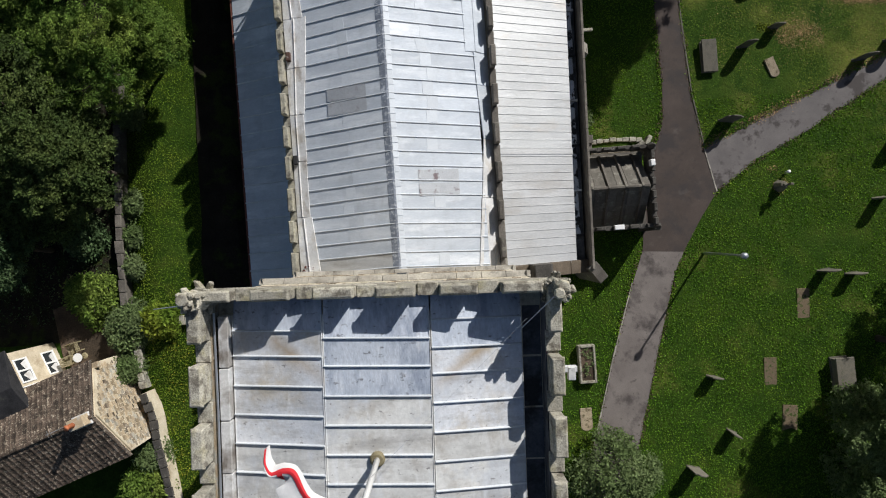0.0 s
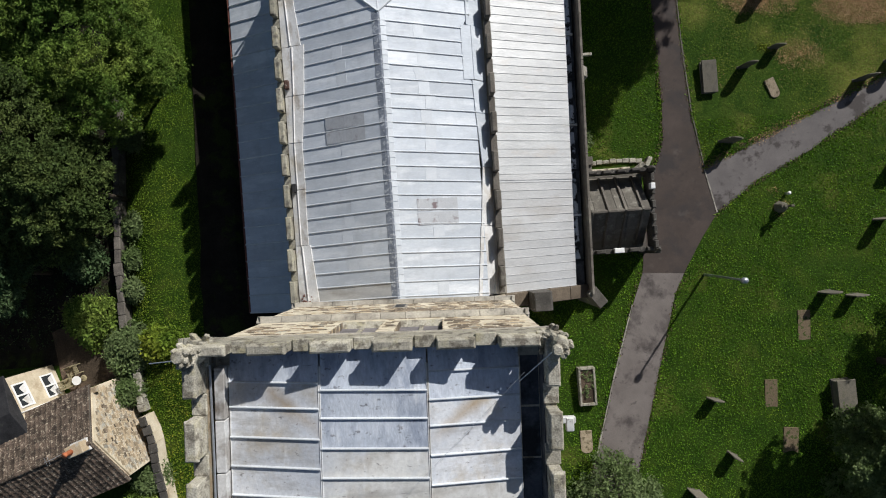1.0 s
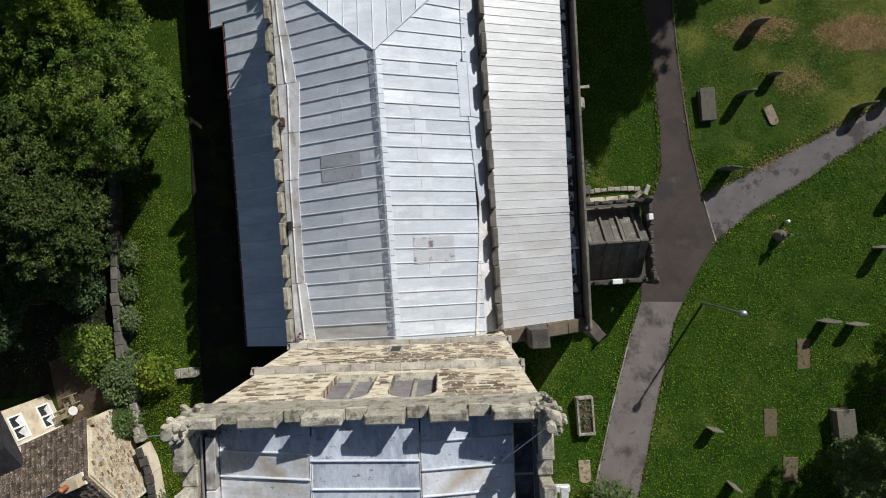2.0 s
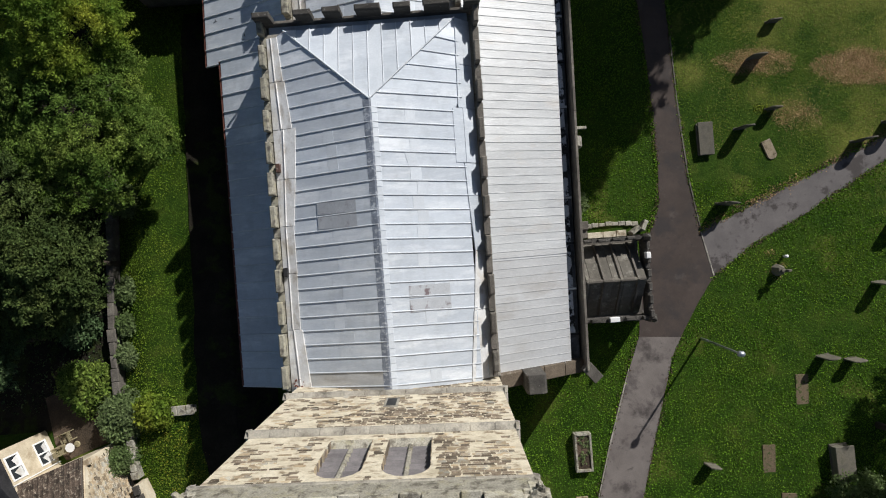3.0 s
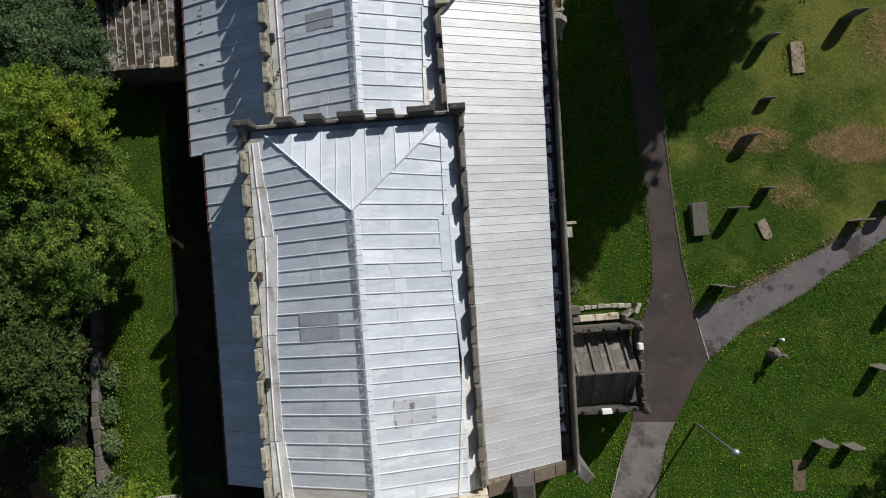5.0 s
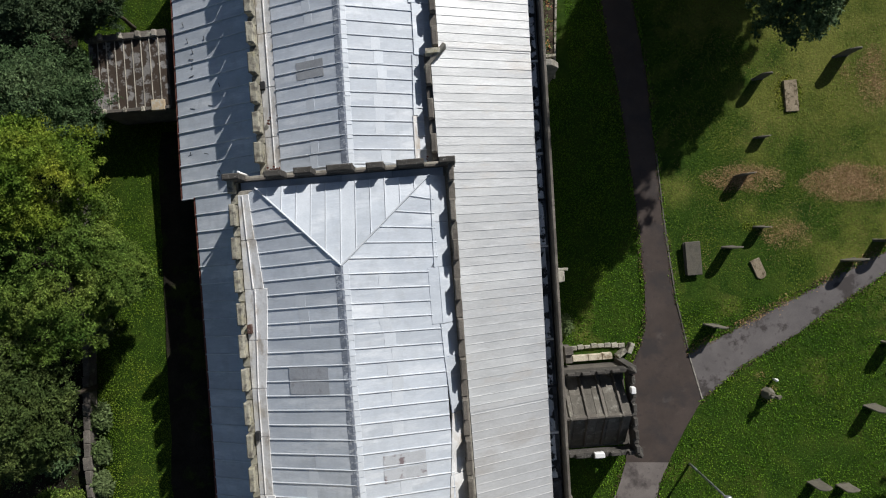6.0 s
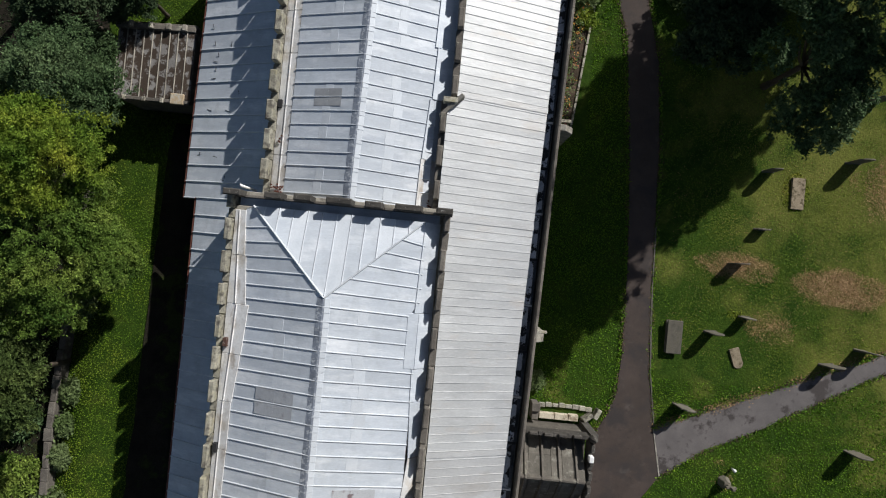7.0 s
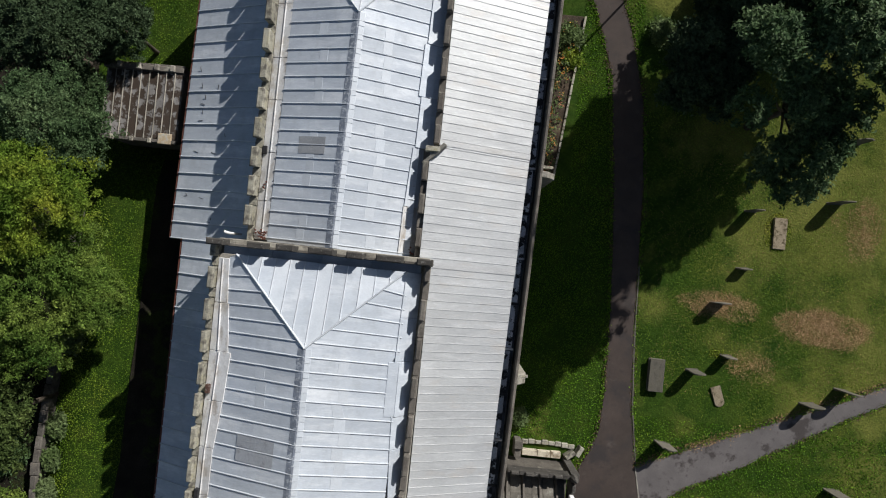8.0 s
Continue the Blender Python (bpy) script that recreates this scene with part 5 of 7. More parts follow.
for s, y_e in ((1, 4.7), (-1, 0.65)):
    for i in range(6):
        for k in range(2):
            a, b = 8.0 + i * 0.61, 8.0 + (i + 1) * 0.61 - 0.015
            f0, f1 = k / 2, (k + 1) / 2
            q = [(a, y_e + (PR - y_e) * f0, 1.5 + 1.6 * f0), (b, y_e + (PR - y_e) * f0, 1.5 + 1.6 * f0), (b, y_e + (PR - y_e) * f1, 1.5 + 1.6 * f1), (a, y_e + (PR - y_e) * f1, 1.5 + 1.6 * f1)]
            part("roof_slab", Geo().hexa([(x, y, z - 0.15) for x, y, z in q], [(x, y, z + 0.03 * k + rng.uniform(0, 0.015)) for x, y, z in q]), PORCH_SLAB, porch, bevel=0.01)
    for i in range(4):
        x = 8.35 + i * 0.93
        part("roof_rib", Geo().hexa([(x, y_e, 1.5), (x + 0.12, y_e, 1.5), (x + 0.12, PR, 3.1), (x, PR, 3.1)], [(x, y_e, 1.7), (x + 0.12, y_e, 1.7), (x + 0.12, PR, 3.28), (x, PR, 3.28)]), STONE_DARK, porch, bevel=0.015)
part("ridge", Geo().prism([(PR - 0.12, 3.02), (PR + 0.14, 3.02), (PR + 0.06, 3.22), (PR - 0.06, 3.22)], 0, 8.0, 11.6), STONE_DARK, porch, bevel=0.015)
parapet("porch_parapet", SOOT_STONE, "dark broken porch parapet", 8.3, 11.9, 4.84, 5.0, 1.8, 2.55, 2.75, 0.8, 0.45, 0.2)
parapet("porch_parapet", SOOT_STONE, "dark broken porch parapet", 8.3, 11.9, 0.38, 0.58, 1.8, 2.5, 2.72, 0.95, 0.5, 0.3)
parapet("porch_parapet", SOOT_STONE, "dark broken porch parapet", 11.82, 12.02, 0.35, 5.0, 1.8, 2.6, 2.95, 0.75, 0.42, 0.15)
for y in (0.4, 4.9):
    g = Geo().box(11.85, 12.3, y - 0.2, y + 0.2, -0.5, 2.5).tube([(12.0, y, 2.5), (12.0, y, 2.8), (12.02, y, 3.15)], [0.24, 0.2, 0.05], 6)
    part("porch_pinnacle", g, SOOT_STONE, porch, "crumbling corner pinnacle", 0.015)
part("white_stone", Geo().box(11.72, 11.98, 3.75, 4.1, 2.8, 3.14), WHITE, porch, "white patched stone", 0.03)
part("white_stone", Geo().box(9.6, 10.15, 0.36, 0.64, 2.52, 2.8), WHITE, porch, "white patched stone", 0.03)


# ---- retaining ledge, planter, lamp, border ----
ledge = thing("stone_ledge", "low lichen-covered stone ledge beside the porch", "wall")
for i in range(9):
    a = 8.95 + i * 0.4
    dip = 0.25 * math.sin(math.pi * i / 8)
    part("ledge_stone", Geo().box(a, a + 0.38, 5.62 + dip * 0.5, 5.86 + dip * 0.5 + rng.uniform(-0.05, 0.05), -0.3, 0.02 + rng.uniform(-0.03, 0.04)), LICHEN_STONE, ledge, bevel=0.03)
for a, b in ((9.4, 10.3), (10.32, 11.1), (11.12, 11.7)):
    part("paving_slab", Geo().box(a, b, 5.06, 5.42 + rng.uniform(-0.03, 0.03), -0.3, 0.2), STREAKED, ledge, "pale stone slab", 0.02)
part("pier", Geo().box(8.85, 9.25, 5.1, 6.05, -0.4, 0.75).box(8.8, 9.3, 5.6, 6.1, 0.75, 0.9), STONE_DARK, ledge, "squat dark stone pier", 0.03)
for px, py, turn in ((12.2, 5.35, 35), (12.75, 5.6, 62)):
    ob = part("fallen_block", Geo().box(-0.32, 0.32, -0.13, 0.13, -0.2, 0.42), PARAPET_STONE, ledge, "tilted stone block", 0.03)
    ob.matrix_basis = pose(px, py, 0, 0, 6, turn)

planter = thing("planter", "rectangular stone planter filled with soil and small plants", "planter")
X0, X1, Y0, Y1 = 7.55, 8.55, -8.55, -6.3
PZ = land(8, -7.4)
for x0, x1, y0, y1 in ((X0, X0 + 0.13, Y0, Y1), (X1 - 0.13, X1, Y0, Y1), (X0 + 0.13, X1 - 0.13, Y0, Y0 + 0.16), (X0 + 0.13, X1 - 0.13, Y1 - 0.13, Y1)):
    part("side", Geo().box(x0, x1, y0, y1, PZ - 0.05, PZ + 0.42), LICHEN_STONE, planter, bevel=0.02)
part("soil", Geo().box(X0 + 0.13, X1 - 0.13, Y0 + 0.16, Y1 - 0.13, PZ, PZ + 0.33), SOIL, planter)

LZ = land(15.45, -1.4)
lamp = thing("street_lamp", "slim grey metal lamp post standing in the grass", "street lamp", at=pose(15.68, -1.38, LZ))
part("base", Geo().tube([(0, 0, 0), (0, 0, 0.9), (0, 0, 1.0)], [0.075, 0.075, 0.05], 10), GALVA, lamp, smooth=True)
part("pole", Geo().tube([(0, 0, 1.0), (0, -0.08, 3.9), (0, -0.1, 4.25)], [0.065, 0.058, 0.055], 10), GALVA, lamp, smooth=True)
head = part("lamp_head", Geo().tube([(-0.14, -0.1, 4.26), (-0.04, -0.1, 4.32), (0.14, -0.12, 4.33), (0.24, -0.13, 4.3)], [0.08, 0.17, 0.17, 0.06], 10), GALVA, lamp, "pale grey lantern", smooth=True)
part("lens", Geo().box(-0.04, 0.16, -0.2, -0.04, 4.1, 4.2), WHITE, head, bevel=0.02)
copy_thing(lamp, pose(14.8, 35.3, land(15, 35)))

# ---- graves ----
def headstone(x, y, w, h, turn, lean=0.0, shape=0, mat=GRAVE):
    t = thing("headstone", "weathered upright gravestone leaning slightly in the grass" if lean else "weathered upright gravestone in the grass", "gravestone", "churchyard gravestones", at=pose(x, y, land(x, y) - 0.05, lean, 0, turn))
    d = 0.038
    w *= 0.8
    a = w / 2
    if shape == 0:
        outline = [(-a, 0), (a, 0), (a, h * 0.8)] + [(a * math.cos(k * math.pi / 8), h * 0.8 + h * 0.2 * math.sin(k * math.pi / 8)) for k in range(1, 8)] + [(-a, h * 0.8)]
    elif shape == 1:
        outline = [(-a, 0), (a, 0), (a, h * 0.85), (a * 0.7, h * 0.86), (a * 0.45, h), (-a * 0.45, h), (-a * 0.7, h * 0.86), (-a, h * 0.85)]
    else:
        outline = [(-a, 0), (a, 0), (a, h * 0.9), (a * 0.5, h), (-a * 0.5, h), (-a, h * 0.9)]
    part("slab", Geo().prism(outline, 1, -d, d), mat, t, bevel=0.012)
    part("foot", Geo().box(-a - 0.03, a + 0.03, -0.09, 0.09, -0.1, 0.07), mat, t, bevel=0.02)
    return t


for row in ((21.15, 12.1, 0.85, 0.95, -2, 3, 2), (19.2, 11.05, 0.9, 1.35, 2, 2, 0), (17.75, 6.55, 1.15, 1.45, -8, 0, 1),
            (26.5, 1.2, 0.95, 1.35, 4, 2, 0), (22.75, -2.9, 0.95, 1.3, 6, 0, 0), (24.4, -3.2, 0.95, 1.05, 4, 0, 2),
            (15.5, -8.75, 0.85, 0.95, -10, -3, 2), (16.35, -12.05, 0.8, 1.0, -30, 4, 0), (13.9, -14.0, 1.0, 1.4, -14, 0, 1),
            (26.2, 9.75, 1.1, 1.35, 4, 0, 0), (28.2, 10.75, 1.05, 1.5, -6, 0, 0), (20.4, 15.25, 1.15, 1.15, 3, 0, 0),
            (21.75, 17.45, 0.95, 0.7, 2, 3, 2), (27.9, 25.8, 1.2, 1.5, 2, 0, 1), (27.1, 22.0, 1.2, 1.45, 4, 0, 0),
            (22.0, 21.0, 0.9, 1.3, 2, 0, 0), (28.0, 4.8, 1.1, 1.4, 0, 0, 0), (29.8, 0.2, 1.0, 1.2, 2, 0, 2)):
    headstone(*row)

rock = thing("rustic_grave", "rough stone grave marker overgrown at its foot with white flowers", "gravestone", "churchyard gravestones", at=pose(20.6, 2.35, land(20, 2.4)))
g = Geo().tube([(0, 0, -0.1), (0.02, 0, 0.3), (-0.02, 0.02, 0.55)], [0.42, 0.3, 0.2], 7)
part("rock_base", g, GRAVE, rock, bevel=0.03)
part("cross", Geo().box(-0.09, 0.09, -0.07, 0.07, 0.4, 1.25).box(-0.3, 0.3, -0.065, 0.065, 0.8, 0.98), GRAVE, rock, bevel=0.02)
part("flower_pot", Geo().tube([(0.42, 0.8, 0), (0.42, 0.8, 0.25), (0.42, 0.8, 0.4)], [0.06, 0.08, 0.1], 10), WHITE, rock, "white flower vase", smooth=True)


def ledger(x, y, w, l, turn, mat, label, high=0.07, round_end=False):
    a, b = w / 2, l / 2
    if round_end:
        out = [(-a, -b * 0.6)] + [(a * math.cos(math.pi + k * math.pi / 8), -b * 0.6 + 0.4 * b * math.sin(math.pi + k * math.pi / 8)) for k in range(1, 8)] + [(a, -b * 0.6), (a, b), (-a, b)]
    else:
        out = [(-a, -b), (a, -b), (a, b), (-a, b)]
    ob = solid("ledger_stone", Geo().prism(out, 2, -0.1, high), mat, label, "grave slab", bevel=0.012, group="flat grave slabs")
    ob.matrix_basis = pose(x, y, land(x, y), 0, 0, turn)


ledger(20.85, 9.62, 0.58, 1.22, 20, LEDGER, "flat tan grave slab with a rounded end in the grass", 0.1, True)
ledger(21.35, -4.85, 0.75, 1.9, -3, BARE, "flat brown grave slab sunk in the grass", 0.03)
ledger(19.0, -8.75, 0.75, 1.75, -3, BARE, "flat brown grave slab sunk in the grass", 0.03)
ledger(19.9, -11.55, 0.9, 1.6, -6, BARE, "flat brown grave slab sunk in the grass", 0.03)
ledger(7.8, -10.75, 0.7, 1.35, 0, LEDGER, "small flat grave slab with rounded ends", 0.05, True)
ledger(23.85, 19.8, 0.78, 1.9, 0, LEDGER, "flat tan grave slab edged with tall weeds", 0.14)


def chest_tomb(x, y, w, l, h, turn, label):
    t = thing("chest_tomb", label, "tomb", "chest tombs", at=pose(x, y, land(x, y), 0, 0, turn))
    part("chest", Geo().box(-w / 2 + 0.08, w / 2 - 0.08, -l / 2 + 0.1, l / 2 - 0.1, -0.1, h - 0.11), GRAVE, t, bevel=0.02)
    part("lid", Geo().box(-w / 2, w / 2, -l / 2, l / 2, h - 0.11, h), GRAVE, t, bevel=0.025)
    part("plinth", Geo().box(-w / 2 + 0.02, w / 2 - 0.02, -l / 2 + 0.03, l / 2 - 0.03, -0.1, 0.08), GRAVE, t, bevel=0.02)


chest_tomb(16.97, 10.55, 0.9, 1.98, 0.36, 0, "grey stone chest tomb streaked with lichen")
chest_tomb(23.1, -9.1, 1.1, 2.1, 0.62, 2, "large grey stone chest tomb on the grass")

# ---- walls at the north side ----
def rubble_wall(points, w, h, label, n, mat=STONE, top=None):
    t = thing("boundary_wall", label, "wall", kind="structure")
    pts = resample(points, n)
    part("core", strip_box(pts, w - 0.1, h - 0.1), mat, t)
    for a, b in zip(pts, pts[1:]):
        d = (b - a).normalized()
        s = Vector((-d.y, d.x)) * (w / 2 + rng.uniform(-0.04, 0.04))
        z = land(a.x, a.y)
        q = [a - s, b - d * 0.03 - s, b - d * 0.03 + s, a + s]
        part("coping_stone", Geo().hexa([(p.x, p.y, z + h - 0.12) for p in q], [(p.x, p.y, z + h + rng.uniform(-0.04, 0.05)) for p in q]), top or mat, t, bevel=0.025)


def strip_box(pts, w, h):
    g = Geo()
    for a, b in zip(pts, pts[1:]):
        d = (b - a).normalized()
        s = Vector((-d.y, d.x)) * w / 2
        q = [a - s, b - s, b + s, a + s]
        z = land(a.x, a.y)
        g.hexa([(p.x, p.y, z - 0.3) for p in q], [(p.x, p.y, z + h) for p in q])
    return g


rubble_wall([(-18.7, 18), (-18.85, 8), (-19.0, 4.7), (-19.1, 1.7), (-18.95, -2.0)], 0.42, 0.85, "old grey stone boundary wall with ivy", 26, STONE_DARK)
rubble_wall([(-18.25, -3.2), (-18.2, -5.4), (-17.98, -6.9)], 0.4, 0.6, "low crumbling stone wall beside the cottage", 8, LICHEN_STONE)
rubble_wall([(-17.85, -7.1), (-17.45, -8.6), (-17.28, -10.1), (-16.95, -11.5), (-16.68, -13.1), (-16.2, -17)], 0.42, 1.12, "taller mortared wall with a dark slate coping", 18, CREAM, SOOT_STONE)
rubble_wall([(-17.6, -3.1), (-14.2, -3.0)], 0.5, 0.35, "low broken stone footing across the grass", 7, LICHEN_STONE)

# ---- house ----
# slate colour lowered to near black: it holds the tree shade on the wing
SHADED_WING_SLATE = material("shaded_wing_slate", [(0.022, 0.022, 0.024), (0.045, 0.045, 0.048)], 2, 20, 0.8, 0, 0.3, 0.3, stain=(0.07, 0.07, 0.06), stain_scale=2, stain_edge=(0.58, 0.7), spec=0.1)
house = thing("house", "stone cottage with brown tiled roof and a chimney", "house", at=pose(-18.62, -7.3, 0.3, 0, 0, 19.6))
# local: x runs out of the gable, y along the gable; the house lies at negative x
HW, HL, HE, HR = 2.62, 10.0, 3.3, 4.7
part("wall", Geo().box(-HL, 0, -HW, HW, -0.6, HE).prism([(-HW, HE), (HW, HE), (0, HR - 0.02)], 0, -HL, 0), CREAM, house, "pale cream stone walls", 0.01)
tile_me = Geo().prism([(-0.16, 0.0), (0.16, 0.0), (0.16, 0.03), (0.1, 0.055), (0.02, 0.03), (-0.1, 0.03), (-0.16, 0.05)], 1, -0.19, 0.19).mesh("tile", TILE)
pitch = math.degrees(math.atan2(HR - HE, HW))
run = math.hypot(HW + 0.15, (HR - HE) * (HW + 0.15) / HW)
for s in (-1, 1):
    g = Geo().hexa([(-HL, s * (HW + 0.15), HE - 0.16), (0.08, s * (HW + 0.15), HE - 0.16), (0.08, 0, HR - 0.02), (-HL, 0, HR - 0.02)],
                   [(-HL, s * (HW + 0.15), HE - 0.06), (0.08, s * (HW + 0.15), HE - 0.06), (0.08, 0, HR + 0.06), (-HL, 0, HR + 0.06)])
    roof = part("roof", g, TILE, house, "weathered brown interlocking tiles")
    for r in range(11):
        f = (r + 0.5) / 11
        y = s * (HW + 0.15) * (1 - f)
        z = HE - 0.06 + (HR - HE + 0.12) * f + 0.03
        for c in range(26):
            ob = part("tile", tile_me, None, roof)
            ob.matrix_basis = pose(-0.1 - c * 0.3, y, z, pitch * -s + s * 7 + rng.uniform(-1.5, 1.5), 0, 0)
    part("verge", Geo().hexa([(0.02, s * (HW + 0.18), HE - 0.18), (0.075, s * (HW + 0.18), HE - 0.18), (0.075, 0, HR), (0.02, 0, HR)],
                             [(0.02, s * (HW + 0.18), HE - 0.02), (0.075, s * (HW + 0.18), HE - 0.02), (0.075, 0, HR + 0.1), (0.02, 0, HR + 0.1)]), STONE_DARK, roof)
ridge = part("ridge", Geo().tube([(-HL, 0, HR + 0.06), (0.05, 0, HR + 0.06)], [0.11, 0.11], 10), TILE, house)
for c in range(22):
    part("ridge_tile", Geo().tube([(-0.05 - c * 0.45, 0, HR + 0.075), (-0.47 - c * 0.45, 0, HR + 0.07)], [0.135, 0.13], 10), TILE, ridge)
ch = part("chimney", Geo().box(-0.95, -0.1, -0.28, 0.28, HR - 0.4, HR + 0.6), TAN_STONE, house, "stone chimney stack", 0.02)
part("chimney_pot", Geo().tube([(-0.68, 0, HR + 0.6), (-0.68, 0, HR + 1.0), (-0.68, 0, HR + 1.05)], [0.14, 0.12, 0.15], 12), TERRACOTTA, ch, "orange clay pot", smooth=True)
part("flashing", Geo().box(-0.98, -0.05, -0.33, 0.33, HR - 0.05, HR + 0.12), LEAD_PALE, ch, "pale lead flashing", 0.02)
part("aerial", Geo().tube([(-0.95, 0.1, HR + 0.6), (-0.98, 0.1, HR + 1.7)], [0.015, 0.015], 5).tube([(-1.3, 0.1, HR + 1.6), (-0.7, 0.1, HR + 1.6)], [0.01, 0.01], 5)
     .tube([(-1.2, -0.1, HR + 1.6), (-1.2, 0.3, HR + 1.6)], [0.008, 0.008], 5).tube([(-1.05, -0.1, HR + 1.6), (-1.05, 0.3, HR + 1.6)], [0.008, 0.008], 5), GALVA, ch, "thin metal aerial")
part("kneeler", Geo().box(-0.1, 0.35, HW - 0.35, HW - 0.02, HE - 0.3, HE - 0.08), TAN_STONE, house, "projecting eaves stone", 0.02)
gable = part("gable_face", Geo().prism([(-HW + 0.04, -0.5), (HW - 0.04, -0.5), (HW - 0.04, HE - 0.2), (0, HR - 0.2), (-HW + 0.04, HE - 0.2)], 0, 0.002, 0.1), CREAM, house, "pale stone gable wall")
z = 0.0
while z < HR - 0.3:
    lim = HW - 0.1 if z < HE - 0.2 else (HW - 0.2) * (HR - 0.25 - z) / (HR - HE)
    y = -lim + rng.uniform(0, 0.2)
    while y < lim - 0.25:
        w, me = (tan_meshes if rng.random() < 0.86 else stone_meshes)[rng.choice((0, 1, 4, 5, 8))]
        if y + w < lim:
            ob = part("wall_stone", me, None, gable)
            ob.matrix_basis = pose(0.1, y + w / 2, z, 0, 0, -90)
        y += w + 0.035
    z += 0.15

# the wing behind, with two casement windows in its lit wall
wing = thing("house_wing", "cream rendered rear wing with two white casement windows", "house", at=pose(-23.35, -4.98, 0.3, 0, 0, 22))
part("wall", Geo().box(-6, 0, -2.6, 1.15, -0.6, 3.6), CREAM, wing, "cream rendered wall", 0.02)
part("roof", Geo().prism([(-2.6, 3.6), (1.3, 3.6), (1.3, 3.68), (-0.7, 4.3), (-2.6, 3.68)], 0, -6, 0.1), SHADED_WING_SLATE, wing, "slate roof darkened for tree shade", 0.02)
part("downpipe", Geo().tube([(0.05, -0.9, -0.2), (0.05, -0.9, 3.6)], [0.035, 0.035], 8), WHITE, wing)
for zc in (2.9, 0.85):
    win = part("window", Geo().box(-0.02, 0.03, -0.72, 0.72, zc - 0.52, zc - 0.46), WHITE, wing, "white two-light casement window")
    for y0, y1, z0, z1 in ((-0.7, 0.7, 0.42, 0.5), (-0.7, 0.7, -0.46, -0.38), (-0.7, -0.61, -0.38, 0.42), (0.61, 0.7, -0.38, 0.42), (-0.05, 0.05, -0.38, 0.42)):
        part("frame_bar", Geo().box(0.0, 0.06, y0, y1, zc + z0, zc + z1), WHITE, win, bevel=0.008)
    for y0, y1 in ((-0.61, -0.05), (0.05, 0.61)):
        part("pane", Geo().box(0.005, 0.02, y0, y1, zc - 0.38, zc + 0.42), GLASS, win)
        # a pale wedge on each pane imitates a reflection in the glass
        q = rng.uniform(-0.1, 0.12)
        part("curtain", Geo().hexa([(0.021, y0, zc - 0.38), (0.024, y0, zc - 0.38), (0.024, y1, zc - 0.38 + q * 0.4), (0.021, y1, zc - 0.38 + q * 0.4)],
                                   [(0.021, y0, zc - 0.1), (0.024, y0, zc - 0.1), (0.024, y1 - 0.2, zc + 0.1 + q), (0.021, y1 - 0.2, zc + 0.1 + q)]), LEAD_PALE, win, "pale wedge standing for a reflection in the pane")

# patio and garden furniture
pz = land(-21, -4) + 0.0
patio = solid("patio", Geo().prism([(-23.2, -4.8), (-22.6, -5.8), (-20.0, -4.9), (-19.3, -4.6), (-19.0, -2.4), (-21.0, -1.0), (-23.6, -2.0)], 2, pz - 0.1, pz + 0.09), SOIL, "bare brown earth yard behind the cottage", "yard", "structure")


def garden_chair(x, y, turn):
    c = thing("garden_chair", "slatted weathered wooden garden chair on the yard", "chair", "garden chairs", at=pose(x, y, pz + 0.09, 0, 0, turn))
    for i in range(5):
        part("seat_slat", Geo().box(-0.28, 0.28, -0.27 + i * 0.11, -0.18 + i * 0.11, 0.4, 0.43), TIMBER, c)
    for i in range(5):
        part("back_slat", Geo().box(-0.26 + i * 0.11, -0.18 + i * 0.11, 0.28, 0.31, 0.42, 0.9), TIMBER, c)
    for a in (-0.27, 0.22):
        for b in (-0.27, 0.25):
            part("leg", Geo().box(a, a + 0.05, b, b + 0.05, 0, 0.4 if b < 0 else 0.92), TIMBER, c)
        part("arm", Geo().box(a - 0.01, a + 0.07, -0.28, 0.3, 0.6, 0.63), TIMBER, c)


garden_chair(-22.2, -4.3, 20)
garden_chair(-22.5, -5.0, 110)
tb = thing("garden_table", "small white-topped garden table on the yard", "table", at=pose(-21.9, -4.85, pz + 0.09, 0, 0, 20))
part("top", Geo().tube([(0, 0, 0.62), (0, 0, 0.65)], [0.27, 0.27], 14), WHITE, tb)
part("stem", Geo().tube([(0, 0, 0.0), (0, 0, 0.62)], [0.04, 0.03], 8), TIMBER, tb)
part("foot", Geo().tube([(0, 0, 0.0), (0, 0, 0.05)], [0.2, 0.15], 10), TIMBER, tb)

# ---- north porch by the chapel ----
np_ = thing("north_porch", "small flat-roofed stone porch with a mossy ribbed slab roof", "porch")
part("wall", Geo().box(-16.2, -11.9, 21.2, 25.4, -1.6, 2.1), STONE_DARK, np_, "dark stone walls", 0.02)
roofn = part("roof", Geo().hexa([(-16.4, 21.1, 2.1), (-11.9, 21.1, 2.1), (-11.9, 25.5, 2.1), (-16.4, 25.5, 2.1)], [(-16.4, 21.1, 2.3), (-11.9, 21.1, 2.5), (-11.9, 25.5, 2.5), (-16.4, 25.5, 2.3)]), STONE_DARK, np_, "mossy stained slabs", 0.02)
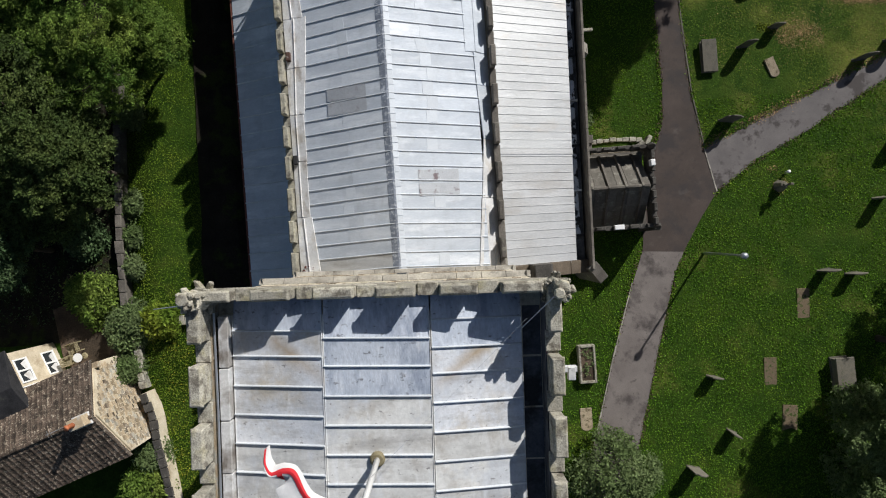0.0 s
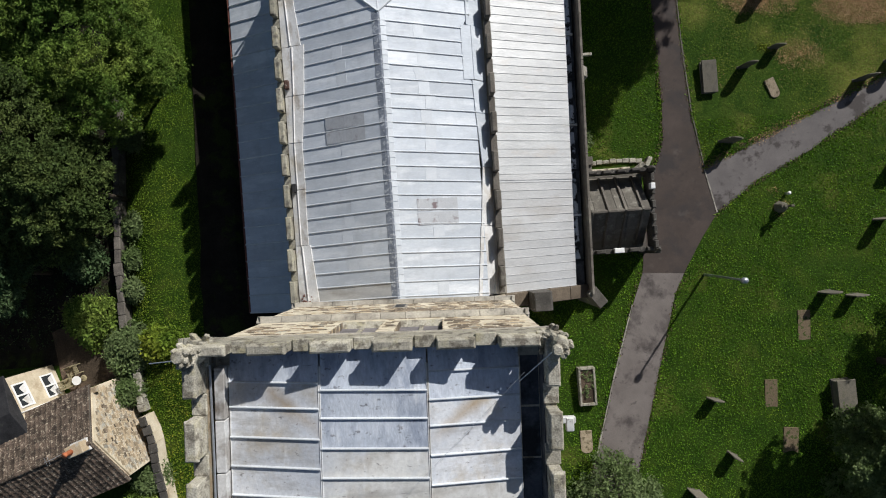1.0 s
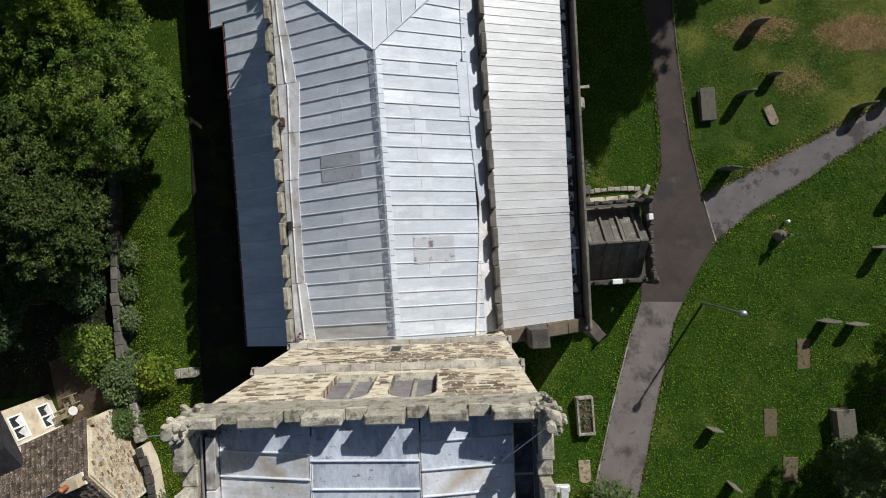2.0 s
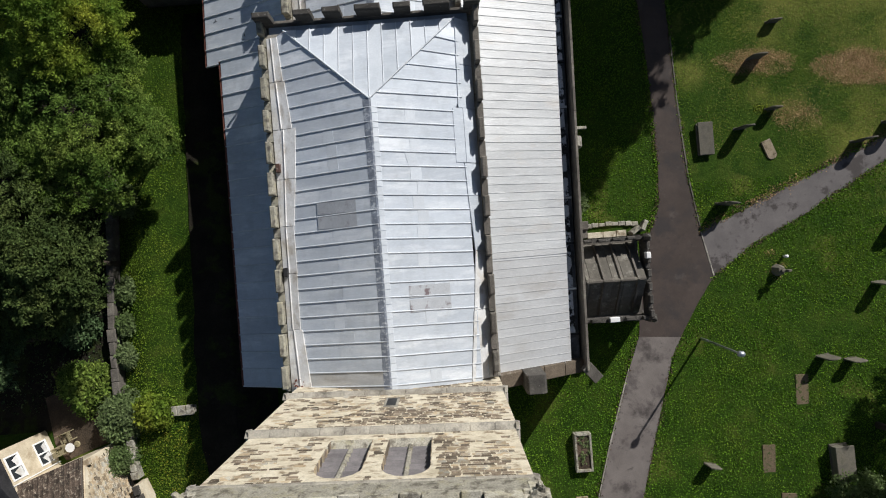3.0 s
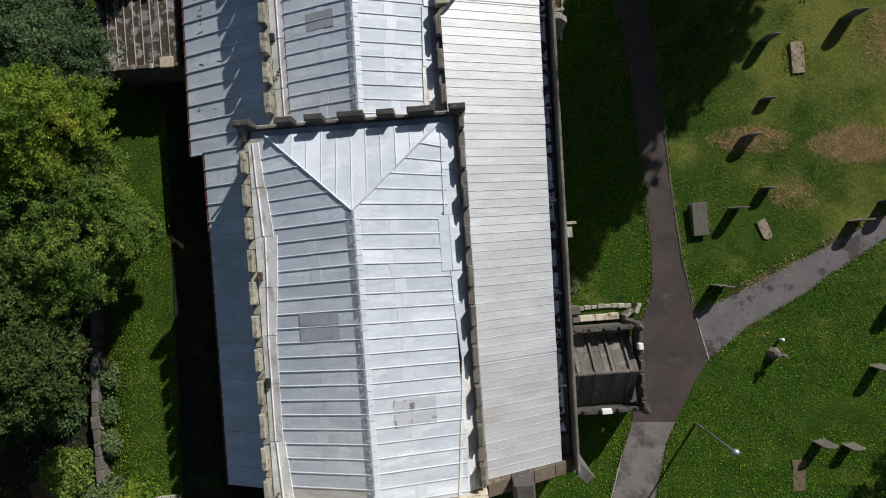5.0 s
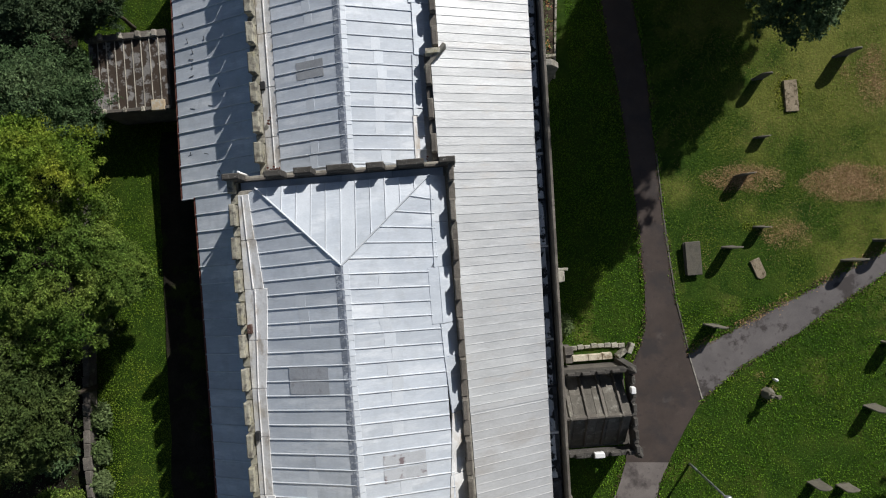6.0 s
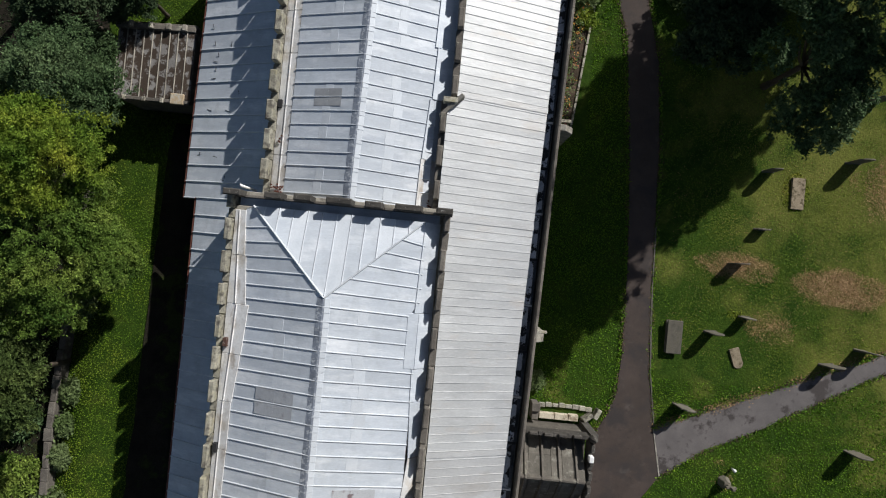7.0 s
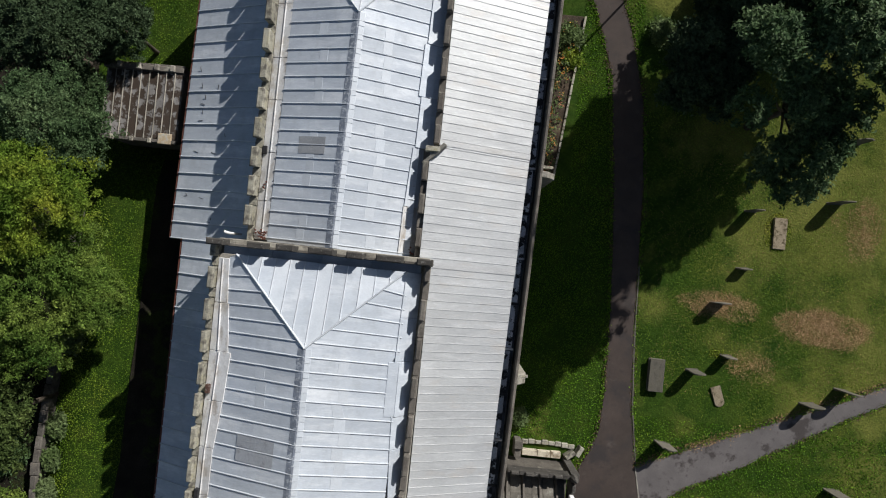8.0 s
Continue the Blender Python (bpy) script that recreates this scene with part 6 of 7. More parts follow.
for i in range(9):
    a, b = -16.3 + i * 0.49, -16.3 + (i + 1) * 0.49
    za, zb = 2.31 + 0.2 * i / 9, 2.31 + 0.2 * (i + 1) / 9
    part("roof_slab", Geo().hexa([(a + 0.03, 21.3, za), (b - 0.03, 21.3, zb), (b - 0.03, 25.0, zb), (a + 0.03, 25.0, za)], [(a + 0.03, 21.3, za + 0.04), (b - 0.03, 21.3, zb + 0.04), (b - 0.03, 25.0, zb + 0.04), (a + 0.03, 25.0, za + 0.04)]), MOSSY, roofn)
    roll(roofn, STONE, (a, 21.2, za + 0.03), (a, 25.1, za + 0.03), 0.03, "roof_rib")
for y0, y1 in ((25.05, 25.35), (21.05, 21.25)):
    part("coping", Geo().box(-16.4, -11.9, y0, y1, 2.3, 2.62), STONE_DARK, roofn, bevel=0.03)
for i, x in enumerate((-15.6, -14.5, -13.5, -12.6)):
    part("coping_stone", Geo().box(x, x + 0.25, 25.05, 25.4, 2.6, 2.78), STONE, roofn, bevel=0.03)
    if i != 3:
        part("coping_stone", Geo().box(x, x + 0.2, 21.0, 21.28, 2.6, 2.72), LICHEN_STONE, roofn, bevel=0.03)
part("coping_stone", Geo().box(-12.95, -12.2, 21.0, 21.6, 2.5, 2.66), TAN_STONE, roofn, "tan slab at the corner", bevel=0.03)


# ---- plants ----
def leaf_mesh(name, centres, size, mat, seed, per, spread, flat=0.6):
    """Many small folded leaves in puffs round the centres."""
    r = np.random.default_rng(seed)
    c = np.repeat(np.asarray(centres, float), per, axis=0)
    n = len(c)
    p = c + r.normal(0, 1, (n, 3)) * np.array([spread, spread, spread * flat])
    s = size * r.uniform(0.6, 1.3, n)[:, None]
    u = r.normal(0, 1, (n, 3))
    u[:, 2] *= 0.35
    u /= np.linalg.norm(u, axis=1)[:, None]
    w = r.normal(0, 1, (n, 3))
    w[:, 2] *= 0.45
    w -= (w * u).sum(1)[:, None] * u
    w /= np.linalg.norm(w, axis=1)[:, None]
    k = np.cross(u, w)
    quad = np.stack([p - u * s, p + w * s * 0.42 + k * s * 0.12, p + u * s, p - w * s * 0.42 + k * s * 0.12], 1).reshape(-1, 3)
    me = bpy.data.meshes.new(name)
    me.vertices.add(n * 4)
    me.vertices.foreach_set("co", quad.ravel())
    me.loops.add(n * 4)
    me.loops.foreach_set("vertex_index", np.arange(n * 4))
    me.polygons.add(n)
    me.polygons.foreach_set("loop_start", np.arange(n) * 4)
    me.update(calc_edges=True)
    me.materials.append(mat)
    return me


def lobes_for(seed, radius, z0, z1, count):
    r = random.Random(seed)
    out = []
    for i in range(count):
        a = i * 2.4 + r.uniform(-0.5, 0.5)
        d = radius * (0.15 + 0.62 * math.sqrt((i + 0.4) / count)) * r.uniform(0.85, 1.1)
        h = z1 - (z1 - z0) * (0.16 + 0.62 * (d / radius) ** 1.5) * r.uniform(0.85, 1.15)
        out.append((d * math.cos(a), d * math.sin(a), h, radius * r.uniform(0.19, 0.33)))
    return out


def tree(x, y, radius, base, top, mat, label, seed, puffs=900, per=34, leaf=0.08, lobes=14, lean=(0.0, 0.0), limbs=None):
    """A tree: tapered trunk, limbs to each lobe, and a crown of leaf puffs over the lobes."""
    z = land(x, y)
    t = thing("tree", label, "tree", at=pose(x - lean[0], y - lean[1], z - 0.1))
    r = random.Random(seed)
    ls = [(a + lean[0], b + lean[1], c, d) for a, b, c, d in lobes_for(seed, radius, base, top, int(lobes * 1.7))]
    if limbs:
        ls = [(a - x, b - y, c - z, d) for a, b, c, d in limbs]
    g = Geo()
    fork = base * 0.75 + 0.4
    g.tube([(0, 0, 0), (0.05, 0, fork * 0.3), (0.1 + lean[0] * 0.1, 0.05, fork * 0.7), (0.1 + lean[0] * 0.2, 0.05 + lean[1] * 0.2, fork)], [radius * 0.075, radius * 0.058, radius * 0.05, radius * 0.045], 9)
    part("trunk", g, BARK, t, smooth=True)
    for lx, ly, lz, lr in ls[:12]:
        part("limb", Geo().tube([(0.1 + lean[0] * 0.2, 0.05 + lean[1] * 0.2, fork - 0.2), (lx * 0.35, ly * 0.35, fork + (lz - fork) * 0.4), (lx * 0.75, ly * 0.75, lz - lr * 0.6), (lx, ly, lz - lr * 0.1)], [radius * 0.03, radius * 0.02, radius * 0.01, 0.015], 6), BARK, t, smooth=True)
    centres = []
    weights = [l[3] ** 2 for l in ls]
    for _ in range(puffs):
        lx, ly, lz, lr = r.choices(ls, weights)[0]
        while True:
            v = Vector((r.gauss(0, 1), r.gauss(0, 1), r.gauss(0.25, 0.9))).normalized()
            if v.z > -0.55:
                break
        k = lr * (0.72 + 0.42 * r.random()) * (1 + 0.6 * noise.noise((v * 2.3 + Vector((lx, ly, lz)))))
        centres.append((lx + v.x * k, ly + v.y * k, lz + v.z * k * 0.85))
    part("crown", leaf_mesh("crown", centres, leaf, mat, seed, per, 0.115), None, t)
    return t


EAST_TREE = [(20.0, 22.3, 6.6, 1.5), (20.6, 23.3, 7.2, 1.2), (19.1, 22.8, 6.2, 1.0), (15.9, 26.4, 11.0, 1.1), (17.3, 26.0, 10.5, 1.0), (19.2, 26.8, 11.0, 1.3), (18.2, 27.6, 11.5, 1.0),
             (16.1, 24.1, 9.5, 0.8), (18.1, 24.7, 9.5, 0.8), (20.0, 27.5, 11.5, 1.1), (21.3, 26.5, 10.0, 1.1), (19.8, 25.2, 8.6, 1.1), (20.8, 25.3, 7.0, 1.2), (20.2, 24.4, 7.4, 1.0), (21.6, 25.0, 8.0, 0.9), (20.4, 29.5, 11.0, 1.6), (22.8, 28.6, 9.5, 1.4),
             (22.4, 25.5, 11.8, 1.2), (21.6, 24.9, 11.2, 1.0), (23.5, 26.7, 12.2, 1.2)]
tree(-17.2, 13.0, 4.6, 2.0, 8.3, LEAF_MID, "large green broadleaf tree beside the lawn", 11, 1700, per=46, leaf=0.068, lobes=20, lean=(3.4, 0.0))
tree(-16.9, 17.0, 3.4, 3.0, 10.4, LEAF_YELLOW, "yellow-green tree among darker trees", 12, 1300, per=46, leaf=0.068, lobes=16, lean=(2.9, 0.4))
tree(-16.6, 20.6, 3.0, 3.0, 9.3, LEAF_DARK, "dark blue-green tree close to the north porch", 13, 1100, lobes=14, leaf=0.075, lean=(2.6, 0.0))
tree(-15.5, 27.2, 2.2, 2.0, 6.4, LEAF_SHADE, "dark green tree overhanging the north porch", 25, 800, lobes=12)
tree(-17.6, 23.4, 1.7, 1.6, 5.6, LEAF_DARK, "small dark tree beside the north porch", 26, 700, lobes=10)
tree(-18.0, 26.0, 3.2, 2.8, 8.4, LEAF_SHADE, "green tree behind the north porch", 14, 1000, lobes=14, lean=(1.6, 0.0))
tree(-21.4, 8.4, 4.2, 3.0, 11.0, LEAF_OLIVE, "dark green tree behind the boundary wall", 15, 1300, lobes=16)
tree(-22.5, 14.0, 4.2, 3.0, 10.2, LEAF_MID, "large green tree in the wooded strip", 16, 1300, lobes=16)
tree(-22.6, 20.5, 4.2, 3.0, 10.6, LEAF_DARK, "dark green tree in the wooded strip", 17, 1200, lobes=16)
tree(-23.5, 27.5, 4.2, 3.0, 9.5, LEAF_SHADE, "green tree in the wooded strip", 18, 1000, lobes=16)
tree(-26.5, 5.5, 3.8, 2.6, 9.0, LEAF_MID, "green tree behind the cottage yard", 19, 1000, lobes=14)
tree(-23.6, 1.6, 2.4, 2.6, 6.4, LEAF_DARK, "dark green tree shading the cottage wing", 21, 800, lobes=12)
tree(-28.5, 11.5, 4.5, 3.0, 9.5, LEAF_DARK, "dark green tree in the wooded strip", 20, 900, lobes=14)
tree(21.4, 26.2, 3.2, 4.5, 12.0, LEAF_DARK, "tall dark broadleaf tree shading the path", 31, 2000, leaf=0.1, limbs=EAST_TREE)
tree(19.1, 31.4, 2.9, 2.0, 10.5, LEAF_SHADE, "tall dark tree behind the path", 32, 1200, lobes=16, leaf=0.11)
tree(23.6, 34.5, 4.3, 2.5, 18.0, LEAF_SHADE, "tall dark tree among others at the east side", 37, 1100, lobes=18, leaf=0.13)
tree(25.2, 32.4, 4.2, 2.5, 18.0, LEAF_SHADE, "unseen tall tree casting shade by the graves", 33, 1100, lobes=18, leaf=0.13)
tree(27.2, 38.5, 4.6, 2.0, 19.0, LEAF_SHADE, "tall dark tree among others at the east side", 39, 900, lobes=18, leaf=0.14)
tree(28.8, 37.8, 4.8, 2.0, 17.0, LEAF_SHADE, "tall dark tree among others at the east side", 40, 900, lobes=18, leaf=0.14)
# three thicket trees out of view, added to stop sun streaks between the trunks
tree(19.9, 32.6, 2.8, 0.8, 8.5, LEAF_SHADE, "unseen thicket tree closing gaps in the east shade", 41, 700, leaf=0.14)
tree(22.6, 32.2, 2.8, 0.8, 9.0, LEAF_SHADE, "unseen thicket tree closing gaps in the east shade", 42, 700, leaf=0.14)
tree(25.6, 33.6, 2.8, 0.8, 9.5, LEAF_SHADE, "unseen thicket tree closing gaps in the east shade", 43, 700, leaf=0.14)
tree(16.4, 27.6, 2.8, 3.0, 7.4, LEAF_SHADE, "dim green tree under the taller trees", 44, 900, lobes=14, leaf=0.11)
# added out of view to shade the crown over the path
tree(28.1, 34.5, 2.9, 4.0, 15.5, LEAF_SHADE, "unseen tall tree casting shade by the graves", 46, 900, lobes=16, leaf=0.13)
tree(-18.9, 5.7, 3.0, 2.6, 8.6, LEAF_OLIVE, "olive-green tree over the boundary wall", 22, 1500, lobes=18, leaf=0.085)
tree(-22.6, 3.6, 2.6, 2.0, 6.4, LEAF_OLIVE, "olive-green tree behind the boundary wall", 23, 900, lobes=14, leaf=0.085)
tree(-15.4, 12.3, 2.3, 1.2, 4.7, LEAF_MID, "young green tree spreading low over the lawn", 24, 950, per=46, leaf=0.068, lobes=14)
tree(25.6, -7.2, 3.0, 2.6, 7.8, LEAF_MID, "green tree at the churchyard edge", 38, 800, lobes=14, leaf=0.1)
tree(23.6, -11.6, 2.9, 1.4, 6.2, LEAF_BUSH, "small pale green tree beside a chest tomb", 34, 1300, lobes=12)
tree(23.4, -15.6, 2.9, 1.4, 6.0, LEAF_BUSH, "pale green tree at the churchyard edge", 35, 1100, lobes=12)
tree(31.5, -1.5, 3.2, 2.0, 7.0, LEAF_MID, "green tree at the churchyard edge", 36, 700, lobes=12)


def bush(x, y, radius, high, mat, label, seed, puffs=260, leaf=0.11, base=0.0, name="bush"):
    t = thing(name, label, "bush", at=pose(x, y, land(x, y) + base))
    r = random.Random(seed)
    for k in range(5):
        a = k * 1.3
        g = Geo().tube([(0, 0, -0.1), (0.3 * radius * math.cos(a), 0.3 * radius * math.sin(a), high * 0.5), (0.6 * radius * math.cos(a), 0.6 * radius * math.sin(a), high * 0.8)], [0.05, 0.035, 0.012], 5)
        part("stem", g, BARK, t)
    cs = []
    for _ in range(puffs):
        a, d = r.uniform(0, 6.283), radius * math.sqrt(r.random())
        k = 1 + 0.3 * noise.noise((math.cos(a) * 1.5 + seed, math.sin(a) * 1.5, seed * 0.3))
        h = high * math.sqrt(max(0.05, 1 - (d / radius) ** 2)) * r.uniform(0.75, 1.05) * (0.85 + 0.3 * noise.noise((d * math.cos(a) * 1.2, d * math.sin(a) * 1.2, seed)))
        cs.append((d * k * math.cos(a), d * k * math.sin(a), h))
    part("foliage", leaf_mesh("foliage", cs, leaf, mat, seed, 14, 0.16), None, t)
    return t


bush(23.3, -11.0, 1.6, 2.9, LEAF_BUSH, "pale green shrub beside a chest tomb", 78, 420, 0.1)
bush(22.9, -14.6, 1.6, 2.6, LEAF_BUSH, "pale green shrub at the churchyard edge", 79, 420, 0.1)
bush(9.0, -13.9, 2.4, 2.6, LEAF_BUSH, "rounded grey-green bush beside the path", 51, 800, 0.1)
bush(-20.9, -1.4, 1.5, 1.5, LEAF_MID, "green shrub at the end of the boundary wall", 52, 420)
bush(-18.6, -3.3, 1.5, 1.5, LEAF_BUSH, "bright green shrub beside the cottage yard", 53, 450)
bush(-16.6, -3.0, 1.0, 0.8, LEAF_YELLOW, "yellow-green shrub on the stone footing", 54, 260)
bush(-18.75, -5.6, 0.8, 1.6, LEAF_BUSH, "ivy shrub against the cottage gable", 55, 260)
bush(-17.8, -10.8, 0.9, 1.4, LEAF_BUSH, "green shrub beside the low wall", 56, 260)
bush(-18.2, -12.6, 1.3, 1.9, LEAF_MID, "dark green shrub behind the cottage", 57, 380)
bush(-18.3, 2.0, 0.55, 0.5, LEAF_BUSH, "ivy spilling over the boundary wall", 58, 140)
bush(-18.3, 0.2, 0.6, 0.6, LEAF_BUSH, "ivy spilling over the boundary wall", 59, 160)
bush(-18.2, 4.0, 0.6, 0.5, LEAF_BUSH, "ivy spilling over the boundary wall", 60, 140)
bush(-17.9, 9.3, 0.9, 0.8, LEAF_BUSH, "bright green undergrowth at the lawn's edge", 61, 240)
bush(-21.3, 2.2, 1.3, 1.3, LEAF_DARK, "dark shrub behind the boundary wall", 62, 320)
bush(10.2, 29.3, 0.42, 0.5, LEAF_YELLOW, "lime-green shrub in the flower bed", 66, 200, 0.1)
bush(10.0, 30.6, 0.62, 0.7, LEAF_BUSH, "grey-green shrub in the flower bed", 67, 220, 0.1)
bush(15.6, 31.4, 0.7, 1.0, LEAF_BUSH, "grey-green shrub beside the path", 68, 160, 0.1)
bush(9.0, 7.3, 0.4, 0.8, LEAF_BUSH, "ivy climbing at the foot of the aisle wall", 69, 120, 0.09)

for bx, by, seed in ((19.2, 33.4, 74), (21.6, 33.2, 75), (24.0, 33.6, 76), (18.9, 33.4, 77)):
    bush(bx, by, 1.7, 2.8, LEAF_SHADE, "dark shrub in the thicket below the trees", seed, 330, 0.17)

# flower border along the aisle
bed = solid("flower_bed", Geo().hexa([(8.75, 22.0, -1.2), (9.75, 22.0, -1.2), (10.75, 32, -1.4), (9.0, 32, -1.4)], [(8.75, 22.0, -0.68), (9.75, 22.0, -0.68), (10.75, 32, -0.8), (9.0, 32, -0.8)]), SOIL, "narrow soil flower bed along the church wall", "flower bed", "structure", bevel=0.03)
kerb = thing("bed_edging", "pale stone edging of the flower bed", "kerb", kind="structure")
for i in range(14):
    a, b = i / 14, (i + 1) / 14 - 0.006
    part("edging_stone", Geo().hexa([(9.75 + a, 22 + 10 * a, -1.2), (9.87 + a, 22 + 10 * a, -1.2), (9.87 + b, 22 + 10 * b, -1.2), (9.75 + b, 22 + 10 * b, -1.2)],
                                    [(9.75 + a, 22 + 10 * a, -0.62), (9.87 + a, 22 + 10 * a, -0.62), (9.87 + b, 22 + 10 * b, -0.64), (9.75 + b, 22 + 10 * b, -0.64)]), LICHEN_STONE, kerb)
r5 = random.Random(5)
flowers = [(9.15 + 0.07 * (y - 22) + r5.uniform(-0.3, 0.45), y, -0.6 + r5.uniform(0, 0.15)) for y in np.linspace(22.3, 31.5, 60)]
tagged(new("border_leaves", leaf_mesh("border_leaves", flowers, 0.09, LEAF_BUSH, 71, 14, 0.14)), "small green border plants", "flowers", kind="stuff")
tagged(new("border_flowers", leaf_mesh("border_flowers", [(x, y, z + 0.12) for x, y, z in flowers[::2]], 0.06, PETAL, 72, 9, 0.09)), "red and orange border flowers", "flowers", kind="stuff")
tagged(new("planter_plants", leaf_mesh("planter_plants", [(r5.uniform(7.75, 8.35), r5.uniform(-8.2, -6.5), PZ + 0.38) for _ in range(14)], 0.08, LEAF_BUSH, 73, 10, 0.07)), "small plants growing in the planter", "plant", kind="stuff")


# ---- grass tufts, undergrowth and fallen leaves ----
def inside(px, py, poly):
    """Which points lie in a polygon."""
    res = np.zeros(len(px), bool)
    n = len(poly)
    for i in range(n):
        x0, y0 = poly[i]
        x1, y1 = poly[(i + 1) % n]
        cross = (y0 > py) != (y1 > py)
        res ^= cross & (px < (x1 - x0) * (py - y0) / ((y1 - y0) if y1 != y0 else 1e-9) + x0)
    return res


PATHS = [LOW_L + LOW_R[::-1], UP_L + UP_R[::-1], BR_L + BR_R[::-1]]


def open_lawn(x, y):
    keep = np.ones(len(x), bool)
    for p in PATHS:
        keep &= ~inside(x, y, p)
    keep &= ~((x > -11.3) & (x < 7.9) & (y > -1.6) & (y < 32))
    keep &= ~((x > -6.6) & (x < 3.3) & (y > -10.3) & (y <= -1.6))
    keep &= ~((x > 7.8) & (x < 12.1) & (y > 0.3) & (y < 5.8))
    keep &= ~((x > 8.5) & (x < 10.8) & (y > 22))
    keep &= ~((x > 7.5) & (x < 8.6) & (y > -8.6) & (y < -6.2))
    keep &= ~((x > 16.5) & (x < 17.6) & (y > 9.4) & (y < 11.5))
    keep &= ~((x < -18.7) & (y > -30))
    keep &= ~((x > -13.8) & (x < -9.8) & (y > -12) & (y < 20.5))
    for sx, sy, w, l in ((20.85, 9.7, 0.38, 0.7), (21.35, -4.85, 0.36, 0.95), (19.0, -8.75, 0.36, 0.85), (19.9, -11.55, 0.4, 0.8), (7.8, -10.75, 0.33, 0.65), (23.85, 19.8, 0.5, 1.0)):
        keep &= ~((abs(x - sx) < w) & (abs(y - sy) < l))
    return keep


def height(x, y):
    bank = np.clip(np.minimum(np.minimum((-10 - x) / 2, (x + 19) / 2), np.minimum((y + 8) / 4, (22 - y) / 3)), 0, 1)
    return 0.1 - 0.04 * np.clip(y, -15, 25) + bank


def blades(name, x, y, size, mat, seed, label, category, tall=1.0, lift=0.0):
    """Small bent blades, two triangles each."""
    r = np.random.default_rng(seed)
    n = len(x)
    z = height(x, y) + lift
    a = r.uniform(0, 2 * math.pi, n)
    s = size * r.uniform(0.6, 1.4, n)
    b = a + r.uniform(0.6, 2.4, n)
    o = np.stack([x, y, z], 1)
    u = np.stack([np.cos(a), np.sin(a), np.zeros(n)], 1) * s[:, None]
    lean = np.stack([np.cos(b), np.sin(b), np.zeros(n)], 1) * (s * 0.8)[:, None]
    up = np.zeros((n, 3))
    up[:, 2] = s * tall * r.uniform(0.5, 1.1, n)
    quad = np.stack([o - u * 0.5, o + u * 0.5, o + lean + up, o + lean * 0.3 - u * 0.45 + up * 0.8], 1).reshape(-1, 3)
    me = bpy.data.meshes.new(name)
    me.vertices.add(n * 4)
    me.vertices.foreach_set("co", quad.ravel())
    me.loops.add(n * 4)
    me.loops.foreach_set("vertex_index", np.arange(n * 4))
    me.polygons.add(n)
    me.polygons.foreach_set("loop_start", np.arange(n) * 4)
    me.update(calc_edges=True)
    me.materials.append(mat)
    return tagged(new(name, me), label, category, kind="stuff")


gr = np.random.default_rng(3)


def scatter(n, x0, x1, y0, y1):
    return gr.uniform(x0, x1, n), gr.uniform(y0, y1, n)


x, y = scatter(330000, 3.4, 34, -17, 34)
k = open_lawn(x, y)
x, y = x[k], y[k]
east = (y > 8) & (x > 14.5)
blades("grass", x[~east], y[~east], 0.052, BLADE, 81, "short mown churchyard grass", "grass", 0.8)
k = east & (gr.uniform(0, 1, len(y)) > np.clip((y - 8) / 14, 0, 0.45))
blades("grass", x[k], y[k], 0.042, BLADE_OLIVE, 86, "thin short grass among the graves", "grass", 0.35)
x, y = scatter(26000, 7.5, 34, -17, 34)
k = open_lawn(x, y) & ~((y > 8) & (x > 14.5))
blades("clover", x[k], y[k], 0.09, CLOVER, 84, "darker clumps of clover in the lawn", "grass", 0.4, 0.01)
x, y = scatter(250000, 14, 34, 8, 34)
k = open_lawn(x, y) & (gr.uniform(0, 1, len(y)) < np.clip((y - 7) / 8, 0, 1) * np.clip((x - 16.5) / 5, 0, 1) * (0.5 + 0.4 * np.sin(x * 0.9 + y * 0.5) * np.sin(y * 0.8)))
blades("dry_grass", x[k], y[k], 0.04, BLADE_DRY, 85, "sun-dried yellowing grass among the graves", "grass", 0.25, 0.012)
x, y = scatter(110000, -19, -10, -16, 34)
k = open_lawn(x, y)
blades("grass", x[k], y[k], 0.055, BLADE_OLIVE, 82, "longer green grass north of the church", "grass", 0.6)
x, y = scatter(26000, -34, -19, -3, 34)
blades("undergrowth", x, y, 0.13, LEAF_DARK, 83, "dark leafy undergrowth below the trees", "undergrowth", 0.8)
# floor colour carries the shade below the crowns
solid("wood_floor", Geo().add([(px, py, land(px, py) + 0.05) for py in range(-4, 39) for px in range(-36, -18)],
                                     [(j * 18 + i, j * 18 + i + 1, (j + 1) * 18 + i + 1, (j + 1) * 18 + i) for j in range(42) for i in range(17)]), SHADED_EARTH, "earth under the trees, darkened to look shaded", "ground", "structure")


def patch_points(n, cx, cy, rx, ry, seed):
    r = np.random.default_rng(seed)
    a, d = r.uniform(0, 6.283, n), r.uniform(0, 1, n) ** 0.72
    d *= 0.88 + 0.14 * np.sin(a * 2 + seed) + 0.07 * np.sin(a * 5)
    px, py = cx + rx * d * np.cos(a) + r.normal(0, 0.13, n), cy + ry * d * np.sin(a) + r.normal(0, 0.13, n)
    keep = 0.55 + 0.5 * np.sin(px * 2.1 + seed) * np.sin(py * 2.9 + px) > r.uniform(-0.35, 0.75, n)
    return px[keep], py[keep]


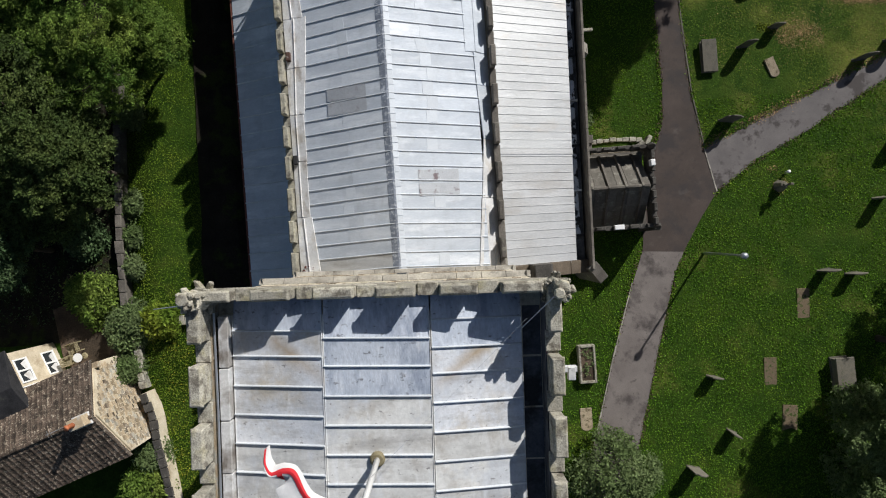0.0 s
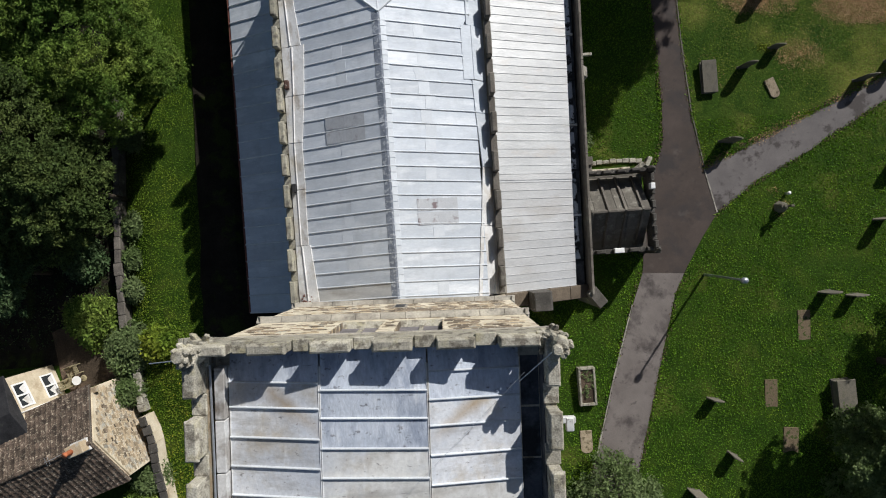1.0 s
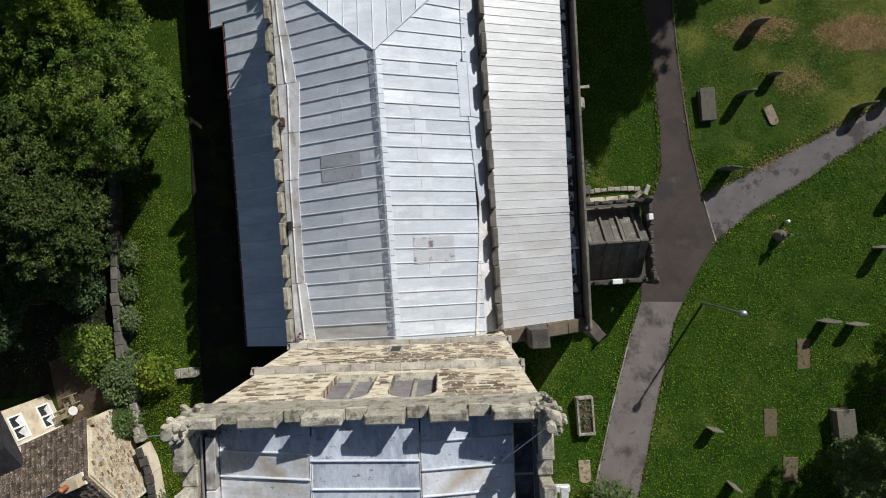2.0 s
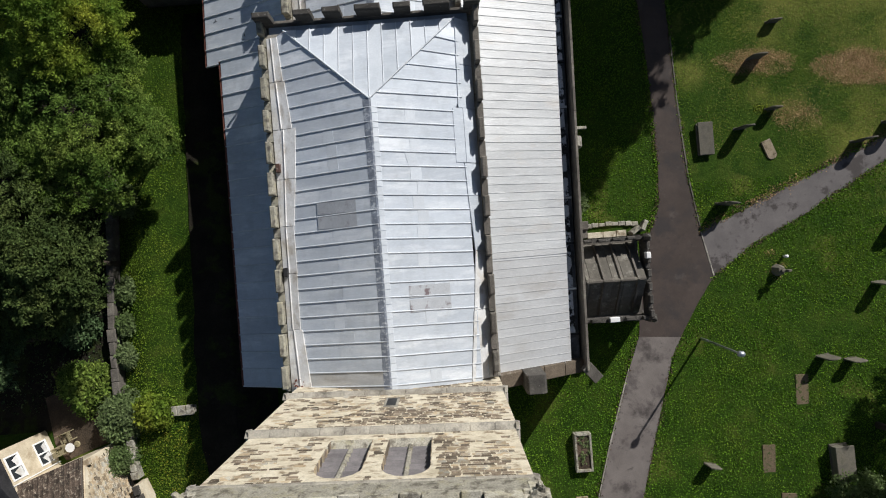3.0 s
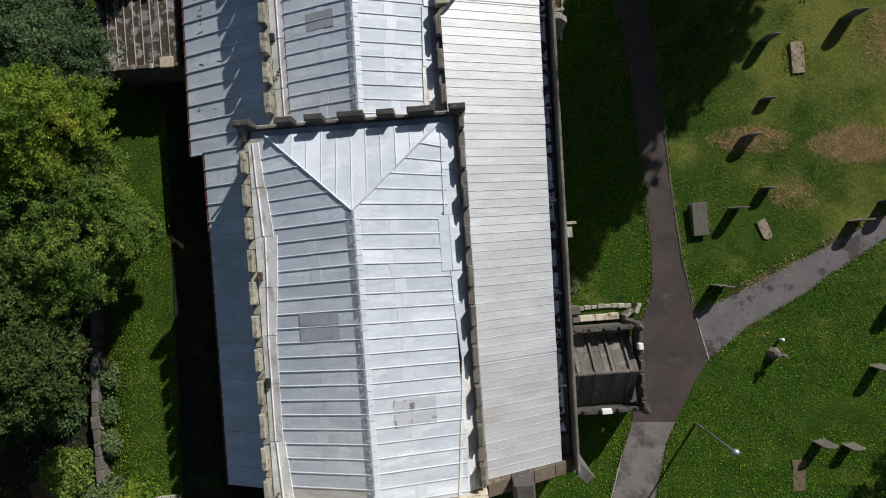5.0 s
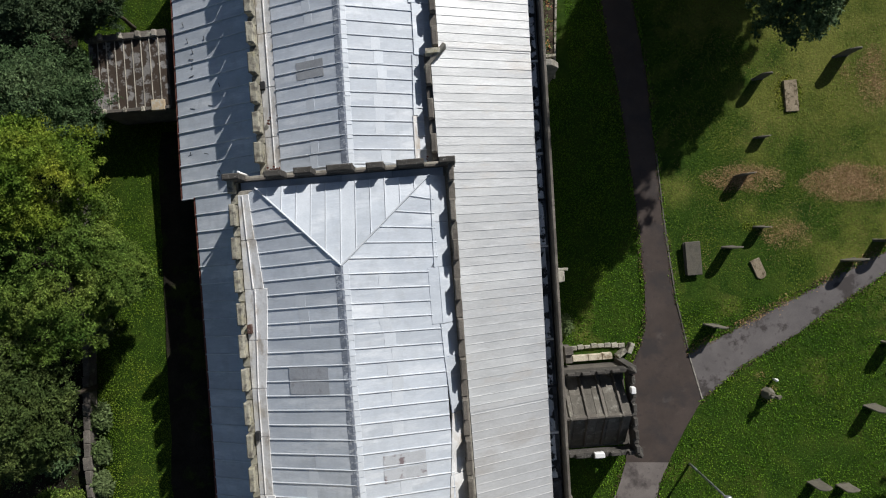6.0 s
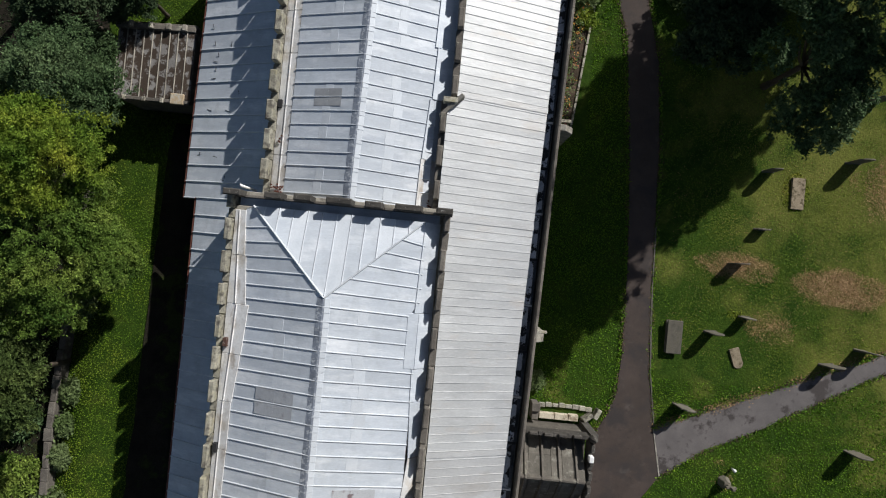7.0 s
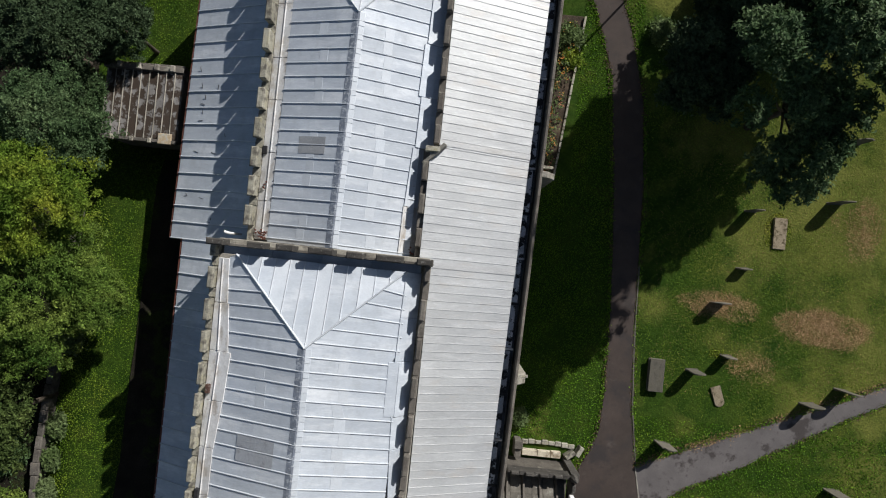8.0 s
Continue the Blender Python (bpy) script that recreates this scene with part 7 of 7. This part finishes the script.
for i, (cx, cy, rx, ry, n) in enumerate(((26.9, 14.3, 2.9, 1.4, 17000), (20.6, 15.1, 2.7, 0.95, 6800), (22.7, 11.6, 2.0, 0.9, 2200), (20.6, 2.35, 0.6, 0.5, 260), (20.3, 3.4, 0.4, 0.15, 60), (29.0, 20.5, 1.2, 2.5, 4600), (27.2, 21.0, 0.5, 1.0, 250))):
    px, py = patch_points(n, cx, cy, rx, ry, 90 + i)
    k = open_lawn(px, py)
    blades("dry_clippings", px[k], py[k], 0.043, DRY, 100 + i, "scattered brown dry clippings on the grass", "leaf litter", 0.35, 0.045)

px, py = gr.uniform(16.5, 31, 9000), gr.uniform(9.5, 24, 9000)
k = open_lawn(px, py) & (gr.uniform(0, 1, 9000) < 0.32 + 0.4 * np.sin(px * 0.8 + py * 0.35) * np.sin(py * 1.1 - 0.4 * px))
blades("dry_clippings", px[k], py[k], 0.04, DRY, 130, "thin scatter of brown clippings over the lawn", "leaf litter", 0.35, 0.04)
# weeds round the slab and the stones
px, py = gr.uniform(-1, 1, 900), gr.uniform(-1, 1, 900)
k = (np.hypot(px, py) < 1) & ((abs(px) > 0.52) | (abs(py) > 0.84))
blades("long_grass", 23.75 + 0.82 * px[k], 19.85 + 1.2 * py[k], 0.1, BLADE_LONG, 131, "long weeds round a grave slab", "grass", 0.4)
blades("long_grass", gr.normal(20.6, 0.22, 130), gr.normal(12.15, 0.13, 130), 0.1, BLADE_LONG, 132, "tuft of long weeds beside a gravestone", "grass", 0.5)


def along(line, n, spread, shift, seed):
    """Points scattered along a line, more thickly in some stretches."""
    r = np.random.default_rng(seed)
    q = np.asarray(line, float)
    seg = np.linalg.norm(np.diff(q, axis=0), axis=1)
    d = r.uniform(0, seg.sum(), n)
    d = d[r.uniform(0, 1, n) < 0.55 + 0.45 * np.sin(d * 1.7 + seed) * np.sin(d * 0.6)]
    at = np.concatenate([[0], np.cumsum(seg)])
    ex, ey = np.interp(d, at, q[:, 0]), np.interp(d, at, q[:, 1])
    return ex + shift + r.normal(0, spread, len(d)), ey + r.normal(0, spread, len(d))


SOIL_BIT = material("edge_earth", [(0.05, 0.036, 0.024), (0.11, 0.075, 0.045)], 2, 20, 0.95, 0, 0, 0.3, island=0.5)
EDGES = ((LOW_L, -0.1, 700), (LOW_R, 0.08, 900), (UP_L[1:], -0.06, 3000), (UP_R[4:], 0.08, 2600), (BR_L, 0.0, 1300), (BR_R, 0.0, 2600))
for i, (line, shift, n) in enumerate(EDGES):
    px, py = along(line, n, 0.09, shift, 130 + i)
    blades("edge_earth", px, py, 0.075, SOIL_BIT, 140 + i, "crumbs of brown earth along the path edge", "soil", 0.3, 0.04)
    px, py = along(line, n, 0.07, shift * 1.6, 150 + i)
    blades("edge_grass", px, py, 0.075, BLADE, 160 + i, "ragged grass spilling over the path edge", "grass", 0.7, 0.035)
px, py = along(BR_R, 2600, 0.16, -0.05, 170)
blades("dry_clippings", px, py, 0.06, DRY, 171, "brown dry clippings along the side path", "leaf litter", 0.35, 0.045)
px, py = scatter(5200, -17.8, -12.5, -16, -2.5)
blades("long_grass", px, py, 0.08, BLADE_LONG, 119, "long unmown yellowing grass beside the tower", "grass", 0.6)
px, py = scatter(2200, -17.6, -13.8, -13, -3)
FLOWER = material("buttercups", [(0.6, 0.45, 0.04), (0.7, 0.55, 0.06)], 3, 10, 0.7, 0, 0, 0.1)
k = open_lawn(px, py)
blades("wild_flowers", px[k][:260], py[k][:260], 0.035, FLOWER, 120, "tiny yellow flowers in the long grass", "flowers", 0.3, 0.09)
